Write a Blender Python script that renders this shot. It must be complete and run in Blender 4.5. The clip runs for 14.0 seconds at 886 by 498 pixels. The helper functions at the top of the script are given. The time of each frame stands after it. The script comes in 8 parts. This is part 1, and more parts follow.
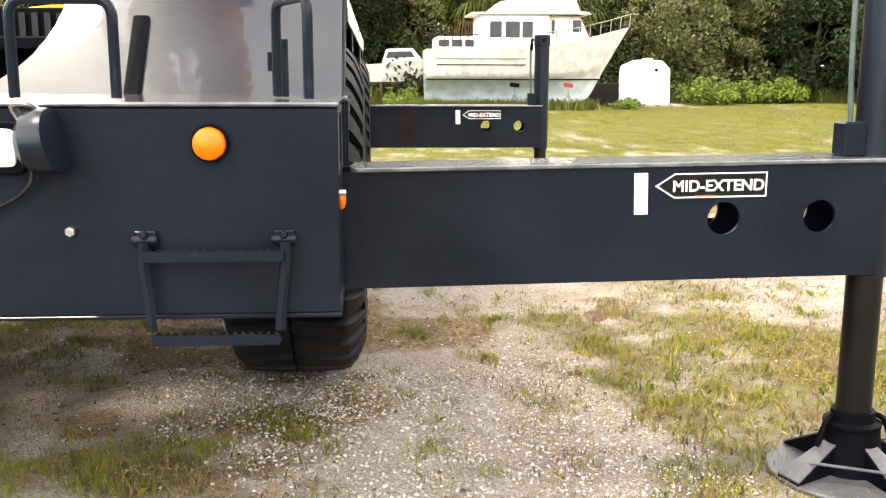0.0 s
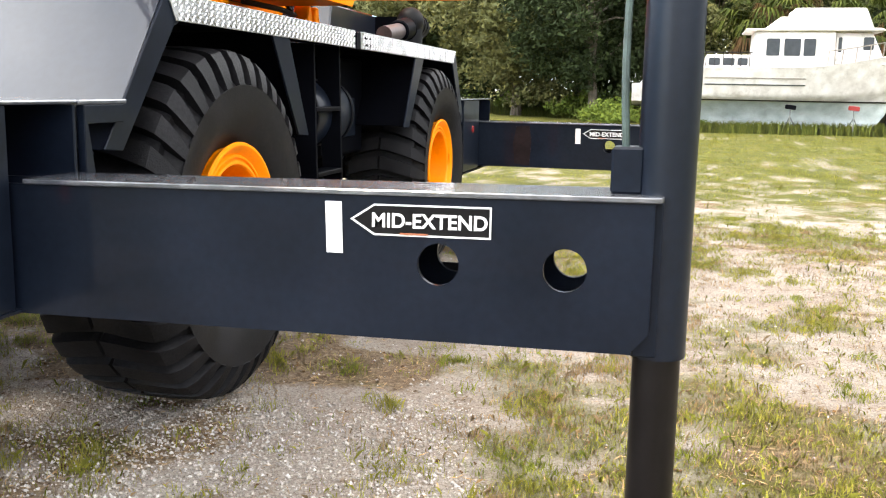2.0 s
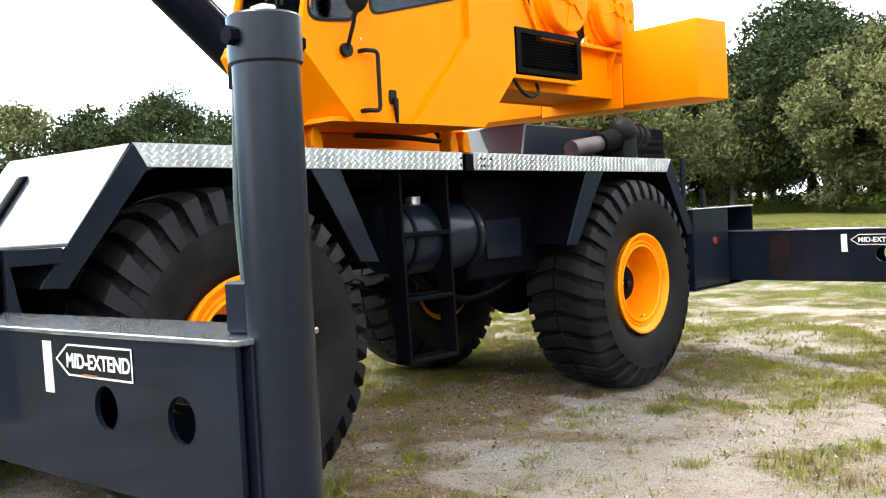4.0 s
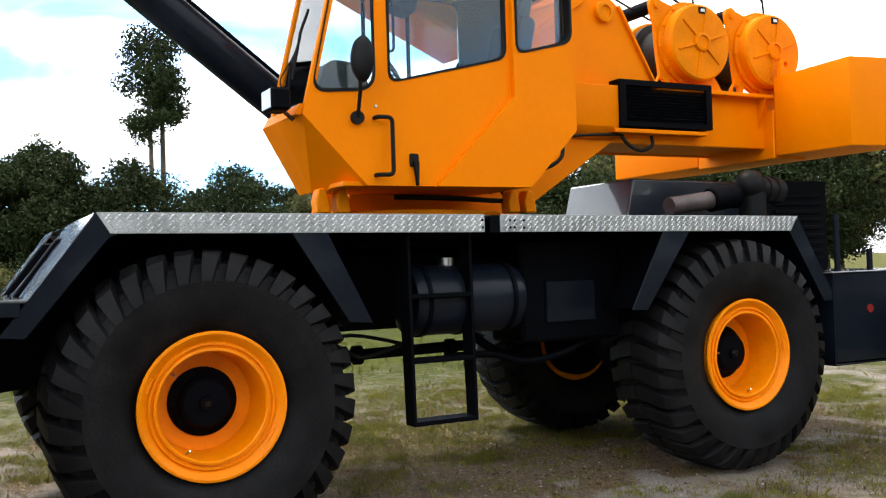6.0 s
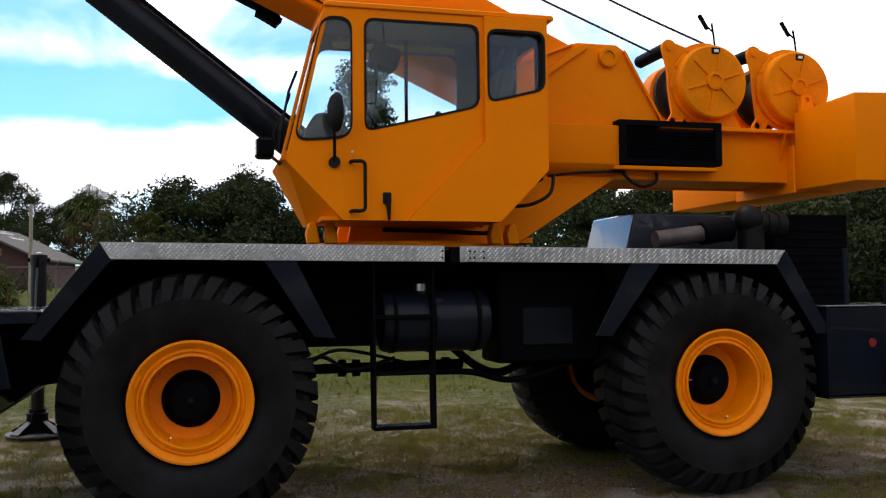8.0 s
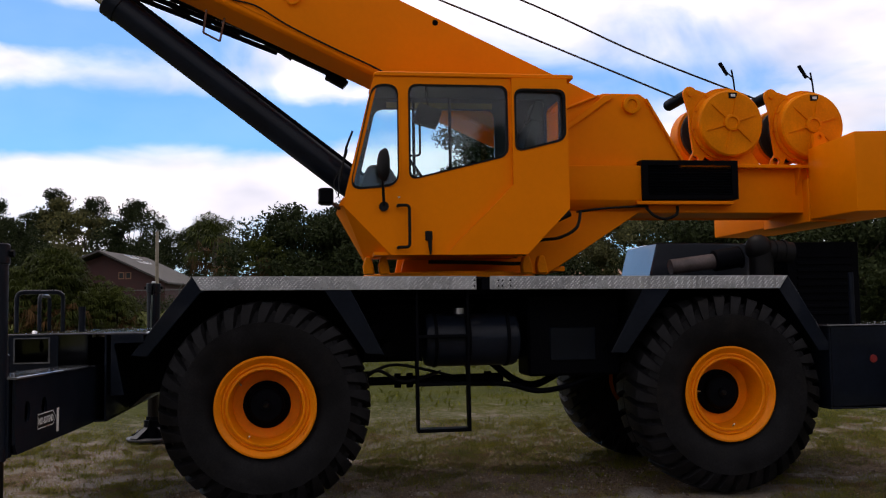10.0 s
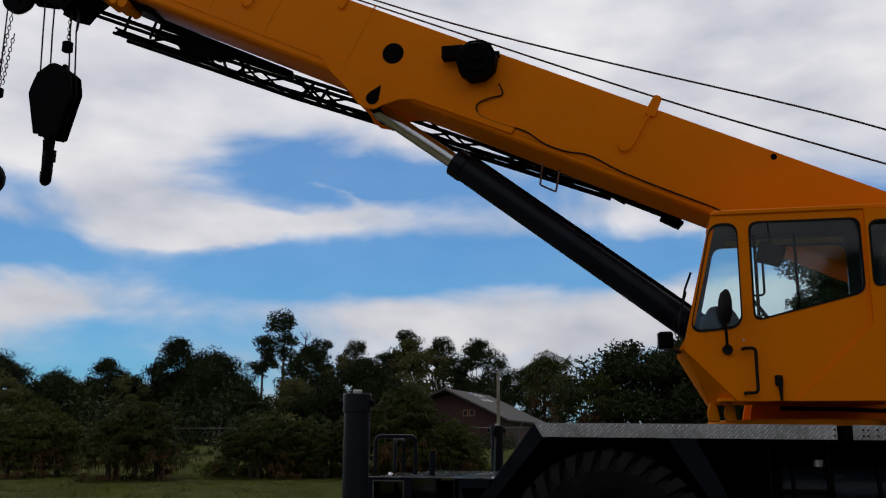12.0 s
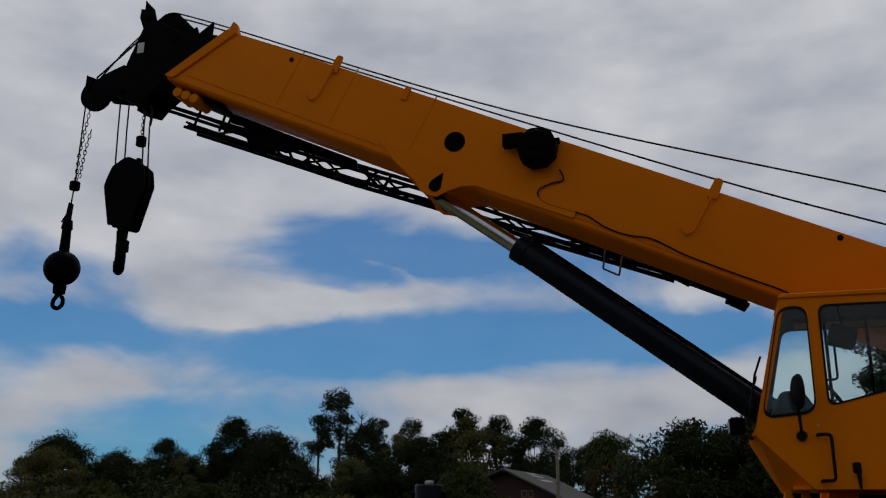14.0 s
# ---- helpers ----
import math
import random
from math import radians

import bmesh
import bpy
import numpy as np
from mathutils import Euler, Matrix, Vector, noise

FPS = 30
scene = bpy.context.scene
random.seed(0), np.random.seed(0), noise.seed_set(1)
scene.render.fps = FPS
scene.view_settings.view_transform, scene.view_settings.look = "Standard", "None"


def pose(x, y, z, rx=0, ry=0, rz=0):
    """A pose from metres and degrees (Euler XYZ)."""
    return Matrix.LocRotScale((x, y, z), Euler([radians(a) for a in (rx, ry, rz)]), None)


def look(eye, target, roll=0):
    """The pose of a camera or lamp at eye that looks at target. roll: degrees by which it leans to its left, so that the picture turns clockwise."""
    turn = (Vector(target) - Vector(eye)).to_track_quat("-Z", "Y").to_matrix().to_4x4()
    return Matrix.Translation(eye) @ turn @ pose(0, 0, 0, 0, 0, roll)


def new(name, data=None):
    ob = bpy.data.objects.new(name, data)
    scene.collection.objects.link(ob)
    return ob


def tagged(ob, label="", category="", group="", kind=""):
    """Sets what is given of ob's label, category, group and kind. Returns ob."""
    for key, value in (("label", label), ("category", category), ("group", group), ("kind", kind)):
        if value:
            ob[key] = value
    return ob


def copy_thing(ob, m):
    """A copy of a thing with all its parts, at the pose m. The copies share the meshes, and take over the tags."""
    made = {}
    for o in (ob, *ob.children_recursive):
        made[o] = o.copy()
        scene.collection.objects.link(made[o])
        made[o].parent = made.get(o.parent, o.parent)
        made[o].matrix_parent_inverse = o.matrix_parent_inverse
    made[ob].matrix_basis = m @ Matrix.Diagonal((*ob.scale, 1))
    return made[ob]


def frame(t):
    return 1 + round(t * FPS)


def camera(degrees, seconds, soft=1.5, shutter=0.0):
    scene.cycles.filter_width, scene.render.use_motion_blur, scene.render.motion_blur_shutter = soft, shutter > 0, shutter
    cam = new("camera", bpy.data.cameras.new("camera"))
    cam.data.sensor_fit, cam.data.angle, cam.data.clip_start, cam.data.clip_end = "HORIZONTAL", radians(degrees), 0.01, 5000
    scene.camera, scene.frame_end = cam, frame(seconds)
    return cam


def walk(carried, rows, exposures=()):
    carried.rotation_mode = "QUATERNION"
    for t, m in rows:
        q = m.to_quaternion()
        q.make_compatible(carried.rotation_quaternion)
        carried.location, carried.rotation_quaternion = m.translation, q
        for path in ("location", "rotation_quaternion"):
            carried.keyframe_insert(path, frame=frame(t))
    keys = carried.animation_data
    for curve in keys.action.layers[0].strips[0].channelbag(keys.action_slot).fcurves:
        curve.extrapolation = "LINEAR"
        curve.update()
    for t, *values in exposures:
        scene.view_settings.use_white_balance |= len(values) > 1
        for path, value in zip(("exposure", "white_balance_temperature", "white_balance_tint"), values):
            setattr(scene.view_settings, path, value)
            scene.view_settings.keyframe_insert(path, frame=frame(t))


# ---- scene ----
cam = camera(50.0, 14.0, soft=1.2)
PATH = [
    (0, (0.07, 0.036, 1.472), (0.206, 1.998, 1.104), 0.2),
    (0.5, (0.512, 0.184, 1.458), (0.672, 2.138, 1.061), -0.7),
    (1, (0.989, 0.284, 1.433), (0.974, 2.24, 1.016), -0.6),
    (1.5, (1.399, 0.512, 1.419), (1.158, 2.462, 1.044), 0.6),
    (2, (1.81, 0.75, 1.448), (1.329, 2.662, 1.111), 1.1),
    (2.5, (2.248, 1.017, 1.456), (1.518, 2.853, 1.151), -0.5),
    (3, (2.614, 1.321, 1.43), (1.672, 3.07, 1.2), -2.2),
    (3.5, (3.019, 1.586, 1.432), (1.879, 3.223, 1.285), -3.1),
    (4, (3.378, 1.894, 1.447), (2.058, 3.394, 1.361), -2.8),
    (4.2, (3.487, 2.026, 1.433), (2.103, 3.469, 1.371), -3.0),
    (6.5, (4.747, 3.678, 1.492), (2.916, 4.481, 1.543), -1.2),
    (7, (4.982, 3.995, 1.473), (3.105, 4.681, 1.553), -0.8),
    (9.3, (6.599, 4.734, 1.456), (4.637, 5.112, 1.545), -0.7),
    (9.5, (6.685, 4.752, 1.469), (4.72, 5.112, 1.565), -0.7),
    (10, (6.847, 4.767, 1.486), (4.871, 5.046, 1.62), -0.9),
    (10.5, (6.895, 4.808, 1.507), (4.908, 4.94, 1.698), -0.9),
    (11, (6.872, 4.808, 1.526), (4.891, 4.752, 1.792), -0.7),
    (11.5, (6.865, 4.768, 1.551), (4.91, 4.522, 1.892), -0.5),
    (12, (6.856, 4.749, 1.554), (4.944, 4.34, 1.974), 0.3),
    (12.5, (6.883, 4.738, 1.556), (5.011, 4.238, 2.054), 0.8),
    (13, (6.909, 4.734, 1.578), (5.061, 4.212, 2.136), 0.7),
    (13.5, (6.948, 4.712, 1.596), (5.106, 4.195, 2.178), 0.5),
    (14, (6.961, 4.686, 1.611), (5.115, 4.176, 2.186), 0.4),
]
EXPOSURES = [(0.0, 2.25, 7500, 10), (2.5, 2.12, 6700, 8), (3.5, 2.12, 6600, 4), (4.2, 1.92, 6550, 3), (6.4, 0.85, 6700, 7), (7.2, 0.45, 6700, 8), (9.4, -0.42, 6900, 21), (10.5, -0.65, 6900, 19), (11.5, -1.1, 6750, 14), (12.5, -1.53, 6550, 12), (14.0, -1.88, 6450, 12)]
walk(cam, [(t, look(eye, target, roll)) for t, eye, target, roll in PATH], EXPOSURES)

# ---- sky and sun: thin broken cloud, the sun veiled, behind the crane ----
SUN_TO = Vector((-0.34, -0.14, 0.93)).normalized()
sun_data = bpy.data.lights.new("sun", "SUN")
sun_data.energy, sun_data.angle, sun_data.color = 1.45, radians(14), (1.0, 0.94, 0.85)
sun = new("sun", sun_data)
sun.matrix_basis = look((-30, 20, 60), Vector((-30, 20, 60)) - SUN_TO)


def sky_world():
    w = bpy.data.worlds.new("sky")
    scene.world = w
    w.use_nodes = True
    nt = w.node_tree
    nt.nodes.clear()
    nd, lk = nt.nodes.new, nt.links.new
    out, bg = nd("ShaderNodeOutputWorld"), nd("ShaderNodeBackground")
    sky = nd("ShaderNodeTexSky")
    sky.sky_type, sky.sun_disc = "NISHITA", False
    sky.sun_elevation = math.asin(SUN_TO.z)
    sky.sun_rotation = math.atan2(SUN_TO.x, SUN_TO.y)
    sky.air_density, sky.dust_density, sky.ozone_density = 1.0, 0.6, 3.0
    tc, sep = nd("ShaderNodeTexCoord"), nd("ShaderNodeSeparateXYZ")
    lk(tc.outputs["Generated"], sep.inputs[0])
    az, el = nd("ShaderNodeMath"), nd("ShaderNodeMath")
    az.operation, el.operation = "ARCTAN2", "ARCSINE"
    neg = nd("ShaderNodeVectorMath")
    neg.operation = "SCALE"
    neg.inputs["Scale"].default_value = -1.0
    lk(tc.outputs["Generated"], neg.inputs[0])
    sep2 = nd("ShaderNodeSeparateXYZ")
    lk(neg.outputs[0], sep2.inputs[0])
    lk(sep2.outputs["Y"], az.inputs[0]); lk(sep2.outputs["X"], az.inputs[1]); lk(sep.outputs["Z"], el.inputs[0])
    ka, ke = nd("ShaderNodeMath"), nd("ShaderNodeMath")
    ka.operation = ke.operation = "MULTIPLY"
    lk(az.outputs[0], ka.inputs[0]); ka.inputs[1].default_value = 3.6
    lk(el.outputs[0], ke.inputs[0]); ke.inputs[1].default_value = 8.0
    comb = nd("ShaderNodeCombineXYZ")
    lk(ka.outputs[0], comb.inputs[0]); lk(ke.outputs[0], comb.inputs[1])
    comb.inputs[2].default_value = 3.7
    big = nd("ShaderNodeTexNoise")
    big.inputs["Scale"].default_value, big.inputs["Detail"].default_value = 1.3, 6.0
    big.inputs["Roughness"].default_value, big.inputs["Distortion"].default_value = 0.5, 0.6
    lk(comb.outputs[0], big.inputs["Vector"])
    # cloud cover by height: haze at the skyline, a clearer belt, then a closed sheet
    cover = nd("ShaderNodeValToRGB")
    cr = cover.color_ramp
    cr.elements[0].position, cr.elements[0].color = 0.0, (0.56, 0.56, 0.56, 1)
    cr.elements[1].position, cr.elements[1].color = 0.52, (0.95, 0.95, 0.95, 1)
    for p, v in ((0.06, 0.5), (0.12, 0.5), (0.2, 0.47), (0.28, 0.52), (0.34, 0.66), (0.42, 0.84)):
        e = cr.elements.new(p)
        e.color = (v, v, v, 1)
    lk(el.outputs[0], cover.inputs[0])
    add = nd("ShaderNodeMath")
    add.operation = "ADD"
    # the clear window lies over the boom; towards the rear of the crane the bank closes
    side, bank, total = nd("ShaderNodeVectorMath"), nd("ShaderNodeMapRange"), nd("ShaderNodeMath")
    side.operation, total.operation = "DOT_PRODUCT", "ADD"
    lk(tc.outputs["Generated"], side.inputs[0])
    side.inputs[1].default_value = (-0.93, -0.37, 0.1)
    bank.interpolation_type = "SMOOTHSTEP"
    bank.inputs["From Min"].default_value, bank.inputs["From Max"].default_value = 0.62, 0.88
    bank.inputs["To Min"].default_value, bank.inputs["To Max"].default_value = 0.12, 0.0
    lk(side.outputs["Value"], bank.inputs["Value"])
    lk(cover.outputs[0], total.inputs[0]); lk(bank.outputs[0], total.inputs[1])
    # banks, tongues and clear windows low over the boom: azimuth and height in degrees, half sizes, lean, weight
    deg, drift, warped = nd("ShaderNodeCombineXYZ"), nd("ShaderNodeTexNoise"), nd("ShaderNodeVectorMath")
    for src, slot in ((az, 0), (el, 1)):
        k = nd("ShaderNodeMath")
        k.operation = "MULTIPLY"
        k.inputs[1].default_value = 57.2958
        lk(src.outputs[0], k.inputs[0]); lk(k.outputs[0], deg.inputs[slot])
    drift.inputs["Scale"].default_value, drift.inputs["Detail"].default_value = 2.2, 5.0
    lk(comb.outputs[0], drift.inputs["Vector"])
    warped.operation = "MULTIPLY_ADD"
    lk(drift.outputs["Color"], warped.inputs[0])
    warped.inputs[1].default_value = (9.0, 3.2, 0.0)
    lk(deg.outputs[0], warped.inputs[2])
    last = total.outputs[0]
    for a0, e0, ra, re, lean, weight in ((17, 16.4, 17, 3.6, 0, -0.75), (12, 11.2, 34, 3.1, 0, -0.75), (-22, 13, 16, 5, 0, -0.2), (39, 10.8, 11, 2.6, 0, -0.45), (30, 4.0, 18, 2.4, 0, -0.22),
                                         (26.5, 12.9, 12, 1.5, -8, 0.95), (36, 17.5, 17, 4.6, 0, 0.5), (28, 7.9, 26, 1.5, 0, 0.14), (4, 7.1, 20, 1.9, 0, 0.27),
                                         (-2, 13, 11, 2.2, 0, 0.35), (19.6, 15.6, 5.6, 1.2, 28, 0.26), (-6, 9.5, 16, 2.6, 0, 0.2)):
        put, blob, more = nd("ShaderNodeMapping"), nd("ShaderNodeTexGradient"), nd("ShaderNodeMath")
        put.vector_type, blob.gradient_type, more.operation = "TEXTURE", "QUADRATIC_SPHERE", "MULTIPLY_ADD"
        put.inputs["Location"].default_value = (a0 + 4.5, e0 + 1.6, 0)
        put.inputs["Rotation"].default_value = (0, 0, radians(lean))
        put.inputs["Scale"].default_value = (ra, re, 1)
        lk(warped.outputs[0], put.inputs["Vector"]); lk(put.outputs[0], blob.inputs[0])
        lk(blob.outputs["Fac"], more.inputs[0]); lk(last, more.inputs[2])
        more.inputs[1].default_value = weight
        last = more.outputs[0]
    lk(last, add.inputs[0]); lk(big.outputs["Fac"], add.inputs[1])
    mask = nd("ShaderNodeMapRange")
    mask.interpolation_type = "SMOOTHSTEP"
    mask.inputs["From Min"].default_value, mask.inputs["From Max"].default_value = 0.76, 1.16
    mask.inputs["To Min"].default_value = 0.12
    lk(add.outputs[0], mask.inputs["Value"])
    tone = nd("ShaderNodeTexNoise")
    tone.inputs["Scale"].default_value, tone.inputs["Detail"].default_value = 1.9, 4.0
    lk(comb.outputs[0], tone.inputs["Vector"])
    shade = nd("ShaderNodeValToRGB")
    shade.color_ramp.elements[0].position, shade.color_ramp.elements[0].color = 0.3, (5.2, 5.6, 6.4, 1)
    shade.color_ramp.elements[1].position, shade.color_ramp.elements[1].color = 0.75, (8.6, 8.7, 9.0, 1)
    lk(tone.outputs["Fac"], shade.inputs[0])
    # cloud is brightest round the veiled sun, dim on the far side of the sky
    dot, lit, both = nd("ShaderNodeVectorMath"), nd("ShaderNodeMapRange"), nd("ShaderNodeMath")
    dot.operation = "DOT_PRODUCT"
    lk(tc.outputs["Generated"], dot.inputs[0])
    dot.inputs[1].default_value = SUN_TO
    lit.interpolation_type = "SMOOTHSTEP"
    lit.inputs["From Min"].default_value, lit.inputs["From Max"].default_value = -0.4, 0.8
    lit.inputs["To Min"].default_value, lit.inputs["To Max"].default_value = 0.7, 2.1
    lk(dot.outputs["Value"], lit.inputs["Value"])
    both.operation = "ADD"
    peak = nd("ShaderNodeMapRange")
    peak.interpolation_type = "SMOOTHSTEP"
    peak.inputs["From Min"].default_value, peak.inputs["From Max"].default_value, peak.inputs["To Max"].default_value = 0.8, 1.0, 0.8
    lk(dot.outputs["Value"], peak.inputs["Value"])
    lk(lit.outputs[0], both.inputs[0]); lk(peak.outputs[0], both.inputs[1])
    # the sheet is thicker overhead
    thick, dim = nd("ShaderNodeMapRange"), nd("ShaderNodeMath")
    thick.interpolation_type, dim.operation = "SMOOTHSTEP", "MULTIPLY"
    thick.inputs["From Min"].default_value, thick.inputs["From Max"].default_value = 0.5, 1.0
    thick.inputs["To Min"].default_value, thick.inputs["To Max"].default_value = 1.0, 0.36
    lk(el.outputs[0], thick.inputs["Value"])
    lk(both.outputs[0], dim.inputs[0]); lk(thick.outputs[0], dim.inputs[1])
    bright = nd("ShaderNodeVectorMath")
    bright.operation = "SCALE"
    lk(shade.outputs[0], bright.inputs[0]); lk(dim.outputs[0], bright.inputs["Scale"])
    # clear sky between the clouds: a deep wet-season blue
    deep = nd("ShaderNodeMix")
    deep.data_type, deep.blend_type = "RGBA", "MULTIPLY"
    deep.inputs[0].default_value = 1.0
    deep.inputs[7].default_value = (0.43, 1.38, 2.0, 1)
    lk(sky.outputs[0], deep.inputs[6])
    mixer = nd("ShaderNodeMix")
    mixer.data_type = "RGBA"
    lk(mask.outputs[0], mixer.inputs[0]); lk(deep.outputs[2], mixer.inputs[6]); lk(bright.outputs[0], mixer.inputs[7])
    lk(mixer.outputs[2], bg.inputs[0])
    bg.inputs[1].default_value = 0.12
    lk(bg.outputs[0], out.inputs[0])


sky_world()

# ---- helpers for meshes ----
ORG = {}
CX = -1.22                       # the crane's middle line


def mx(x):
    return 2 * CX - x


def V(*a):
    return Vector(a)


def box(bm, x0, x1, y0, y1, z0, z1):
    m = Matrix.Translation(((x0 + x1) / 2, (y0 + y1) / 2, (z0 + z1) / 2)) @ Matrix.Diagonal((abs(x1 - x0), abs(y1 - y0), abs(z1 - z0), 1))
    bmesh.ops.create_cube(bm, size=1, matrix=m)
    return bm


def axes(d):
    d = Vector(d).normalized()
    a = d.orthogonal().normalized()
    return d, a, d.cross(a)


def cyl(bm, p0, p1, r0, r1=None, n=20):
    p0, p1 = Vector(p0), Vector(p1)
    r1 = r0 if r1 is None else r1
    q = (p1 - p0).to_track_quat("Z", "Y").to_matrix().to_4x4()
    bmesh.ops.create_cone(bm, cap_ends=True, segments=n, radius1=r0, radius2=r1, depth=(p1 - p0).length, matrix=Matrix.Translation((p0 + p1) / 2) @ q)
    return bm


def ball(bm, c, r, n=20, squash=1.0):
    bmesh.ops.create_uvsphere(bm, u_segments=n, v_segments=n // 2, radius=r, matrix=Matrix.Translation(c) @ Matrix.Diagonal((1, 1, squash, 1)))
    return bm


def to3(axis, h, a, b):
    return {"x": (h, a, b), "y": (a, h, b), "z": (a, b, h)}[axis]


def prism(bm, pts, axis, lo, hi):
    """A solid from an outline in the plane across axis, between lo and hi."""
    lower = [bm.verts.new(to3(axis, lo, a, b)) for a, b in pts]
    upper = [bm.verts.new(to3(axis, hi, a, b)) for a, b in pts]
    bm.faces.new(lower)
    bm.faces.new(upper[::-1])
    n = len(pts)
    for i in range(n):
        bm.faces.new((lower[i], lower[(i + 1) % n], upper[(i + 1) % n], upper[i]))
    return bm


def rounded(pts, r, n=4):
    """The outline with its corners rounded."""
    out, k = [], len(pts)
    for i in range(k):
        p, a, b = Vector(pts[i]), Vector(pts[i - 1]), Vector(pts[(i + 1) % k])
        ra = min(r, (a - p).length * 0.45, (b - p).length * 0.45)
        s, e = p + (a - p).normalized() * ra, p + (b - p).normalized() * ra
        for j in range(n + 1):
            t = j / n
            out.append(tuple((1 - t) ** 2 * s + 2 * t * (1 - t) * p + t * t * e))
    return out


def disc(cy, cz, r, n=24):
    return [(cy + r * math.cos(2 * math.pi * i / n), cz + r * math.sin(2 * math.pi * i / n)) for i in range(n)]


def plate(bm, outline, holes, axis, lo, hi):
    """A plate with openings that go through it."""
    t = bmesh.new()
    for loop in [outline] + list(holes):
        vs = [t.verts.new(to3(axis, lo, a, b)) for a, b in loop]
        for i in range(len(vs)):
            t.edges.new((vs[i], vs[(i + 1) % len(vs)]))
    bmesh.ops.triangle_fill(t, use_beauty=True, use_dissolve=False, edges=t.edges[:])
    g = bmesh.ops.extrude_face_region(t, geom=t.faces[:])
    d = Vector(to3(axis, hi - lo, 0, 0))
    bmesh.ops.translate(t, verts=[v for v in g["geom"] if isinstance(v, bmesh.types.BMVert)], vec=d)
    merge(bm, t)
    return bm


def merge(bm, other):
    me = bpy.data.meshes.new("tmp")
    other.to_mesh(me)
    other.free()
    bm.from_mesh(me)
    bpy.data.meshes.remove(me)


def ring_strip(bm, inner, outer, axis, lo, hi):
    """A closed band between two outlines of the same count."""
    n = len(inner)
    vs = [[bm.verts.new(to3(axis, h, a, b)) for a, b in loop] for h in (lo, hi) for loop in (inner, outer)]
    il, ol, iu, ou = vs
    for i in range(n):
        j = (i + 1) % n
        bm.faces.new((il[i], il[j], ol[j], ol[i]))
        bm.faces.new((iu[i], ou[i], ou[j], iu[j]))
        bm.faces.new((il[i], iu[i], iu[j], il[j]))
        bm.faces.new((ol[i], ol[j], ou[j], ou[i]))
    return bm


def tube(bm, pts, r, n=8, closed=False):
    """A round bar along a line of points."""
    pts = [Vector(p) for p in pts]
    rings, up = [], None
    k = len(pts)
    for i, p in enumerate(pts):
        d = ((pts[min(i + 1, k - 1)] - pts[max(i - 1, 0)])).normalized()
        up = d.orthogonal().normalized() if up is None else (up - d * up.dot(d)).normalized()
        side = d.cross(up)
        rings.append([bm.verts.new(p + r * (math.cos(2 * math.pi * j / n) * up + math.sin(2 * math.pi * j / n) * side)) for j in range(n)])
    for a, b in zip(rings, rings[1:]):
        for j in range(n):
            bm.faces.new((a[j], a[(j + 1) % n], b[(j + 1) % n], b[j]))
    bm.faces.new(rings[0][::-1])
    bm.faces.new(rings[-1])
    return bm


def bend(pts, r=0.05, n=5):
    """The line with its corners rounded."""
    pts = [Vector(p) for p in pts]
    out = [pts[0]]
    for a, p, b in zip(pts, pts[1:], pts[2:]):
        ra = min(r, (a - p).length * 0.45, (b - p).length * 0.45)
        s, e = p + (a - p).normalized() * ra, p + (b - p).normalized() * ra
        for j in range(n + 1):
            t = j / n
            out.append((1 - t) ** 2 * s + 2 * t * (1 - t) * p + t * t * e)
    return out + [pts[-1]]


def curve3(pts, n=6):
    """A smooth line through the points."""
    pts = [Vector(p) for p in pts]
    out = []
    for i in range(len(pts) - 1):
        a, b, c, d = pts[max(i - 1, 0)], pts[i], pts[i + 1], pts[min(i + 2, len(pts) - 1)]
        for j in range(n):
            t = j / n
            out.append(0.5 * (2 * b + (c - a) * t + (2 * a - 5 * b + 4 * c - d) * t * t + (3 * b - a - 3 * c + d) * t ** 3))
    return out + [pts[-1]]


def lathe(bm, prof, origin, axis="x", n=40, close=False):
    """A turned body; prof: (radius, place along the axis)."""
    o = Vector(origin)
    rings = []
    for r, h in prof:
        ring = []
        for j in range(n):
            c, s = math.cos(2 * math.pi * j / n) * r, math.sin(2 * math.pi * j / n) * r
            ring.append(bm.verts.new(o + Vector(to3(axis, h, c, s))))
        rings.append(ring)
    pairs = list(zip(rings, rings[1:])) + ([(rings[-1], rings[0])] if close else [])
    for a, b in pairs:
        for j in range(n):
            bm.faces.new((a[j], a[(j + 1) % n], b[(j + 1) % n], b[j]))
    if not close:
        if prof[0][0] > 1e-4:
            bm.faces.new(rings[0][::-1])
        if prof[-1][0] > 1e-4:
            bm.faces.new(rings[-1])
    return bm


def link(name, me, material, parent=None, label="", centre=True):
    """Links a mesh given in world places as an object, under a thing or part."""
    if material:
        me.materials.append(material)
    co = np.empty(len(me.vertices) * 3)
    me.vertices.foreach_get("co", co)
    co = co.reshape(-1, 3)
    c = (co.min(0) + co.max(0)) / 2 if centre else np.zeros(3)
    me.vertices.foreach_set("co", (co - c).ravel())
    ob = new(name, me)
    c = Vector(c)
    ob.parent = parent
    ob.location = c - (ORG[parent.name] if parent else Vector())
    ORG[ob.name] = c
    if label:
        ob["label"] = label
    return ob


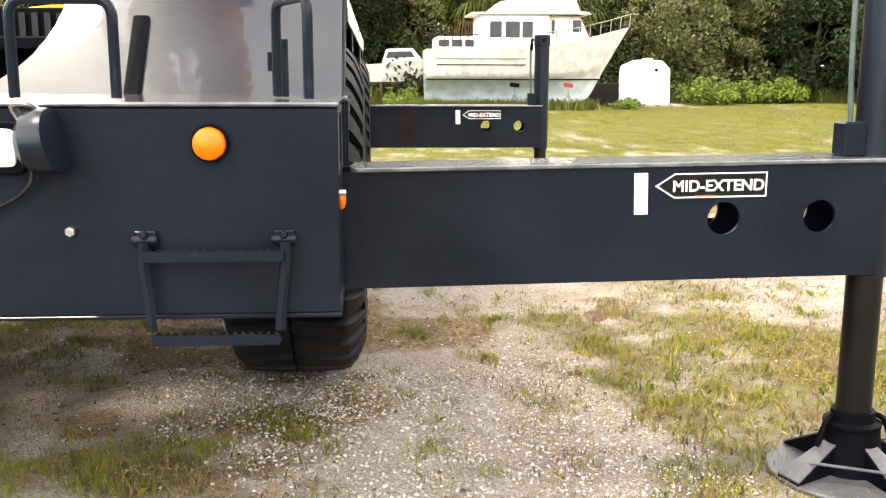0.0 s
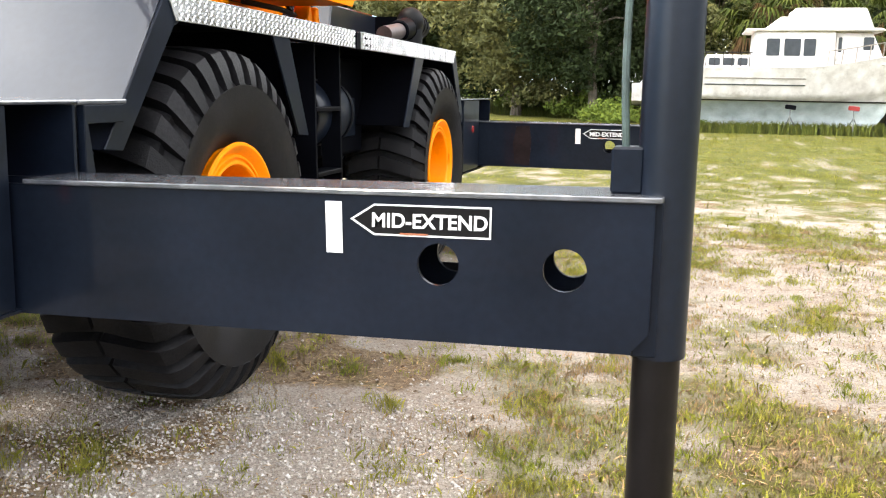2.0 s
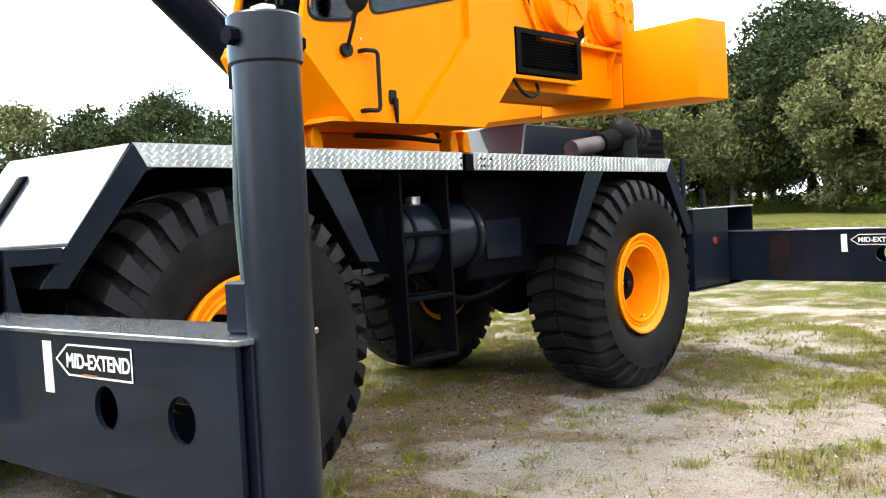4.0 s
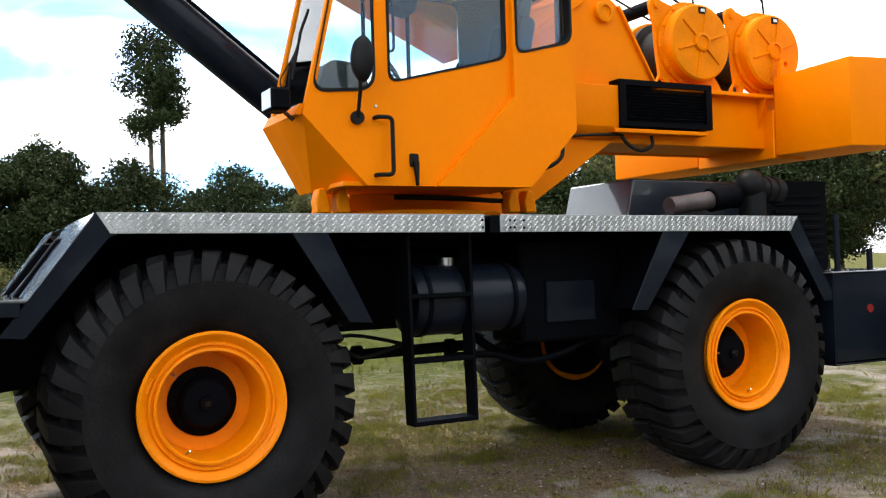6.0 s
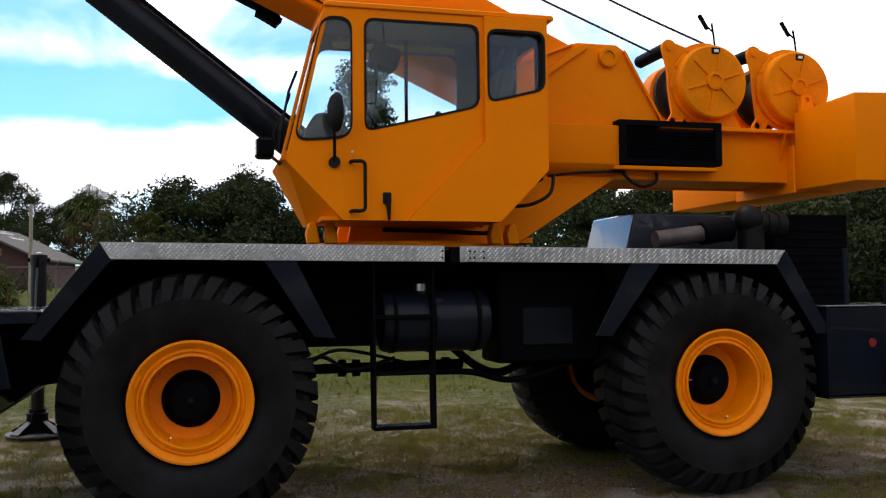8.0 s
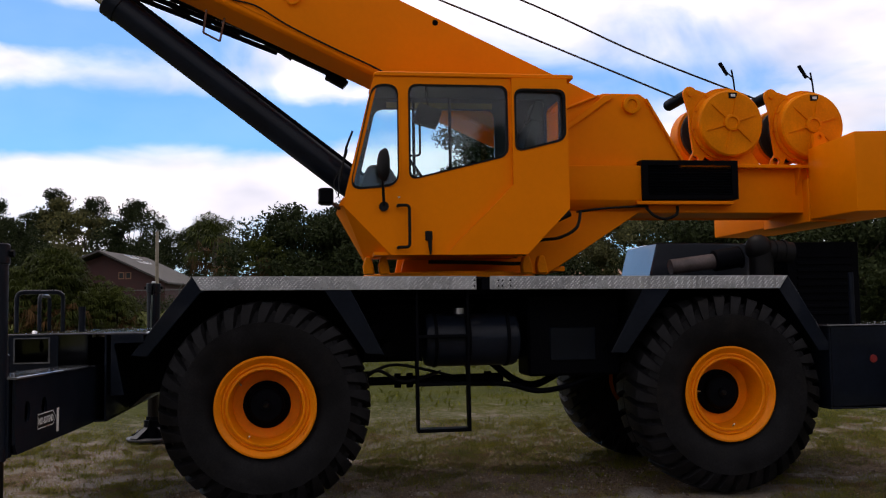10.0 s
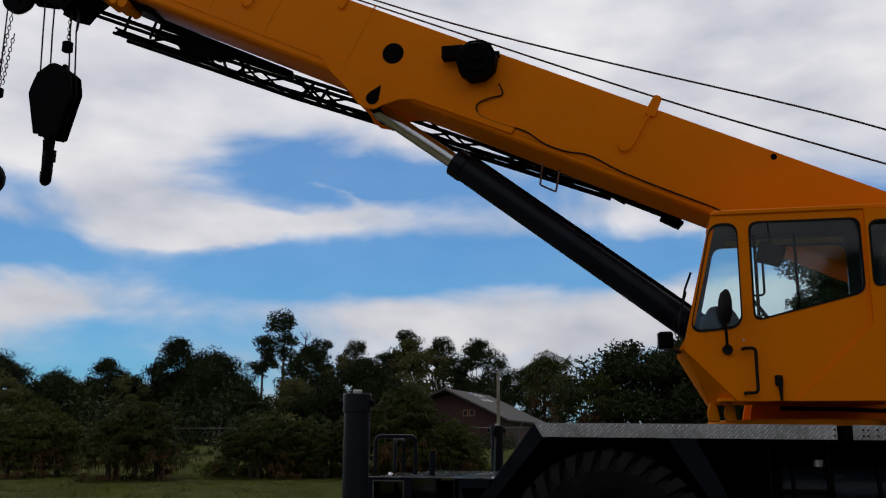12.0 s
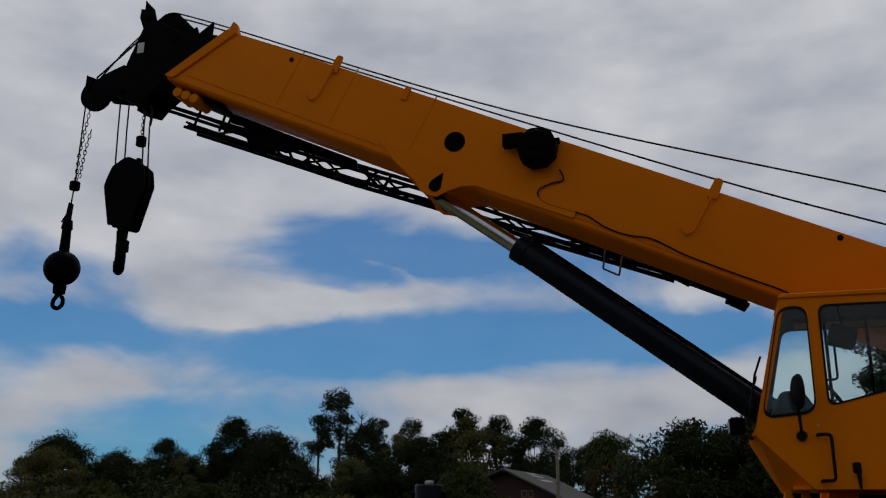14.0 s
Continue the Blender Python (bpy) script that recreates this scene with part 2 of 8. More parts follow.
def part(name, bm, material, parent=None, label="", bevel=0.0, smooth=35, seg=1):
    bmesh.ops.remove_doubles(bm, verts=bm.verts[:], dist=1e-5)
    bmesh.ops.recalc_face_normals(bm, faces=bm.faces[:])
    if bevel:
        es = [e for e in bm.edges if len(e.link_faces) == 2 and e.calc_face_angle(0) > 0.5]
        bmesh.ops.bevel(bm, geom=es, offset=bevel, segments=seg, affect="EDGES", clamp_overlap=True, profile=0.6)
    me = bpy.data.meshes.new(name)
    bm.to_mesh(me)
    bm.free()
    me.polygons.foreach_set("use_smooth", [smooth > 0] * len(me.polygons))
    if smooth:
        me.set_sharp_from_angle(angle=radians(smooth))
    return link(name, me, material, parent, label)


def raw(name, verts, faces, material, parent=None, label="", smooth=False):
    me = bpy.data.meshes.new(name)
    me.from_pydata([tuple(v) for v in verts], [], faces)
    me.polygons.foreach_set("use_smooth", [smooth] * len(me.polygons))
    return link(name, me, material, parent, label)


def thing(name, at, label, category, group="", parent=None):
    ob = new(name)
    ob.empty_display_size = 0.2
    ob.parent = parent
    ob.location = Vector(at) - (ORG[parent.name] if parent else Vector())
    ORG[ob.name] = Vector(at)
    return tagged(ob, label, category, group)


def lettering(text, size, m, material, parent, label="", name="lettering"):
    """Words in the built-in font, as a thin mesh at the pose m."""
    cu = bpy.data.curves.new("words", "FONT")
    cu.body, cu.size, cu.extrude, cu.align_x, cu.align_y = text, size, 0.0006, "CENTER", "CENTER"
    cu.offset = size * 0.02
    tmp = new("words", cu)
    me = bpy.data.meshes.new_from_object(tmp.evaluated_get(bpy.context.evaluated_depsgraph_get()))
    bpy.data.objects.remove(tmp)
    me.transform(m)
    me.materials.clear()
    return link(name, me, material, parent, label)


# ---- materials ----
def material(name, base, rough=0.5, metal=0.0, vary=0.12, scale=6.0, fine=60.0, bump=0.0, bump_scale=120.0, coat=0.0, second=None, spec=0.5, grime=0.0, rough_vary=0.15, coat_ior=1.5):
    """A surface whose colour, gloss and relief vary at two scales."""
    m = bpy.data.materials.new(name)
    m.use_nodes = True
    nt = m.node_tree
    nd, lk = nt.nodes.new, nt.links.new
    bsdf = nt.nodes["Principled BSDF"]
    tc = nd("ShaderNodeTexCoord")
    oi = nd("ShaderNodeObjectInfo")
    off = nd("ShaderNodeVectorMath")
    off.operation = "ADD"
    lk(tc.outputs["Object"], off.inputs[0]); lk(oi.outputs["Location"], off.inputs[1])
    n1, n2 = nd("ShaderNodeTexNoise"), nd("ShaderNodeTexNoise")
    for n, s, d in ((n1, scale, 5.0), (n2, fine, 3.0)):
        n.inputs["Scale"].default_value, n.inputs["Detail"].default_value = s, d
        lk(off.outputs[0], n.inputs["Vector"])
    base = tuple(base) + (1,)
    dark = tuple(c * (1 - vary) for c in base[:3]) + (1,)
    light = tuple(min(1, c * (1 + vary)) for c in base[:3]) + (1,)
    if second:
        dark = tuple(second) + (1,)
    r1 = nd("ShaderNodeValToRGB")
    r1.color_ramp.elements[0].position, r1.color_ramp.elements[1].position = 0.32, 0.7
    r1.color_ramp.elements[0].color, r1.color_ramp.elements[1].color = dark, light
    lk(n1.outputs["Fac"], r1.inputs[0])
    mul = nd("ShaderNodeMix")
    mul.data_type, mul.blend_type = "RGBA", "MULTIPLY"
    mul.inputs[0].default_value = 1.0
    r2 = nd("ShaderNodeValToRGB")
    lo = 1 - vary * 0.9
    r2.color_ramp.elements[0].position, r2.color_ramp.elements[1].position = 0.3, 0.65
    r2.color_ramp.elements[0].color, r2.color_ramp.elements[1].color = (lo, lo, lo, 1), (1, 1, 1, 1)
    lk(n2.outputs["Fac"], r2.inputs[0])
    lk(r1.outputs[0], mul.inputs[6]); lk(r2.outputs[0], mul.inputs[7])
    last = mul.outputs[2]
    if grime:
        n3, r3, g = nd("ShaderNodeTexNoise"), nd("ShaderNodeMapRange"), nd("ShaderNodeMix")
        n3.inputs["Scale"].default_value, n3.inputs["Detail"].default_value, n3.inputs["Roughness"].default_value = 3.1, 9.0, 0.7
        lk(off.outputs[0], n3.inputs["Vector"])
        r3.inputs["From Min"].default_value, r3.inputs["From Max"].default_value, r3.inputs["To Max"].default_value = 0.52, 0.75, grime
        lk(n3.outputs["Fac"], r3.inputs["Value"])
        g.data_type = "RGBA"
        g.inputs[7].default_value = (0.17, 0.13, 0.09, 1)
        lk(r3.outputs[0], g.inputs[0]); lk(last, g.inputs[6])
        last = g.outputs[2]
    lk(last, bsdf.inputs["Base Color"])
    rr = nd("ShaderNodeMapRange")
    rr.inputs["To Min"].default_value, rr.inputs["To Max"].default_value = max(0.02, rough - rough_vary * rough), min(1, rough + rough_vary)
    lk(n1.outputs["Fac"], rr.inputs["Value"]); lk(rr.outputs[0], bsdf.inputs["Roughness"])
    bsdf.inputs["Metallic"].default_value = metal
    bsdf.inputs["Specular IOR Level"].default_value = spec
    bsdf.inputs["Coat Weight"].default_value = coat
    bsdf.inputs["Coat Roughness"].default_value = 0.04
    bsdf.inputs["Coat IOR"].default_value = coat_ior
    if bump:
        n4, bp = nd("ShaderNodeTexNoise"), nd("ShaderNodeBump")
        n4.inputs["Scale"].default_value, n4.inputs["Detail"].default_value = bump_scale, 4.0
        lk(off.outputs[0], n4.inputs["Vector"]); lk(n4.outputs["Fac"], bp.inputs["Height"])
        bp.inputs["Strength"].default_value, bp.inputs["Distance"].default_value = bump, 0.01
        lk(bp.outputs[0], bsdf.inputs["Normal"])
        lk(bp.outputs[0], bsdf.inputs["Coat Normal"])
    return m


NAVY = material("navy_paint", (0.0056, 0.0084, 0.0152), 0.4, 0, 0.25, 3.0, 40, 0.04, 7, 0.28, coat_ior=1.36, spec=0.08)
GLOSSNAVY = material("polished_navy_panel", (0.012, 0.015, 0.024), 0.3, 0, 0.2, 2.0, 30, 0.4, 2.6, 0.9, coat_ior=1.5, spec=0.3)
STAIN = material("rust_bloom", (0.014, 0.0085, 0.0085), 0.5, 0, 0.3, 6, 40, spec=0.08)
CREAM = material("yellowed_trim", (0.42, 0.31, 0.09), 0.6, 0, 0.15, 8, 50)
SOOT = material("sooty_pipe", (0.1, 0.075, 0.072), 0.45, 0.3, 0.3, 7, 60, 0.1, 60)
GLOSSTUBE = material("glossy_navy_tube", (0.0056, 0.0084, 0.0152), 0.35, 0, 0.2, 3.0, 40, 0.0, 7, 0.5, coat_ior=1.45, spec=0.06)
GLOSSTUBE.node_tree.nodes["Principled BSDF"].inputs["Coat Roughness"].default_value = 0.27
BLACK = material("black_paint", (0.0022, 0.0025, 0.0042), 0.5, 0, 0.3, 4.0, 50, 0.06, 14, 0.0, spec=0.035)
RAM = material("ram_steel_dark", (0.007, 0.0055, 0.0055), 0.35, 0.0, 0.35, 5.0, 70, 0.05, 30, 0.15, spec=0.15)
ORANGE = material("orange_paint", (0.9, 0.226, 0.0005), 0.42, 0, 0.03, 2.2, 25, 0.02, 8, 0.0, spec=0.06)
ORANGE_CAST = material("orange_paint_casting", (0.86, 0.24, 0.001), 0.45, 0, 0.12, 5.0, 60, 0.12, 60, 0.0, spec=0.06)
RIMPAINT = material("rim_paint", (0.92, 0.25, 0.001), 0.4, 0, 0.08, 6.0, 60, 0.06, 40, 0.05, grime=0.05, spec=0.15)
RUBBER = material("tyre_rubber", (0.0095, 0.0092, 0.0105), 0.5, 0, 0.5, 5.0, 80, 0.2, 160, 0.0, grime=0.06, spec=0.11)
RUBBER_SMOOTH = material("black_rubber", (0.006, 0.006, 0.007), 0.5, 0, 0.3, 8.0, 80, 0.05, 60, spec=0.15)
# navy with paler patches: scuffs, and the sky sheen of top faces as colour
SCUFFED_SHEEN = material("scuffed_sheen_flange", (0.015, 0.019, 0.03), 0.3, 0, 0.3, 11.0, 70, 0.05, 20, 1.0, second=(0.13, 0.135, 0.15), coat_ior=1.8)
STEEL = material("bright_steel", (0.55, 0.55, 0.56), 0.25, 1.0, 0.12, 7.0, 90, 0.05, 80)
CHROME = material("chrome_rod", (0.62, 0.62, 0.63), 0.14, 1.0, 0.06, 7.0, 60)
ALU = material("checker_plate", (0.45, 0.46, 0.47), 0.42, 1.0, 0.25, 5.0, 60, 0.1, 60)
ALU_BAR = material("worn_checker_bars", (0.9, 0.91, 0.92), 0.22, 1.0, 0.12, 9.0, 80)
WHITE_MARK = material("white_paint", (0.78, 0.78, 0.76), 0.5, 0, 0.1, 8, 60, 0.05, 60, grime=0.2)
STICKER = material("sticker_black", (0.006, 0.0055, 0.0055), 0.5, 0, 0.3, 12, 90, spec=0.12)
STICKER_RED = material("sticker_orange", (0.42, 0.13, 0.05), 0.5, 0, 0.2, 30, 90)
LAMP_ORANGE = material("orange_lens", (0.9, 0.14, 0.003), 0.3, 0, 0.1, 40, 200, 0.2, 260, 0.15, spec=0.2)
LAMP_RED = material("red_lens", (0.22, 0.012, 0.01), 0.3, 0, 0.1, 40, 200, 0.2, 260, 0.2)
LAMP_CLEAR = material("lamp_glass", (0.75, 0.76, 0.76), 0.12, 0.3, 0.1, 40, 200, 0.1, 200, 0.6)
HOSE = material("green_grey_hose", (0.045, 0.07, 0.062), 0.5, 0, 0.3, 20, 120, 0.1, 160)
SEAT = material("seat_vinyl", (0.03, 0.034, 0.037), 0.5, 0, 0.3, 9, 60, 0.15, 80)
INTERIOR = material("cab_interior", (0.03, 0.035, 0.04), 0.55, 0, 0.2, 6, 50, 0.1, 60)
ROPE = material("wire_rope", (0.022, 0.021, 0.021), 0.5, 0.5, 0.35, 60, 400, 0.5, 700)
RUST = material("rusty_steel", (0.15, 0.06, 0.03), 0.7, 0.2, 0.4, 14, 80, 0.3, 90, second=(0.05, 0.025, 0.018))
FLOATPAD = material("worn_float", (0.068, 0.068, 0.076), 0.45, 0.1, 0.3, 9, 60, 0.2, 70, second=(0.035, 0.035, 0.04))


def glass(name, tint, rough=0.0):
    m = bpy.data.materials.new(name)
    m.use_nodes = True
    nt = m.node_tree
    nt.nodes.clear()
    nd, lk = nt.nodes.new, nt.links.new
    out, mixs, tr, gl, fr = nd("ShaderNodeOutputMaterial"), nd("ShaderNodeMixShader"), nd("ShaderNodeBsdfTransparent"), nd("ShaderNodeBsdfGlossy"), nd("ShaderNodeFresnel")
    tr.inputs[0].default_value = tuple(tint) + (1,)
    gl.inputs["Roughness"].default_value = 0.02
    fr.inputs[0].default_value = 1.5
    lk(fr.outputs[0], mixs.inputs[0]); lk(tr.outputs[0], mixs.inputs[1]); lk(gl.outputs[0], mixs.inputs[2]); lk(mixs.outputs[0], out.inputs[0])
    return m


CABGLASS = glass("tinted_cab_glass", (0.9, 0.97, 0.98))

# ---- ground: one sheet of sandy soil and thin grass, out to the skyline ----
def vnoise(x, y, seed):
    """Smooth lattice noise in 0..1 for arrays."""
    xi, yi = np.floor(x).astype(np.int64), np.floor(y).astype(np.int64)
    u, v = x - xi, y - yi
    u, v = u * u * (3 - 2 * u), v * v * (3 - 2 * v)

    def h(a, b):
        k = (a * 374761393 + b * 668265263 + seed * 974634777) & 0x7FFFFFFF
        k = ((k ^ (k >> 13)) * 1274126177) & 0x7FFFFFFF
        return ((k ^ (k >> 16)) & 0xFFFF) / 65535.0

    return (h(xi, yi) * (1 - u) + h(xi + 1, yi) * u) * (1 - v) + (h(xi, yi + 1) * (1 - u) + h(xi + 1, yi + 1) * u) * v


def fbm(x, y, seed, octaves=4):
    s, a, t = 0.0, 1.0, 0.0
    for i in range(octaves):
        s, t = s + a * vnoise(x * 2 ** i, y * 2 ** i, seed + i), t + a
        a *= 0.55
    return s / t


def ground_z(x, y):
    near = np.exp(-(((x - 0.5) / 14) ** 2 + ((y - 6) / 16) ** 2))
    # the field climbs gently beyond the crane's far side; the machine stands on a slight swell
    fade = np.clip((30 - y) / 18, 0, 1)
    rise = 0.034 * np.maximum(0, -x - 1.8) * fade * fade * (3 - 2 * fade)
    swell = 0.045 * np.exp(-((x - CX) / 1.6) ** 4 - ((y - 6.2) / 3.0) ** 4)
    return 0.035 + rise + swell + near * (0.07 * (fbm(x * 0.35, y * 0.35, 5, 3) - 0.5) + 0.035 * (fbm(x * 2.1, y * 2.1, 9, 3) - 0.5)) + (1 - near) * 0.25 * (fbm(x * 0.05, y * 0.05, 3, 3) - 0.5)


def spots(x, y, places):
    """Sum of soft round patches: middle, half sizes, weight."""
    return sum(w * np.exp(-(((x - cx) / rx) ** 2 + ((y - cy) / ry) ** 2) ** 1.6) for cx, cy, rx, ry, w in places)


BARE = [(0.55, 3.65, 0.62, 1.05, 0.42), (1.0, 6.1, 0.5, 0.45, 0.4), (0.7, 6.9, 0.75, 0.4, 0.36), (1.85, 7.7, 0.8, 0.45, 0.36), (0.3, 5.7, 0.6, 0.4, 0.25),
        (-0.5, 6.9, 0.6, 0.4, 0.3), (-0.2, 13.1, 2.2, 0.35, 0.2), (4.2, 11.8, 1.6, 0.3, 0.45), (3.1, 8.2, 1.0, 0.35, 0.35), (3.6, 5.9, 1.3, 0.7, 0.2), (0.2, 1.5, 1.2, 1.5, 0.3)]
LUSH = [(2.0, 4.4, 0.95, 1.2, 0.07), (1.05, 5.25, 0.16, 0.14, 0.45), (1.45, 4.65, 0.22, 0.2, 0.28), (0.4, 8.8, 1.6, 0.75, 0.16), (2.5, 6.3, 0.8, 0.8, 0.08), (-2.7, 6.6, 1.5, 2.4, 0.16), (-0.85, 3.4, 0.4, 0.2, 0.3), (-0.25, 3.7, 0.2, 0.16, 0.3)]


def grassy(x, y):
    """How far grass covers the soil, 0..1: bare in worn patches and under the machine."""
    n = fbm(x * 0.42, y * 0.42, 21, 4) * 0.3 + fbm(x * 2.6, y * 2.6, 31, 4) * 0.7 + 0.3 * (fbm(x * 7, y * 7, 37, 3) - 0.5)
    under = np.exp(-((x + 0.5) / 0.8) ** 4) * np.exp(-((y - 6.3) / 4.4) ** 4) * 0.14
    far = np.clip((np.hypot(x - 1, y - 4) - 5) / 14, 0, 1) * 0.34
    field = np.clip((-x - 3.5) / 4, 0, 1) * 0.35
    v = n + far + field - under - spots(x, y, BARE) + spots(x, y, LUSH) - 0.39
    open_field = np.clip((np.hypot(x - 1, y - 5) - 5) / 6, 0, 1)
    return np.clip(v / 0.45, 0, 0.5 + 0.5 * open_field)


def stony(x, y):
    """Where loose gravel lies thick, 0..1."""
    n = fbm(x * 2.6, y * 2.6, 51, 3) - 0.5
    return np.clip((spots(x, y, [(0.55, 3.6, 0.72, 1.15, 1.0), (-0.5, 4.0, 0.6, 0.6, 0.55)]) + n * 0.9 - 0.22) / 0.4, 0, 1)


def duffy(x, y):
    """Mats of brown straw and dead leaves, 0..1, along the grass edges and, deepening the shade, under the machine."""
    n = fbm(x * 0.9 + 7, y * 0.9, 81, 4) * 0.5 + fbm(x * 3.7, y * 3.7, 85, 3) * 0.5
    # more brown below the machine, part litter, part its shade as ground colour
    under = np.exp(-((x - CX) / 1.7) ** 4) * np.exp(-((y - 7.4) / 2.9) ** 4) * 0.16
    band = spots(x, y, [(0.45, 5.05, 0.75, 0.35, 0.16), (0.0, 4.6, 0.16, 0.9, 0.15), (-0.3, 3.75, 0.3, 0.2, 0.14), (1.25, 4.4, 0.4, 0.6, 0.1)])
    return np.clip((n + under + band - 0.32 * spots(x, y, BARE) - 0.53) / 0.16, 0, 1)


def steps(lo, hi, fine_lo, fine_hi, fine):
    inner = np.arange(fine_lo, fine_hi, fine)
    up, down, d, a, b = [], [], fine, fine_hi, fine_lo
    while a < hi or b > lo:
        d *= 1.13
        a, b = a + d, b - d
        up.append(a), down.append(b)
    return np.array(down[::-1] + list(inner) + up)


def ground_material():
    m = bpy.data.materials.new("sandy_soil_and_grass")
    m.use_nodes = True
    nt = m.node_tree
    nd, lk = nt.nodes.new, nt.links.new
    bsdf = nt.nodes["Principled BSDF"]
    at = nd("ShaderNodeAttribute")
    at.attribute_name = "cover"
    at2 = nd("ShaderNodeAttribute")
    at2.attribute_name = "duff"
    tc = nd("ShaderNodeTexCoord")

    def noise_node(scale, detail, rough=0.55):
        n = nd("ShaderNodeTexNoise")
        n.inputs["Scale"].default_value, n.inputs["Detail"].default_value, n.inputs["Roughness"].default_value = scale, detail, rough
        lk(tc.outputs["Object"], n.inputs["Vector"])
        return n.outputs["Fac"]

    def ramp(fac, stops):
        r = nd("ShaderNodeValToRGB")
        els = r.color_ramp.elements
        while len(els) < len(stops):
            els.new(0.5)
        for e, (p, c) in zip(els, stops):
            e.position, e.color = p, (*c, 1)
        lk(fac, r.inputs[0])
        return r.outputs[0]

    def blend(fac, a, b, mode="MIX"):
        x = nd("ShaderNodeMix")
        x.data_type, x.blend_type = "RGBA", mode
        if isinstance(fac, float):
            x.inputs[0].default_value = fac
        else:
            lk(fac, x.inputs[0])
        lk(a, x.inputs[6]); lk(b, x.inputs[7])
        return x.outputs[2]

    sand = ramp(noise_node(2.2, 6), [(0.3, (0.3, 0.245, 0.2)), (0.52, (0.365, 0.32, 0.277)), (0.75, (0.405, 0.365, 0.325))])
    grit = ramp(noise_node(85, 3, 0.7), [(0.3, (0.4, 0.37, 0.34)), (0.45, (0.85, 0.83, 0.81)), (0.72, (1.15, 1.15, 1.15))])
    straw = ramp(noise_node(13, 5, 0.7), [(0.34, (0.55, 0.43, 0.3)), (0.46, (1, 1, 1))])
    bare = blend(0.6, blend(1.0, sand, grit, "MULTIPLY"), straw, "MULTIPLY")
    green = ramp(noise_node(1.3, 6, 0.65), [(0.3, (0.055, 0.068, 0.007)), (0.5, (0.1, 0.106, 0.011)), (0.7, (0.155, 0.13, 0.025))])
    blades = ramp(noise_node(60, 4, 0.75), [(0.3, (0.45, 0.45, 0.42)), (0.6, (1, 1, 1))])
    turf = blend(1.0, green, blades, "MULTIPLY")
    # denser, deeper green sward in the open field beyond the machine
    sward = ramp(noise_node(0.9, 6, 0.65), [(0.3, (0.045, 0.062, 0.003)), (0.55, (0.075, 0.092, 0.004)), (0.75, (0.115, 0.112, 0.01))])
    where, within = nd("ShaderNodeSeparateXYZ"), nd("ShaderNodeMapRange")
    lk(tc.outputs["Object"], where.inputs[0])
    within.interpolation_type = "SMOOTHSTEP"
    within.inputs["From Min"].default_value, within.inputs["From Max"].default_value = -0.8, -5.0
    lk(where.outputs["X"], within.inputs["Value"])
    inside, patch = nd("ShaderNodeMapRange"), nd("ShaderNodeMath")
    inside.interpolation_type, patch.operation = "SMOOTHSTEP", "MULTIPLY"
    inside.inputs["From Min"].default_value, inside.inputs["From Max"].default_value = 24.0, 13.0
    lk(where.outputs["Y"], inside.inputs["Value"])
    lk(within.outputs[0], patch.inputs[0]); lk(inside.outputs[0], patch.inputs[1])
    turf = blend(patch.outputs[0], turf, blend(1.0, sward, blades, "MULTIPLY"))
    edge = nd("ShaderNodeMath")
    edge.operation = "MULTIPLY_ADD"
    lk(noise_node(9, 5, 0.7), edge.inputs[0])
    edge.inputs[1].default_value = 1.1
    shift = nd("ShaderNodeMath")
    shift.operation = "SUBTRACT"
    lk(at.outputs["Fac"], shift.inputs[0])
    shift.inputs[1].default_value = 0.55
    lk(shift.outputs[0], edge.inputs[2])
    soft = nd("ShaderNodeMapRange")
    soft.inputs["From Min"].default_value, soft.inputs["From Max"].default_value, soft.inputs["To Max"].default_value = 0.1, 0.75, 0.92
    lk(edge.outputs[0], soft.inputs["Value"])
    mat = ramp(noise_node(38, 5, 0.8), [(0.3, (0.06, 0.038, 0.02)), (0.5, (0.16, 0.105, 0.06)), (0.7, (0.31, 0.235, 0.15))])
    duff_edge, duff_soft = nd("ShaderNodeMath"), nd("ShaderNodeMapRange")
    duff_edge.operation = "ADD"
    lk(noise_node(24, 5, 0.8), duff_edge.inputs[0]); lk(at2.outputs["Fac"], duff_edge.inputs[1])
    duff_soft.inputs["From Min"].default_value, duff_soft.inputs["From Max"].default_value, duff_soft.inputs["To Max"].default_value = 0.72, 1.12, 0.85
    lk(duff_edge.outputs[0], duff_soft.inputs["Value"])
    lk(blend(soft.outputs[0], blend(duff_soft.outputs[0], bare, mat), turf), bsdf.inputs["Base Color"])
    bsdf.inputs["Roughness"].default_value = 0.95
    bsdf.inputs["Specular IOR Level"].default_value = 0.06
    bp = nd("ShaderNodeBump")
    bp.inputs["Strength"].default_value, bp.inputs["Distance"].default_value = 1.0, 0.035
    lk(noise_node(55, 6, 0.7), bp.inputs["Height"])
    lk(bp.outputs[0], bsdf.inputs["Normal"])
    return m


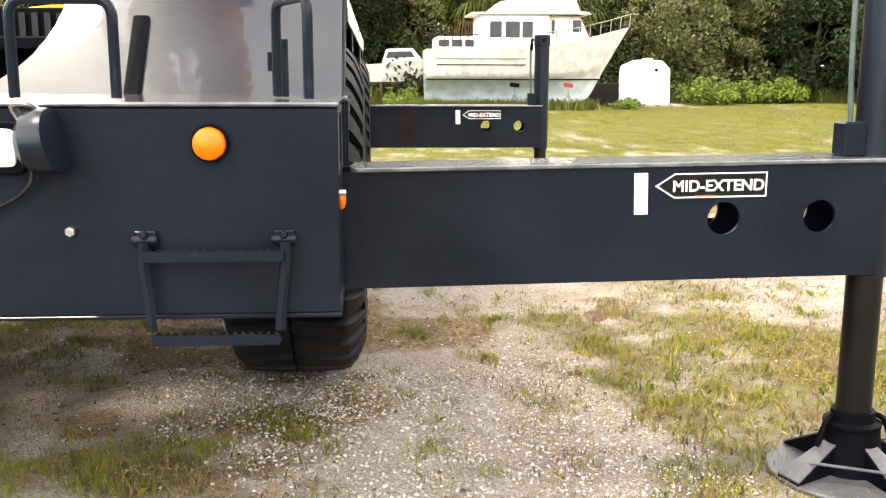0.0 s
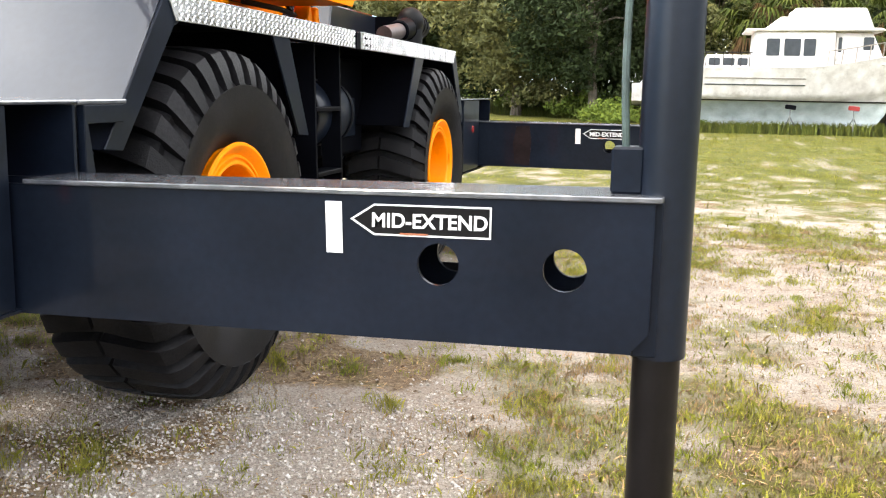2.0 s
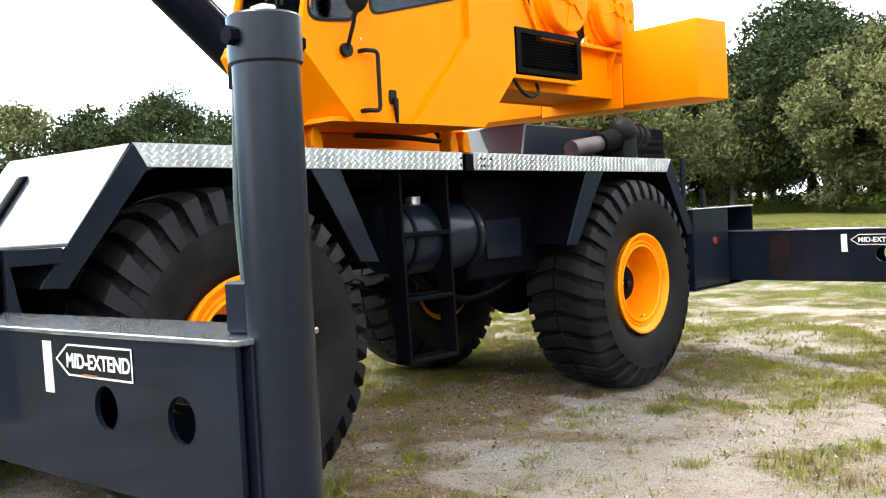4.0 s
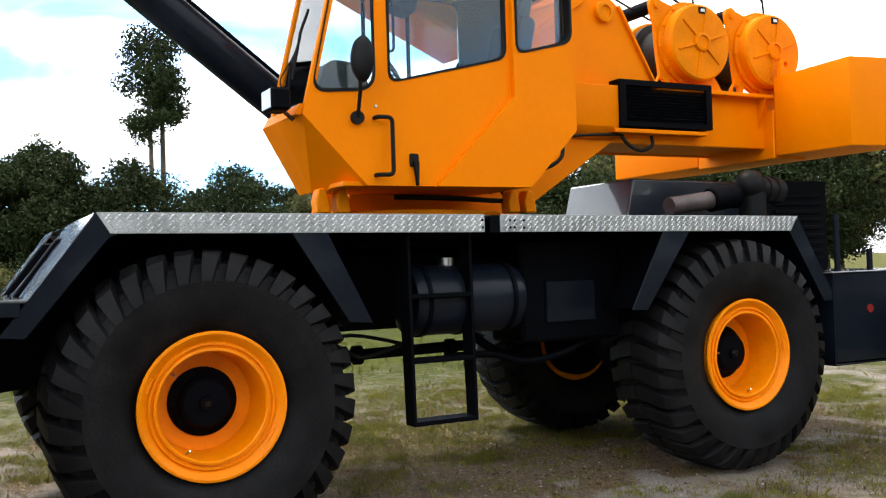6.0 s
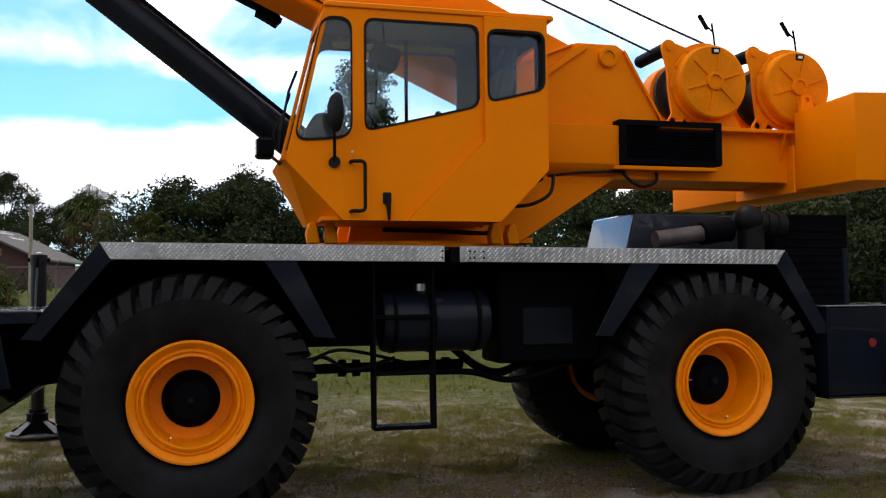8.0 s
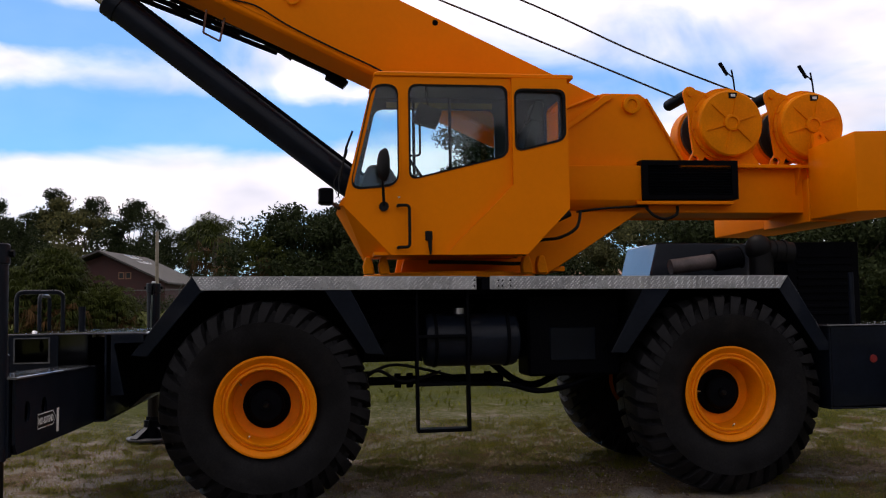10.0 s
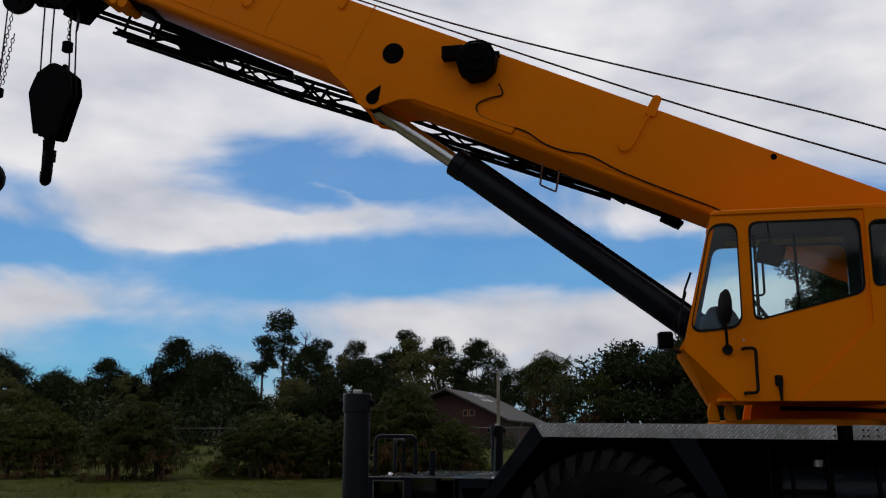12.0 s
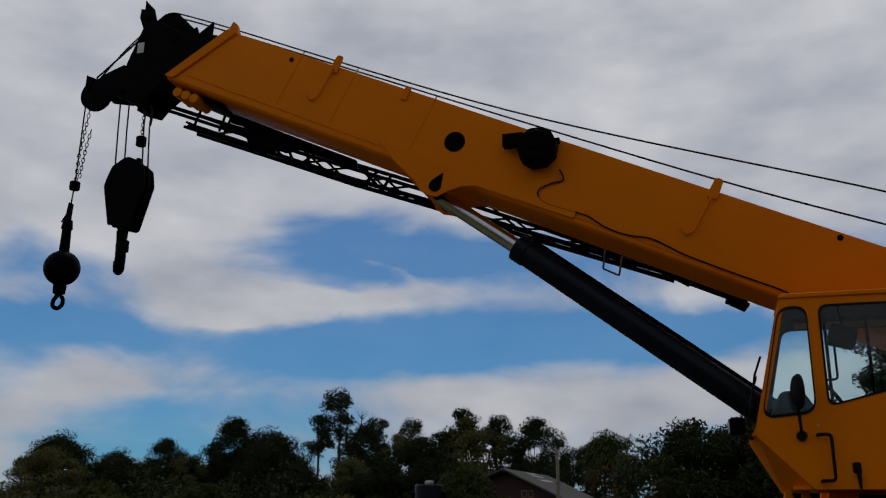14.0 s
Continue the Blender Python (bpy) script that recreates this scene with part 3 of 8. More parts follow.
def build_ground():
    xs, ys = steps(-420, 420, -6, 8, 0.09), steps(-420, 420, -2, 14, 0.09)
    gx, gy = np.meshgrid(xs, ys)
    gz = ground_z(gx, gy)
    nx, ny = len(xs), len(ys)
    verts = np.stack([gx, gy, gz], -1).reshape(-1, 3)
    i = (np.arange(ny - 1)[:, None] * nx + np.arange(nx - 1)[None, :]).ravel()
    quads = np.stack([i, i + 1, i + nx + 1, i + nx], -1)
    me = bpy.data.meshes.new("ground")
    me.vertices.add(len(verts)); me.vertices.foreach_set("co", verts.ravel())
    me.loops.add(quads.size); me.loops.foreach_set("vertex_index", quads.ravel().astype(np.int32))
    me.polygons.add(len(quads)); me.polygons.foreach_set("loop_start", np.arange(0, quads.size, 4, dtype=np.int32))
    me.update(calc_edges=True)
    me.polygons.foreach_set("use_smooth", [True] * len(quads))
    a = me.attributes.new("cover", "FLOAT", "POINT")
    a.data.foreach_set("value", grassy(verts[:, 0], verts[:, 1]).astype(np.float32))
    b = me.attributes.new("duff", "FLOAT", "POINT")
    b.data.foreach_set("value", duffy(verts[:, 0], verts[:, 1]).astype(np.float32))
    me.materials.append(ground_material())
    return tagged(new("ground", me), "pale sandy soil with patchy yellow-green grass", "ground", kind="structure")


build_ground()

# ---- the crane: one thing, its carrier first ----
crane = thing("mobile_crane", (CX, 6.2, 0.04), "orange and navy rough-terrain crane standing on sandy grass", "crane")


def deck_z(y):
    return 1.766 - 0.008 * (y - 3.945)


def build_tyre_mesh():
    """A loader tyre about the origin, its axle along x, one moulded skin with deep lugs across the tread."""
    R, N = 0.755, 34
    step = 2 * math.pi / N
    # place along the axle, outer radius, depth of the groove, slant, half width of a lug
    rows = [(0.0, R - 0.045, 0.0, 0.0, 0.3), (0.004, R - 0.045, 0.0, 0.0, 0.3), (0.008, R, 0.045, 0.0, 0.31), (0.09, R - 0.001, 0.048, 0.1, 0.32), (0.2, R - 0.01, 0.052, 0.32, 0.32), (0.232, R - 0.02, 0.055, 0.4, 0.31),
            (0.262, R - 0.055, 0.05, 0.52, 0.29), (0.286, R - 0.105, 0.036, 0.64, 0.26), (0.3, R - 0.145, 0.02, 0.74, 0.22), (0.302, R - 0.156, 0.0, 0.76, 0.2)]
    wall = [(0.3, 0.6), (0.297, 0.55), (0.288, 0.48), (0.265, 0.42), (0.236, 0.365), (0.2, 0.335)]
    bm = bmesh.new()
    mid = None
    for side in (1, -1):
        rings = []
        for w, r, deep, slant, half in rows:
            ring = []
            for k in range(N):
                a0 = (k + slant) * step
                for off, d in ((-half, 0), (half, 0), (half + 0.03, deep), (1 - half - 0.03, deep)):
                    ang = a0 + off * step
                    rr = r - d
                    ww = w - (0.5 * d if w > 0.25 else 0)
                    ring.append((side * ww, rr * math.cos(ang), rr * math.sin(ang)))
            rings.append(ring)
        for w, r in wall:
            slant, half = 0.76, 0.2
            rings.append([(side * w, r * math.cos((k + slant + off) * step), r * math.sin((k + slant + off) * step)) for k in range(N) for off in (-half, half, half + 0.03, 1 - half - 0.03)])
        made = []
        for n, ring in enumerate(rings):
            if n == 0 and mid:
                made.append(mid)
                continue
            made.append([bm.verts.new(p) for p in ring])
        mid = made[0]
        m = N * 4
        for a, b in zip(made, made[1:]):
            for k in range(m):
                bm.faces.new((a[k], a[(k + 1) % m], b[(k + 1) % m], b[k]))
    return bm


def build_wheel(at):
    w = thing("wheel", at, "", "", parent=crane)
    o = Vector(at)
    bm = build_tyre_mesh()
    bmesh.ops.translate(bm, verts=bm.verts[:], vec=o)
    part("tyre", bm, RUBBER, w, "black lugged tyre with dusty tread", smooth=24)
    bm = bmesh.new()
    lathe(bm, [(0.335, 0.22), (0.355, 0.25), (0.361, 0.262), (0.357, 0.271), (0.346, 0.272), (0.332, 0.262), (0.318, 0.243), (0.308, 0.236), (0.303, 0.246), (0.294, 0.247), (0.29, 0.236), (0.283, 0.234), (0.279, 0.248), (0.267, 0.25), (0.261, 0.243), (0.258, 0.22), (0.249, 0.06), (0.243, 0.02), (0.17, 0.015), (0.17, -0.01), (0.26, -0.02), (0.3, -0.2), (0.34, -0.22)], o, "x", 56, True)
    part("rim", bm, RIMPAINT, w, "orange steel rim with a lock ring", smooth=30)
    for ang in (2.75, 5.75):
        bm = bmesh.new()
        tube(bm, [o + V(0.256, 0.322 * math.cos(ang + d), 0.322 * math.sin(ang + d)) for d in (-0.12, -0.04, 0.04, 0.12)], 0.007, 6)
        part("driver_bar", bm, RIMPAINT, w, "short welded driver bar")
    for ang in (2.4, 4.2):
        bm = bmesh.new()
        c = o + V(0.2, 0.252 * math.cos(ang), 0.252 * math.sin(ang))
        cyl(bm, c, c + V(0.035, -0.02 * math.cos(ang), -0.02 * math.sin(ang)), 0.006, n=8)
        part("valve_stem", bm, STEEL, w)
    bm = bmesh.new()
    lathe(bm, [(0.172, 0.01), (0.172, 0.03), (0.16, 0.035), (0.13, 0.05), (0.125, 0.1), (0.11, 0.115), (0.04, 0.12), (0.035, 0.14), (0.0, 0.142)], o, "x", 36)
    part("hub", bm, BLACK, w, "black greasy axle hub")
    bm = bmesh.new()
    cyl(bm, o + V(0.14, 0, 0), o + V(0.15, 0, 0), 0.022, 0.014, 14)
    part("hub_plug", bm, RAM, w)
    bm = bmesh.new()
    lathe(bm, [(0.0, -0.3), (0.2, -0.3), (0.29, -0.27), (0.29, -0.08), (0.0, -0.08)], o, "x", 36)
    part("brake_drum", bm, BLACK, w, "dark brake drum behind the rim", smooth=30)
    for k in range(10):
        ang = 2 * math.pi * k / 10
        c = o + V(0.03, 0.148 * math.cos(ang), 0.148 * math.sin(ang))
        bm = bmesh.new()
        cyl(bm, c, c + V(0.02, 0, 0), 0.014, n=6)
        part("wheel_nut", bm, BLACK, w)
    return w


WHEEL_Z = 0.84
WX = -0.29
wheel = build_wheel((WX, 4.455, WHEEL_Z))
for k, (x, y, turn) in enumerate(((WX, 7.92, 37), (mx(WX), 4.455, 90), (mx(WX), 7.92, 11))):
    o = Vector((x, y, WHEEL_Z)) - ORG[crane.name]
    copy_thing(wheel, Matrix.Translation(o) @ (pose(0, 0, 0, 0, 0, 180) if x < CX else Matrix()) @ pose(0, 0, 0, turn))

# axles and drive line
for y in (4.455, 7.92):
    bm = bmesh.new()
    cyl(bm, (WX - 0.12, y, WHEEL_Z), (mx(WX) + 0.12, y, WHEEL_Z), 0.13, n=20)
    ball(bm, (CX, y, WHEEL_Z), 0.26, 20)
    part("axle", bm, BLACK, crane)
    for x in (-0.78, mx(-0.78)):
        bm = bmesh.new()
        box(bm, x - 0.06, x + 0.06, y - 0.12, y + 0.12, WHEEL_Z + 0.1, 1.3)
        part("axle_seat", bm, BLACK, crane, bevel=0.012)
bm = bmesh.new()
cyl(bm, (-0.95, 4.6, 0.93), (-0.95, 6.35, 0.95), 0.035, n=14)
for y in (5.45, 5.55, 6.2):
    cyl(bm, (-0.95, y, 0.94), (-0.95, y + 0.05, 0.94), 0.06, n=14)
part("drive_shaft", bm, BLACK, crane)
bm = bmesh.new()
tube(bm, curve3([(-0.55, 6.0, 0.93), (-0.55, 6.3, 0.92), (-0.55, 6.55, 0.86), (-0.5, 6.8, 0.9), (-0.5, 7.1, 1.0), (-0.5, 7.4, 1.0)]), 0.022, 8)
part("tie_bar", bm, BLACK, crane)
bm = bmesh.new()
tube(bm, curve3([(-0.75, 6.2, 1.1), (-0.72, 6.4, 0.94), (-0.75, 6.6, 0.9), (-0.8, 6.9, 1.05)]), 0.03, 8)
part("brake_pipe", bm, BLACK, crane)
bm = bmesh.new()
tube(bm, curve3([(-0.7, 4.95, 1.05), (-0.7, 5.15, 0.97), (-0.68, 5.3, 1.04), (-0.7, 5.5, 0.95), (-0.7, 5.8, 1.02)]), 0.014, 6)
tube(bm, curve3([(-0.78, 4.95, 1.1), (-0.74, 5.2, 1.02), (-0.74, 5.45, 1.08), (-0.76, 5.9, 0.98)]), 0.012, 6)
part("hydraulic_hose", bm, RUBBER_SMOOTH, crane)

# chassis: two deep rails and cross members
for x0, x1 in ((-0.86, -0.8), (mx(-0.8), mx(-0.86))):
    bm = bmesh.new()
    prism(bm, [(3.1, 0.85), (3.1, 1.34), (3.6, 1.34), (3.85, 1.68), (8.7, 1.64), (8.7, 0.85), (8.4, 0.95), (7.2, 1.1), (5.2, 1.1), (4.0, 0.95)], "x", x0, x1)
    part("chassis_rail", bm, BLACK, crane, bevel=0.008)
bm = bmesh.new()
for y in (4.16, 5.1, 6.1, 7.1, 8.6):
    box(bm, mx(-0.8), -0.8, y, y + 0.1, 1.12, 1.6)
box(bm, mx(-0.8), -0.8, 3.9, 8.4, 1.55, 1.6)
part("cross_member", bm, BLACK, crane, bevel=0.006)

# fenders: folded plates over the wheels, the deck edge of bright checker plate
def fender_side(sgn):
    f = (lambda x: x) if sgn > 0 else mx
    X = -0.05
    inner = -0.82
    t = 0.012

    def slab(name, pts, mat_, label=""):
        bm = bmesh.new()
        prism(bm, pts, "x", *sorted((f(inner), f(X - 0.012))))
        return part(name, bm, mat_, crane, label, bevel=0.003)

    # decks over both wheels
    z0, z1 = deck_z(3.945), deck_z(8.43)
    slab("fender_deck", [(3.945, z0), (6.03, deck_z(6.03)), (6.03, deck_z(6.03) - t), (3.945, z0 - t)], NAVY)
    slab("fender_deck", [(6.12, deck_z(6.12)), (8.43, z1), (8.43, z1 - t), (6.12, deck_z(6.12) - t)], NAVY)
    # sloping ends
    slab("fender_slope", [(8.43, z1), (8.78, 1.15), (8.765, 1.145), (8.415, z1 - 0.01)], NAVY)
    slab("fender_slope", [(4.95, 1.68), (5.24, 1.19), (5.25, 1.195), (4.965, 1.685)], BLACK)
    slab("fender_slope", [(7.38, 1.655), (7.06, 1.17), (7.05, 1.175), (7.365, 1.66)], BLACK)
    # upright lips along the outer edge
    lips = ([(3.53, 1.22), (3.945, z0), (4.04, z0 - 0.1), (4.0, z0 - 0.115), (3.64, 1.21)],
            [(8.43, z1), (8.78, 1.15), (8.66, 1.15), (8.35, z1 - 0.1)],
            [(4.87, z0 - 0.1), (5.06, z0 - 0.1), (5.3, 1.19), (5.17, 1.2)],
            [(7.27, 1.66), (7.49, 1.66), (7.12, 1.165), (7.0, 1.17)])
    for pts in lips:
        bm = bmesh.new()
        prism(bm, pts, "x", *sorted((f(X - 0.012), f(X))))
        part("fender_lip", bm, NAVY, crane, bevel=0.003)
    # checker plate edge, two lengths, with raised bars
    for a, b in ((3.9455, 5.985), (6.085, 8.425)):
        bm = bmesh.new()
        prism(bm, [(a, deck_z(a) + 0.003), (b, deck_z(b) + 0.003), (b - (0.07 if b > 8 else 0), deck_z(b) - 0.096), (a + (0.06 if a < 5 else 0), deck_z(a) - 0.096)], "x", *sorted((f(X), f(X + 0.006))))
        edge = part("checker_edge", bm, ALU, crane, "bright aluminium checker-plate edge", bevel=0.0015)
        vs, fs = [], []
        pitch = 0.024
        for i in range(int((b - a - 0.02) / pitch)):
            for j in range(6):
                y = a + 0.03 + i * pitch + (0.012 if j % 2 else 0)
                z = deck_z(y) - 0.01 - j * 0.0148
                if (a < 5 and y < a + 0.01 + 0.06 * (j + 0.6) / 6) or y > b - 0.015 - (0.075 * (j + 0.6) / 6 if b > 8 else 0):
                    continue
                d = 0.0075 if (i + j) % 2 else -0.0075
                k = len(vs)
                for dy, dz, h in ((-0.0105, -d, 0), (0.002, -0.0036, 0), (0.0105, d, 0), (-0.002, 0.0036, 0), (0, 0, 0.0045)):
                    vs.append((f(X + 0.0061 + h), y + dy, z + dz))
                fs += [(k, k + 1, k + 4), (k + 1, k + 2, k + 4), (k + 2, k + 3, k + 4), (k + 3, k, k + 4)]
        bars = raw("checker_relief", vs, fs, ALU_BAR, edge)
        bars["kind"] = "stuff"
    bm = bmesh.new()
    box(bm, *sorted((f(X - 0.03), f(X))), 6.025, 6.12, deck_z(6.0) - 0.1, deck_z(6.0) - 0.002)
    part("hinge_block", bm, BLACK, crane, bevel=0.004)
    for y in (5.97, 6.15, 6.18, 6.24):
        for dz in (0.03, 0.07):
            bm = bmesh.new()
            cyl(bm, (f(X + 0.004), y, deck_z(y) - dz), (f(X + 0.011), y, deck_z(y) - dz), 0.007, n=8)
            part("rivet", bm, BLACK, crane)


fender_side(1)
fender_side(-1)


# added black sheets that stand for the dark below the decks
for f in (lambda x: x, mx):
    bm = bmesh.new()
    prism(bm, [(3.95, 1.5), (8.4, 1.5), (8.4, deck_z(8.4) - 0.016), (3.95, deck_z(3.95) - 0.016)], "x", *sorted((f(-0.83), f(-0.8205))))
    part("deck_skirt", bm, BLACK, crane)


# front deck, bumper box and what is fixed to it
def outrigger_box(y0, y1, ztop, zbot, front):
    """A hollow cross box that the outrigger beams slide in."""
    xo, xi = -0.04, mx(-0.04)
    t = 0.014
    name = "front_outrigger_box" if front else "rear_outrigger_box"
    bx = thing(name, (CX, (y0 + y1) / 2, zbot), "", "", parent=crane)
    bm = bmesh.new()
    box(bm, xi, xo, y0, y0 + t, zbot, ztop - 0.003)
    part("front_plate", bm, NAVY, bx, "smooth navy-painted front plate" if front else "", bevel=0.003)
    bm = bmesh.new()
    box(bm, xi, xo, y1 - t, y1, zbot, ztop - 0.003)
    part("back_plate", bm, NAVY, bx, bevel=0.003)
    bm = bmesh.new()
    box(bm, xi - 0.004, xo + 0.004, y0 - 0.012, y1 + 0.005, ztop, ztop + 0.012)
    part("top_plate", bm, SCUFFED_SHEEN, bx, bevel=0.004)
    bm = bmesh.new()
    box(bm, xi - 0.003, xo + 0.003, y0 - 0.008, y1 + 0.005, zbot - 0.012, zbot)
    part("bottom_plate", bm, NAVY, bx, bevel=0.003)
    return bx


FB = outrigger_box(2.72, 3.37, 1.374, 0.785, True)
RB = outrigger_box(8.74, 9.86, 1.335, 0.71, False)
RB["label"] = "dark rear box that carries the outrigger beams"
# side plates of the front box, with the end window open above
for f in (lambda x: x, mx):
    bm = bmesh.new()
    plate(bm, [(2.734, 0.786), (3.05, 0.786), (3.05, 1.371), (2.734, 1.371)], [[(2.765, 1.19), (2.985, 1.19), (2.985, 1.35), (2.765, 1.35)]], "x", *sorted((f(-0.055), f(-0.04))))
    part("side_plate", bm, NAVY, FB, bevel=0.002)
    bm = bmesh.new()
    ring_strip(bm, [(2.765, 1.19), (2.985, 1.19), (2.985, 1.35), (2.765, 1.35)], [(2.756, 1.181), (2.994, 1.181), (2.994, 1.359), (2.756, 1.359)], "x", *sorted((f(-0.04), f(-0.037))))
    part("window_edge", bm, SCUFFED_SHEEN, FB, "worn bright edge of the cut-out")
    bm = bmesh.new()
    prism(bm, [(3.4, 1.37), (3.62, 1.37), (3.62, 1.31), (3.42, 1.31), (3.49, 0.95), (3.4, 0.95)], "x", *sorted((f(-0.06), f(-0.03))))
    part("side_gusset", bm, NAVY, FB, bevel=0.003)
    bm = bmesh.new()
    prism(bm, [(8.757, 0.72), (9.36, 0.72), (9.36, 1.33), (8.757, 1.33)], "x", *sorted((f(-0.055), f(-0.04))))
    part("side_plate", bm, NAVY, RB, bevel=0.002)
bm = bmesh.new()
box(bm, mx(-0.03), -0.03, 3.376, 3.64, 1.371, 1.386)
part("front_deck", bm, SCUFFED_SHEEN, crane, "dark deck plate, scuffed, with sky sheen put into its colour", bevel=0.004)
bm = bmesh.new()
prism(bm, [(3.38, 1.3), (3.52, 1.22), (3.62, 0.98), (3.38, 0.79)], "x", mx(-0.82), -0.82)
part("front_bulkhead", bm, BLACK, crane, bevel=0.004)
bm = bmesh.new()
box(bm, mx(-0.7), -0.7, 4.1, 4.14, 1.2, 1.72)
part("recess_plate", bm, BLACK, crane, bevel=0.004)
for k in range(9):
    bm = bmesh.new()
    box(bm, -1.42 + k * 0.05, -1.395 + k * 0.05, 4.085, 4.1, 1.56, 1.7)
    part("vent_bar", bm, RAM, crane)
# one sheet across the front, sloping up to the decks, cut away in an arc before the turntable
bm = bmesh.new()
top = deck_z(3.945)
arc = [(-1.55 + 0.43 * math.cos(a), 1.8 + 0.43 * math.sin(a)) for a in [math.asin((top - 1.8) / 0.43) - (math.pi + 2 * math.asin((top - 1.8) / 0.43)) * i / 20 for i in range(21)]]
outline = [(-0.062, 1.22), (-0.062, top)] + arc + [(mx(-0.062), top), (mx(-0.062), 1.22)]
plate(bm, outline, [], "y", 0.0, 0.012)
for v in bm.verts:
    v.co.y += 3.54 + (v.co.z - 1.22) * 0.4 / (top - 1.22)
part("front_slope", bm, GLOSSNAVY, crane, "glossy navy sheet-metal panel that mirrors the sky")

# lamps on the front box
def round_lamp(c, r, normal, mat_, parent):
    c, n = Vector(c), Vector(normal)
    bm = bmesh.new()
    cyl(bm, c, c + n * 0.022, r * 1.16, r * 1.12, 28)
    lamp = part("marker_lamp", bm, BLACK, parent, "round orange marker lamp in a dark ring")
    bm = bmesh.new()
    prof = [(r, 0.0), (r, 0.012), (r * 0.92, 0.026), (r * 0.6, 0.036), (0.0, 0.041)]
    lathe(bm, prof, (0, 0, 0), "z", 28)
    bmesh.ops.transform(bm, matrix=Matrix.Translation(c + n * 0.012) @ n.to_track_quat("Z", "Y").to_matrix().to_4x4(), verts=bm.verts[:])
    part("lens", bm, mat_, lamp, "orange plastic lens")


for x in (-0.392, mx(-0.392)):
    round_lamp((x, 2.72, 1.273), 0.046, (0, -1, 0), LAMP_ORANGE, FB)
for x, n in ((-0.04, 1), (mx(-0.04), -1)):
    bm = bmesh.new()
    ball(bm, (x + 0.004 * n, 2.86, 1.095), 0.022, 18)
    bmesh.ops.scale(bm, vec=(0.62, 1, 1.4), space=Matrix.Translation((-x, -2.86, -1.095)), verts=bm.verts[:])
    part("side_lamp", bm, LAMP_ORANGE, FB, "oval orange side lamp")
    bm = bmesh.new()
    cyl(bm, (x, 2.785, 1.125), (x + n * 0.018, 2.785, 1.125), 0.009, n=8)
    part("bolt", bm, STEEL, FB)
for x in (-0.985, mx(-0.985)):
    bm = bmesh.new()
    prism(bm, rounded([(x - 0.1, 1.19), (x + 0.1, 1.19), (x + 0.1, 1.335), (x - 0.1, 1.335)], 0.03), "y", 2.69, 2.722)
    hl = part("headlamp", bm, BLACK, FB, "rectangular headlamp in a dark bezel", bevel=0.004)
    bm = bmesh.new()
    prism(bm, rounded([(x - 0.078, 1.212), (x + 0.078, 1.212), (x + 0.078, 1.315), (x - 0.078, 1.315)], 0.02), "y", 2.682, 2.692)
    part("lens", bm, LAMP_CLEAR, hl, "clear ribbed glass", bevel=0.003)
# swivel lamp with its cable
bm = bmesh.new()
lathe(bm, [(0.02, 0.0), (0.055, 0.01), (0.075, 0.03), (0.08, 0.07), (0.076, 0.085), (0.0, 0.088)], (0, 0, 0), "z", 24)
bmesh.ops.transform(bm, matrix=pose(-0.885, 2.665, 1.27, 80, 0, 84) @ Matrix.Scale(1.15, 4), verts=bm.verts[:])
wl = part("swivel_lamp", bm, GLOSSTUBE, FB, "black rubber swivel work lamp with a cable")
bm = bmesh.new()
tube(bm, curve3([(-0.885, 2.7, 1.33), (-0.9, 2.67, 1.38), (-0.86, 2.66, 1.385), (-0.84, 2.69, 1.36)]), 0.012, 8)
part("bracket", bm, STEEL, wl)
bm = bmesh.new()
tube(bm, curve3([(-0.87, 2.69, 1.22), (-0.87, 2.68, 1.17), (-0.93, 2.69, 1.12), (-1.05, 2.7, 1.08), (-1.2, 2.71, 1.1)]), 0.008, 6)
part("cable", bm, RUBBER_SMOOTH, wl)
bm = bmesh.new()
cyl(bm, (-0.784, 2.72, 1.03), (-0.784, 2.7, 1.03), 0.014, n=6)
cyl(bm, (-0.784, 2.7, 1.03), (-0.784, 2.692, 1.03), 0.008, n=10)
part("bolt", bm, STEEL, FB)

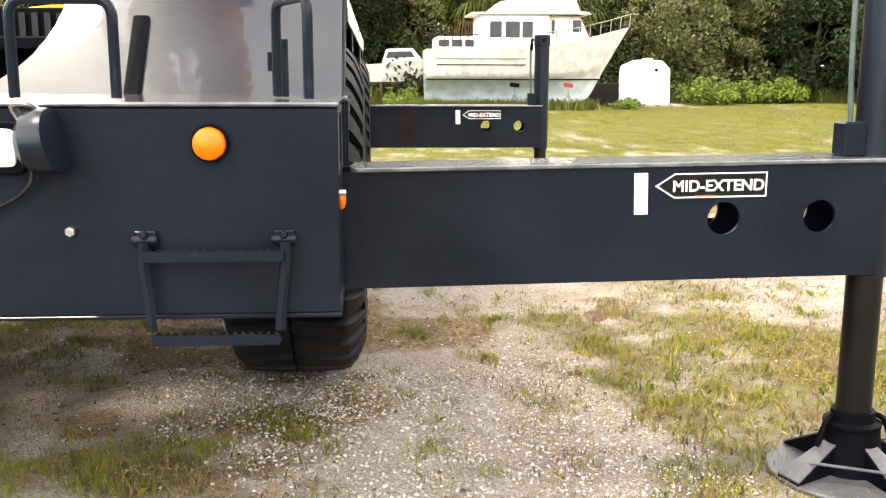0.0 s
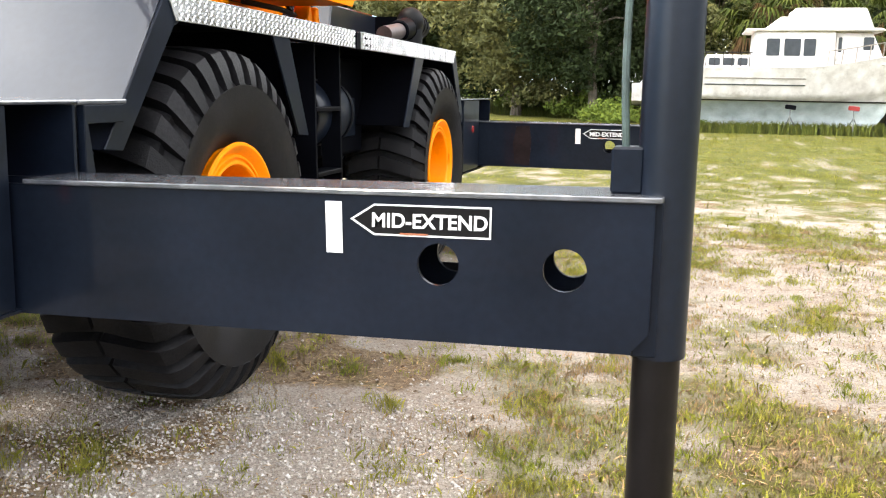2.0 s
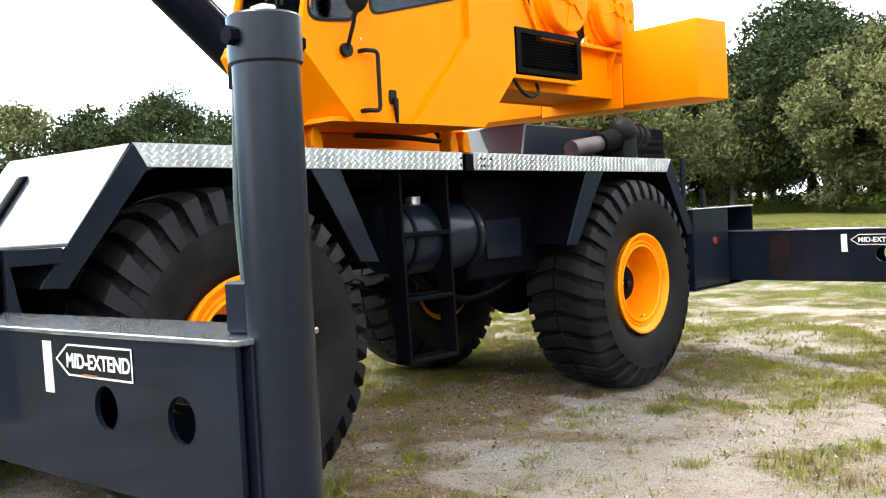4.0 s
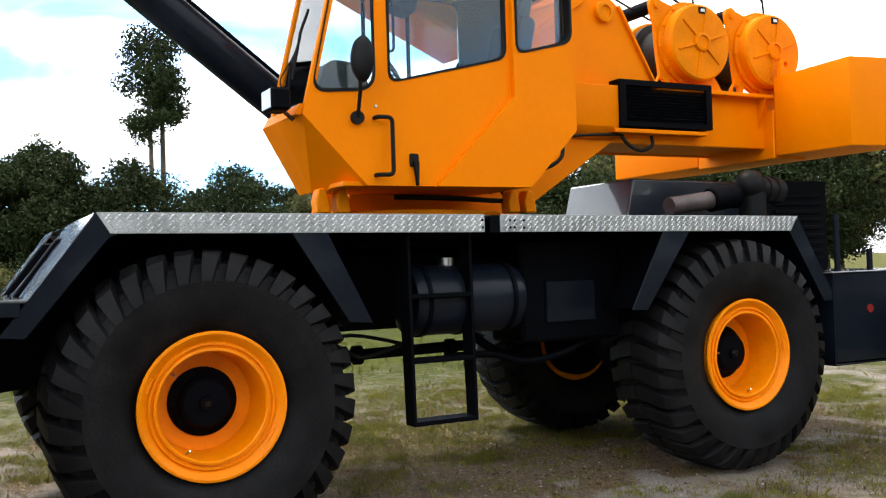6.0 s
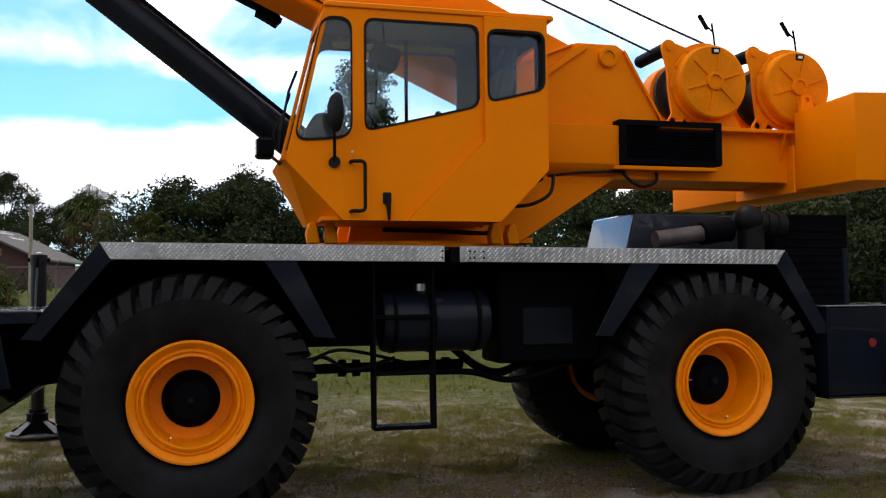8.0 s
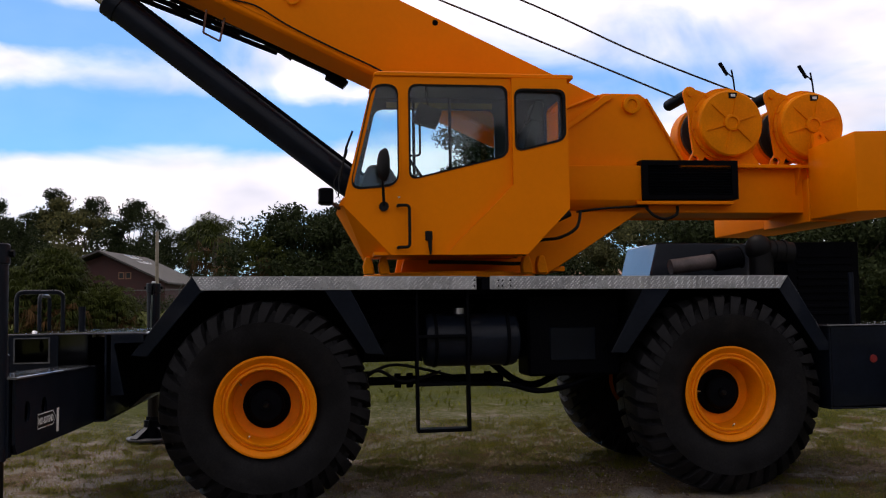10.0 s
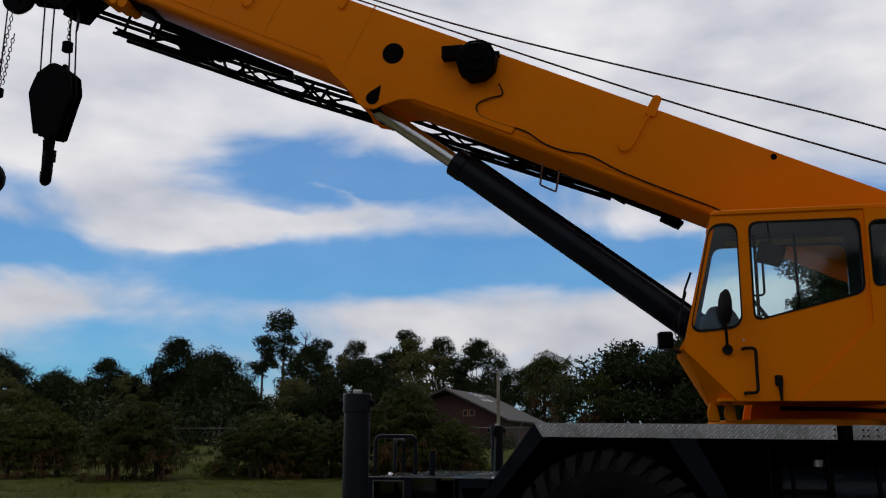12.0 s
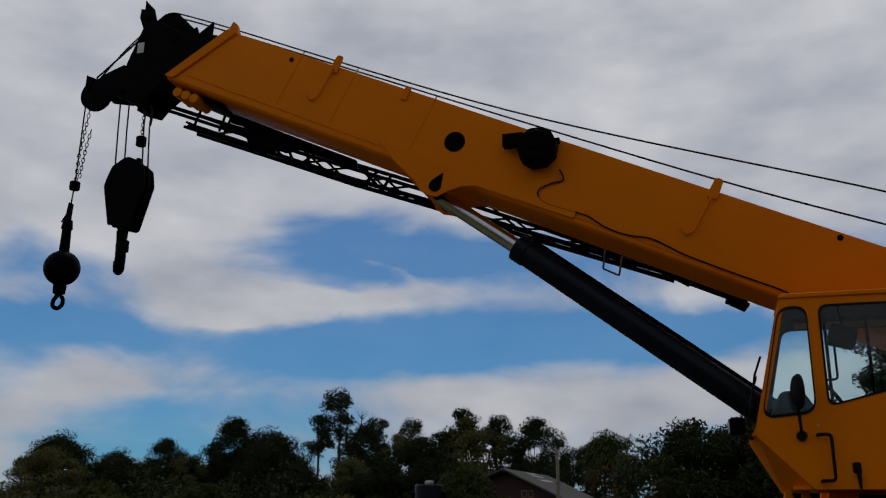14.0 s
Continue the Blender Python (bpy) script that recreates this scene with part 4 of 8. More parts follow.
# folding step under the front plate
def folding_step(x0, x1):
    s = thing("folding_step", ((x0 + x1) / 2, 2.68, 0.74), "", "", parent=crane)
    for x in (x0 + 0.02, x1 - 0.02):
        bm = bmesh.new()
        box(bm, x - 0.03, x + 0.03, 2.7, 2.72, 0.985, 1.03)
        cyl(bm, (x - 0.035, 2.695, 1.005), (x + 0.035, 2.695, 1.005), 0.014, n=10)
        cyl(bm, (x, 2.705, 1.02), (x, 2.675, 1.02), 0.011, n=8)
        part("hinge", bm, NAVY, s, bevel=0.003)
        k = 1 if x > (x0 + x1) / 2 else -1
        bm = bmesh.new()
        pts = curve3([(x + k * 0.004, 2.685, 1.0), (x + k * 0.002, 2.68, 0.92), (x - k * 0.008, 2.675, 0.84), (x - k * 0.014, 2.67, 0.75)])
        tube(bm, pts, 0.016, 6)
        part("side_strap", bm, NAVY, s)
    for z, dx in ((0.985, 0.0), (0.745, 0.014)):
        bm = bmesh.new()
        box(bm, x0 + 0.02 + dx, x1 - 0.02 - dx, 2.652, 2.69, z - 0.03, z - 0.02)
        for i in range(15):
            xx = x0 + 0.035 + dx + i * (x1 - x0 - 0.07 - 2 * dx) / 14
            prism(bm, [(xx - 0.009, z - 0.021), (xx + 0.009, z - 0.021), (xx + 0.004, z - 0.004), (xx - 0.004, z - 0.004)], "y", 2.655, 2.687)
        box(bm, x0 + 0.02 + dx, x1 - 0.02 - dx, 2.648, 2.654, z - 0.034, z - 0.004)
        part("tread", bm, NAVY, s, "serrated steel tread worn to bare metal")


folding_step(-0.6, -0.175)
folding_step(mx(-0.175), mx(-0.6))

# hand rails and pegs on the front deck
for a, b, h in (((-0.12, 2.75), (-0.235, 3.03), 0.285), ((-0.65, 2.76), (-0.925, 2.76), 0.272)):
    bm = bmesh.new()
    tube(bm, bend([(a[0], a[1], 1.395), (a[0], a[1], 1.39 + h), (b[0], b[1], 1.39 + h), (b[0], b[1], 1.395)], 0.05), 0.015, 10)
    part("hand_rail", bm, NAVY, crane, "bent navy tube hand rail")
bm = bmesh.new()
cyl(bm, (-0.235, 3.16, 1.39), (-0.235, 3.16, 1.57), 0.024, n=14)
cyl(bm, (-0.27, 3.16, 1.47), (-0.27, 3.16, 1.53), 0.008, n=8)
part("stow_peg", bm, NAVY, crane)
for y, z in ((9.1, 1.34), (9.45, 1.34)):
    bm = bmesh.new()
    cyl(bm, (-0.3, y, z), (-0.3, y, z + (0.42 if y < 9.3 else 0.16)), 0.022, n=12)
    part("stow_peg", bm, NAVY, crane)


# outriggers: beam, jack, float
def build_outrigger(sgn, yc, ztop, zbot, gnd, reach=0.0, tall=0.715, lip=0.0, slope=0.0, ramp=0.9):
    """One outrigger reaching out to the side; sgn 1 is the side towards +x, reach how much farther it is drawn out."""
    f = (lambda x: x + reach) if sgn > 0 else (lambda x: mx(x + reach))
    o = thing("outrigger", (f(1.78), yc, gnd), "", "", parent=crane)
    h = 0.108
    hy0, hy1 = yc - h, yc + h
    xr = 1.75
    zm = ztop + lip
    holes = [disc(f(1.212), zm - 0.19, 0.055), disc(f(1.538), zm - 0.19, 0.055)]
    outline = [(f(-0.9), zbot), (f(xr - 0.04), zbot), (f(xr), zbot + 0.045), (f(xr), ztop), (f(-0.9), ztop)]
    bm = bmesh.new()
    plate(bm, outline, holes, "y", hy0, hy0 + 0.014)
    plate(bm, outline, holes, "y", hy1 - 0.014, hy1)
    box(bm, *sorted((f(-0.9), f(xr - 0.04))), hy0, hy1, zbot - 0.008, zbot)
    beam = part("beam", bm, NAVY, o, "navy steel box beam with two round holes", smooth=0)
    bm = bmesh.new()
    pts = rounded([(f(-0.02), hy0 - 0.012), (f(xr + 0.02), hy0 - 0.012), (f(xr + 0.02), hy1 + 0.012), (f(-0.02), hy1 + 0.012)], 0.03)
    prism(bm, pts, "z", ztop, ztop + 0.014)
    part("top_plate", bm, SCUFFED_SHEEN, o, "worn top flange, scuffed, with sky sheen put into its colour", bevel=0.003)
    # jack
    xj = 1.77
    bm = bmesh.new()
    cyl(bm, (f(xj), yc, zbot - 0.03), (f(xj), yc, ztop + tall - 0.005), 0.072, n=64)
    part("jack_tube", bm, GLOSSTUBE, o, "tall glossy navy jack cylinder")
    bm = bmesh.new()
    cyl(bm, (f(xj), yc, ztop + tall - 0.105), (f(xj), yc, ztop + tall), 0.079, n=48)
    part("jack_cap", bm, GLOSSTUBE, o, bevel=0.005)
    bm = bmesh.new()
    box(bm, f(xj) - 0.022, f(xj) + 0.022, yc - 0.02, yc + 0.02, ztop + tall + 0.001, ztop + tall + 0.022)
    part("cap_plug", bm, STEEL, o, "pale metal plug", bevel=0.004)
    for s in (-1, 1):
        bm = bmesh.new()
        cyl(bm, (f(xj), yc + s * 0.078, ztop + tall - 0.05), (f(xj), yc + s * 0.1, ztop + tall - 0.05), 0.02, n=6)
        part("cap_bolt", bm, BLACK, o)
    bm = bmesh.new()
    prism(bm, [(f(xj - 0.06), zbot - 0.02), (f(xj), zbot - 0.02), (f(xj), ztop), (f(xj - 0.08), ztop)], "y", yc - 0.08, yc + 0.08)
    part("jack_collar", bm, NAVY, o, bevel=0.004)
    bm = bmesh.new()
    cyl(bm, (f(xj), yc, 0.24 + gnd), (f(xj), yc, zbot - 0.02), 0.061, n=30)
    part("jack_ram", bm, RAM, o, "dark oily jack ram", bevel=0.003)
    # bracket and hose on the inner side of the tube
    bm = bmesh.new()
    box(bm, *sorted((f(xj - 0.135), f(xj - 0.055))), yc - 0.045, yc + 0.045, ztop + 0.014, ztop + 0.13)
    part("hose_bracket", bm, NAVY, o, bevel=0.006)
    bm = bmesh.new()
    tube(bm, curve3([(f(xj - 0.102), yc - 0.01, ztop + 0.12), (f(xj - 0.112), yc - 0.01, ztop + 0.3), (f(xj - 0.112), yc, ztop + 0.5), (f(xj - 0.105), yc, ztop + 0.58)]), 0.0098, 8)
    part("hose", bm, HOSE, o, "grey-green hydraulic hose")
    bm = bmesh.new()
    cyl(bm, (f(xj - 0.107), yc, ztop + 0.55), (f(xj - 0.104), yc, ztop + 0.61), 0.017, n=6)
    tube(bm, bend([(f(xj - 0.104), yc, ztop + 0.6), (f(xj - 0.104), yc, ztop + 0.66), (f(xj - 0.08), yc, ztop + tall - 0.05)], 0.03), 0.011, 8)
    part("hose_fitting", bm, BLACK, o)
    # float: a thin round plate, four ramps that widen outwards, the socket between them
    c = V(f(xj), yc, 0)
    bm = bmesh.new()
    lathe(bm, [(0.0, gnd - 0.012), (0.272, gnd - 0.012), (0.285, gnd), (0.285, gnd + 0.012), (0.28, gnd + 0.017), (0.0, gnd + 0.022)], (f(xj), yc, 0), "z", 48)
    fl = part("float", bm, FLOATPAD, o, "scraped light grey steel float plate")
    bm = bmesh.new()
    lathe(bm, [(0.115, gnd + 0.015), (0.1, gnd + 0.13), (0.096, gnd + 0.185), (0.1, gnd + 0.19), (0.1, gnd + 0.202), (0.078, gnd + 0.21), (0.074, gnd + 0.245), (0.0, gnd + 0.245)], (f(xj), yc, 0), "z", 28)
    part("socket", bm, BLACK, fl)
    for k in range(4):
        ang = k * math.pi / 2 + ramp
        d, s = V(math.cos(ang), math.sin(ang), 0), V(-math.sin(ang), math.cos(ang), 0)
        # black sides and paler tops put the gussets' shade and light into colour
        for name, lo_, hi_, mat_, trim in (("gusset", None, -0.004, BLACK, 0.0), ("gusset_ramp", -0.003, 0.003, FLOATPAD, 0.003)):
            bm = bmesh.new()
            vs = []
            for r, w, z in ((0.085, 0.024, gnd + 0.135), (0.277, 0.05, gnd + 0.028)):
                w += trim
                for side, h_ in ((-1, hi_), (1, hi_), (1, lo_), (-1, lo_)):
                    vs.append(bm.verts.new(c + d * r + s * (w * side) + V(0, 0, gnd + 0.012 if h_ is None else z + h_)))
            for q in ((0, 1, 2, 3), (7, 6, 5, 4), (0, 4, 5, 1), (1, 5, 6, 2), (2, 6, 7, 3), (3, 7, 4, 0)):
                bm.faces.new([vs[i] for i in q])
            part(name, bm, mat_, fl)
    for k in (0, 2):
        ang = math.pi / 4 + k * math.pi / 2 + ramp
        d, s = V(math.cos(ang), math.sin(ang), 0), V(-math.sin(ang), math.cos(ang), 0)
        bm = bmesh.new()
        cyl(bm, c + d * 0.17 - s * 0.13 + V(0, 0, gnd + 0.085), c + d * 0.17 + s * 0.13 + V(0, 0, gnd + 0.085), 0.006, n=8)
        part("tie_rod", bm, FLOATPAD, fl)
    for s in (-1, 1):
        bm = bmesh.new()
        tube(bm, curve3([(f(xj) + s * 0.075, yc, gnd + 0.225), (f(xj) + s * 0.105, yc - 0.02, gnd + 0.21), (f(xj) + s * 0.13, yc - 0.03, gnd + 0.15), (f(xj) + s * 0.14, yc - 0.03, gnd + 0.12)]), 0.011, 6)
        part("lock_handle", bm, BLACK, fl)
    # white stripe, arrow sign on both faces
    for face, yy in ((-1, hy0), (1, hy1)):
        y_out = yy + face * 0.0025
        lo, hi = sorted((yy + face * 0.0004, y_out))
        drop = 0.0 if face < 0 else 0.185
        bm = bmesh.new()
        lean = 0.004
        prism(bm, [(f(0.905 + lean), zm - 0.17 - drop), (f(0.95 + lean), zm - 0.17 - drop), (f(0.95), zm - 0.034 - drop), (f(0.905), zm - 0.034 - drop)], "y", lo, hi)
        part("stripe", bm, WHITE_MARK, o, "white painted stop stripe")
        zl = zm - 0.078 - drop
        arrow = [(f(0.975), zl), (f(1.04), zl - 0.041), (f(1.35), zl - 0.041), (f(1.35), zl + 0.041), (f(1.04), zl + 0.041)]
        bm = bmesh.new()
        prism(bm, arrow, "y", lo, hi)
        sign = part("arrow_sign", bm, STICKER, o, "black arrow sticker with white words")
        inner = [(f(0.984), zl), (f(1.0415), zl - 0.0365), (f(1.3455), zl - 0.0365), (f(1.3455), zl + 0.0365), (f(1.0415), zl + 0.0365)]
        bm = bmesh.new()
        lo2, hi2 = sorted((y_out, y_out + face * 0.0008))
        ring_strip(bm, inner, arrow, "y", lo2, hi2)
        part("border", bm, WHITE_MARK, sign)
        spin = pose(f(1.187), y_out + face * 0.0012, zl - 0.003, 90, 0, 0 if face < 0 else 180)
        lettering("MID-EXTEND", 0.052, spin, WHITE_MARK, sign)
        bm = bmesh.new()
        prism(bm, [(f(1.11), zl - 0.039), (f(1.185), zl - 0.039), (f(1.185), zl - 0.033), (f(1.11), zl - 0.033)], "y", lo2, hi2)
        part("scrape", bm, STICKER_RED, sign)
    # the loaded beam sags towards the machine
    for ob in o.children_recursive:
        if slope and ob.type == "MESH":
            w = ob.matrix_basis.copy()
            up_ = ob.parent
            while up_:
                w = up_.matrix_basis @ w
                up_ = up_.parent
            back = w.inverted()
            for v in ob.data.vertices:
                p = w @ v.co
                p.z += slope * (min(p.x, 1.77) - 1.2)
                v.co = back @ p
    return o


build_outrigger(1, 3.183, 1.172, 0.8, 0.03, 0.0, 0.69, 0.014, 0.016, 0.32)
build_outrigger(-1, 3.03, 1.187, 0.8, 0.14, 0.0, 0.68)
build_outrigger(1, 9.545, 1.13, 0.737, 0.0, -0.065, 0.695)
build_outrigger(-1, 9.39, 1.13, 0.737, 0.11, -0.065, 0.695)
bm = bmesh.new()
prism(bm, [(0.29, 0.76), (0.43, 0.745), (0.44, 0.98), (0.42, 1.11), (0.3, 1.1), (0.27, 0.95)], "y", 9.4355, 9.4365)
part("rust_stain", bm, STAIN, crane, "faint brown rust stain")
bm = bmesh.new()
cyl(bm, (-0.04, 9.1, 1.08), (-0.03, 9.1, 1.08), 0.03, n=16)
part("rear_reflector", bm, LAMP_RED, RB, "small red reflector")

# tanks, ladder and boxes along the near side
bm = bmesh.new()
lathe(bm, [(0.0, 5.6), (0.12, 5.605), (0.185, 5.63), (0.2, 5.66), (0.2, 6.3), (0.185, 6.33), (0.12, 6.355), (0.0, 6.36)], (-0.36, 0, 1.28), "y", 36)
tank = part("fuel_tank", bm, NAVY, crane, "glossy navy cylindrical fuel tank", smooth=40)
for y in (5.7, 5.95, 6.25):
    bm = bmesh.new()
    lathe(bm, [(0.203, y - 0.014), (0.208, y - 0.012), (0.208, y + 0.012), (0.203, y + 0.014)], (-0.36, 0, 1.28), "y", 36)
    part("strap", bm, BLACK, tank)
bm = bmesh.new()
cyl(bm, (-0.36, 5.9, 1.47), (-0.36, 5.9, 1.52), 0.045, n=18)
part("filler_cap", bm, STEEL, tank)
lad = thing("access_ladder", (-0.1, 5.7, 0.58), "", "", parent=crane)
for y in (5.55, 5.93):
    bm = bmesh.new()
    prism(bm, [(-0.095, 0.615), (-0.2, 0.615), (-0.26, 1.66), (-0.12, 1.66)], "y", y - 0.009, y + 0.009)
    part("side_bar", bm, BLACK, lad, bevel=0.003)
for z, d in ((0.615, 0.13), (0.95, 0.12), (1.3, 0.1)):
    bm = bmesh.new()
    box(bm, -0.14 - d / 2 - 0.02, -0.14 + d / 2 - 0.02, 5.555, 5.925, z, z + 0.025)
    part("rung", bm, BLACK, lad, bevel=0.004)
bm = bmesh.new()
box(bm, -0.55, -0.4, 6.62, 6.99, 1.1, 1.36)
part("battery_box", bm, NAVY, crane, bevel=0.008)
bm = bmesh.new()
box(bm, -0.8, -0.795, 7.0, 7.09, 1.45, 1.55)
part("data_plate", bm, WHITE_MARK, crane, "small weathered white data plate")
bm = bmesh.new()
prism(bm, [(7.015, 1.475), (7.075, 1.475), (7.075, 1.5), (7.045, 1.53), (7.03, 1.5), (7.015, 1.51)], "x", -0.7945, -0.7935)
part("data_plate_mark", bm, STICKER, crane)
bm = bmesh.new()
box(bm, -0.8, -0.42, 6.45, 7.2, 0.98, 1.62)
part("hydraulic_tank", bm, BLACK, crane, bevel=0.02)
bm = bmesh.new()
for y, z in ((5.3, 1.35), (5.38, 1.2)):
    cyl(bm, (-0.8, y, z), (-0.62, y, z), 0.06, n=16)
part("filter_canister", bm, BLACK, crane)

# engine hood behind the turntable, muffler and air cleaner
bm = bmesh.new()
prism(bm, [(7.6, 1.74), (7.68, 2.05), (9.3, 2.03), (9.36, 1.74)], "x", mx(-0.835), -0.835)
part("engine_hood", bm, GLOSSNAVY, crane, "glossy dark engine hood with a sloping end", bevel=0.012)
bm = bmesh.new()
prism(bm, [(8.72, 1.3), (8.72, 2.03), (9.36, 2.03), (9.36, 1.3)], "x", mx(-0.6), -0.6)
for i in range(9):
    z = 1.42 + i * 0.06
    box(bm, -0.6, -0.585, 8.8, 9.3, z, z + 0.03)
part("engine_grille", bm, BLACK, crane, bevel=0.004)
bm = bmesh.new()
cyl(bm, (-0.4, 7.62, 1.82), (-0.4, 8.02, 1.87), 0.062, n=24)
part("muffler_pipe", bm, SOOT, crane, "sooty brown exhaust pipe")
bm = bmesh.new()
cyl(bm, (-0.4, 7.98, 1.865), (-0.4, 8.2, 1.9), 0.085, n=24)
cyl(bm, (-0.4, 8.19, 1.895), (-0.4, 8.215, 1.9), 0.09, n=24)
part("muffler", bm, BLACK, crane, bevel=0.01)
bm = bmesh.new()
ball(bm, (-0.42, 8.38, 1.97), 0.11, 22)
cyl(bm, (-0.42, 8.4, 1.75), (-0.42, 8.4, 1.97), 0.095, n=22)
cyl(bm, (-0.42, 8.42, 1.95), (-0.42, 8.66, 1.93), 0.088, n=22)
for y in (8.5, 8.58):
    cyl(bm, (-0.42, y, 1.942), (-0.42, y + 0.02, 1.941), 0.096, n=22)
part("air_cleaner", bm, RUBBER_SMOOTH, crane, "black ribbed air cleaner elbow")

# ---- the crane's upper works ----
# turntable
bm = bmesh.new()
cyl(bm, (CX, 5.95, 1.62), (CX, 5.95, 1.75), 0.66, n=48)
part("turntable_bearing", bm, BLACK, crane, bevel=0.01)
bm = bmesh.new()
cyl(bm, (CX, 5.95, 1.752), (CX, 5.95, 1.81), 0.74, n=48)
part("turntable_ring", bm, ORANGE_CAST, crane, "orange slewing ring", bevel=0.01)
for y in (5.22, 5.34, 6.48, 6.6):
    bm = bmesh.new()
    prism(bm, [(y - 0.03, 1.79), (y + 0.05, 1.79), (y + 0.04, 1.86), (y + 0.02, 1.93), (y - 0.02, 1.93), (y - 0.04, 1.86)], "x", -0.62, -0.52)
    part("lug", bm, ORANGE_CAST, crane, bevel=0.008)

# turret: two shaped side plates and what joins them
SIDE = [(5.507, 1.803), (6.445, 1.803), (6.738, 1.793), (7.545, 2.307), (9.099, 2.307), (9.099, 2.701), (7.979, 2.721), (7.646, 3.296), (7.585, 3.337), (7.263, 3.337), (6.738, 3.115), (6.516, 2.509), (5.608, 2.307)]
for x0, x1 in ((-0.94, -0.9), (mx(-0.9), mx(-0.94))):
    bm = bmesh.new()
    prism(bm, SIDE, "x", x0, x1)
    part("turret_plate", bm, ORANGE, crane, "orange turret side plate", bevel=0.006)
for x0, x1 in ((-0.902, -0.87), (mx(-0.87), mx(-0.902))):
    # stiffening flange along the rear slope and a slanted rib
    bm = bmesh.new()
    prism(bm, [(7.979, 2.721), (7.646, 3.296), (7.63, 3.286), (7.958, 2.721)], "x", x0, x1)
    part("flange", bm, ORANGE, crane, bevel=0.003)
    bm = bmesh.new()
    prism(bm, [(6.74, 2.913), (7.27, 3.316), (7.32, 3.316), (7.34, 3.296), (6.74, 2.873)], "x", x0, x1)
    part("rib", bm, ORANGE, crane, bevel=0.003)
    bm = bmesh.new()
    prism(bm, [(6.74, 3.115), (7.22, 3.306), (7.22, 3.321), (6.74, 3.14)], "x", x0, x1)
    part("rib", bm, ORANGE, crane, bevel=0.003)
bm = bmesh.new()
lathe(bm, [(0.075, -0.9), (0.075, -0.86), (0.06, -0.855), (0.045, -0.855), (0.045, -0.87), (0.0, -0.87)], (0, 7.505, 3.235), "x", 28)
part("boom_pin", bm, ORANGE_CAST, crane, "round boom pivot boss")
bm = bmesh.new()
box(bm, mx(-0.935), -0.935, 7.5, 9.02, 2.32, 2.36)
box(bm, mx(-0.935), -0.935, 5.6, 6.9, 1.82, 1.86)
box(bm, mx(-0.935), -0.935, 8.9, 9.0, 2.36, 2.66)
part("turret_floor", bm, ORANGE, crane, bevel=0.004)
# winch platform
bm = bmesh.new()
prism(bm, [(7.9, 2.69), (9.08, 2.69), (9.08, 2.715), (7.9, 2.73)], "x", mx(-0.81), -0.81)
part("winch_platform", bm, ORANGE, crane, bevel=0.004)
for y in (8.98,):
    bm = bmesh.new()
    prism(bm, [(-0.9, 2.69), (-0.81, 2.69), (-0.9, 2.46)], "y", y, y + 0.012)
    part("gusset", bm, ORANGE, crane)
# belt box beside the cab
bm = bmesh.new()
prism(bm, [(-0.94, 2.7), (-0.8, 2.7), (-0.8, 2.41), (-0.88, 2.33), (-0.94, 2.33)], "y", 6.78, 7.55)
part("valve_housing", bm, ORANGE, crane, "orange sheet-metal valve housing", bevel=0.005)
# oil cooler with louvres
oc = thing("oil_cooler", (-0.7, 7.95, 2.38), "", "", parent=crane)
bm = bmesh.new()
plate(bm, [(7.545, 2.415), (8.4, 2.415), (8.4, 2.745), (7.545, 2.745)], [[(7.6, 2.45), (8.345, 2.45), (8.345, 2.705), (7.6, 2.705)]], "x", -0.8, -0.78)
box(bm, -0.9, -0.8, 7.545, 7.56, 2.415, 2.745)
box(bm, -0.9, -0.8, 8.385, 8.4, 2.415, 2.745)
box(bm, -0.9, -0.8, 7.56, 8.385, 2.73, 2.745)
box(bm, -0.9, -0.8, 7.56, 8.385, 2.415, 2.43)
part("cooler_case", bm, BLACK, oc, "matt black cooler case", smooth=0)
for i in range(11):
    bm = bmesh.new()
    z = 2.46 + i * 0.0225
    prism(bm, [(-0.83, z + 0.014), (-0.825, z + 0.016), (-0.788, z), (-0.792, z - 0.003)], "y", 7.6, 8.345)
    part("louvre", bm, NAVY, oc)
bm = bmesh.new()
box(bm, -0.87, -0.86, 7.565, 8.38, 2.43, 2.73)
part("core", bm, RUBBER_SMOOTH, oc)
bm = bmesh.new()
prism(bm, [(7.5, 2.37), (8.36, 2.37), (8.36, 2.4), (7.5, 2.4)], "x", -0.9, -0.79)
part("cooler_shelf", bm, ORANGE, crane, bevel=0.004)
bm = bmesh.new()
tube(bm, curve3([(-0.85, 7.6, 2.35), (-0.83, 7.66, 2.28), (-0.83, 7.76, 2.25), (-0.83, 7.86, 2.29), (-0.86, 7.88, 2.36)]), 0.013, 8)
tube(bm, curve3([(-0.82, 6.98, 2.31), (-0.8, 7.2, 2.335), (-0.82, 7.5, 2.355), (-0.86, 7.62, 2.36)]), 0.01, 8)
part("cooler_hose", bm, RUBBER_SMOOTH, crane)
bm = bmesh.new()
tube(bm, curve3([(-0.72, 6.5, 2.0), (-0.68, 6.62, 2.06), (-0.62, 6.78, 2.08), (-0.62, 6.92, 2.16), (-0.7, 6.98, 2.3)]), 0.013, 8)
tube(bm, curve3([(-0.74, 6.42, 1.93), (-0.7, 6.46, 2.05), (-0.7, 6.56, 2.12), (-0.72, 6.7, 2.2), (-0.74, 6.9, 2.29)]), 0.028, 10)
tube(bm, curve3([(-0.76, 6.4, 1.96), (-0.72, 6.5, 2.02), (-0.7, 6.6, 2.16), (-0.74, 6.76, 2.27)]), 0.02, 8)
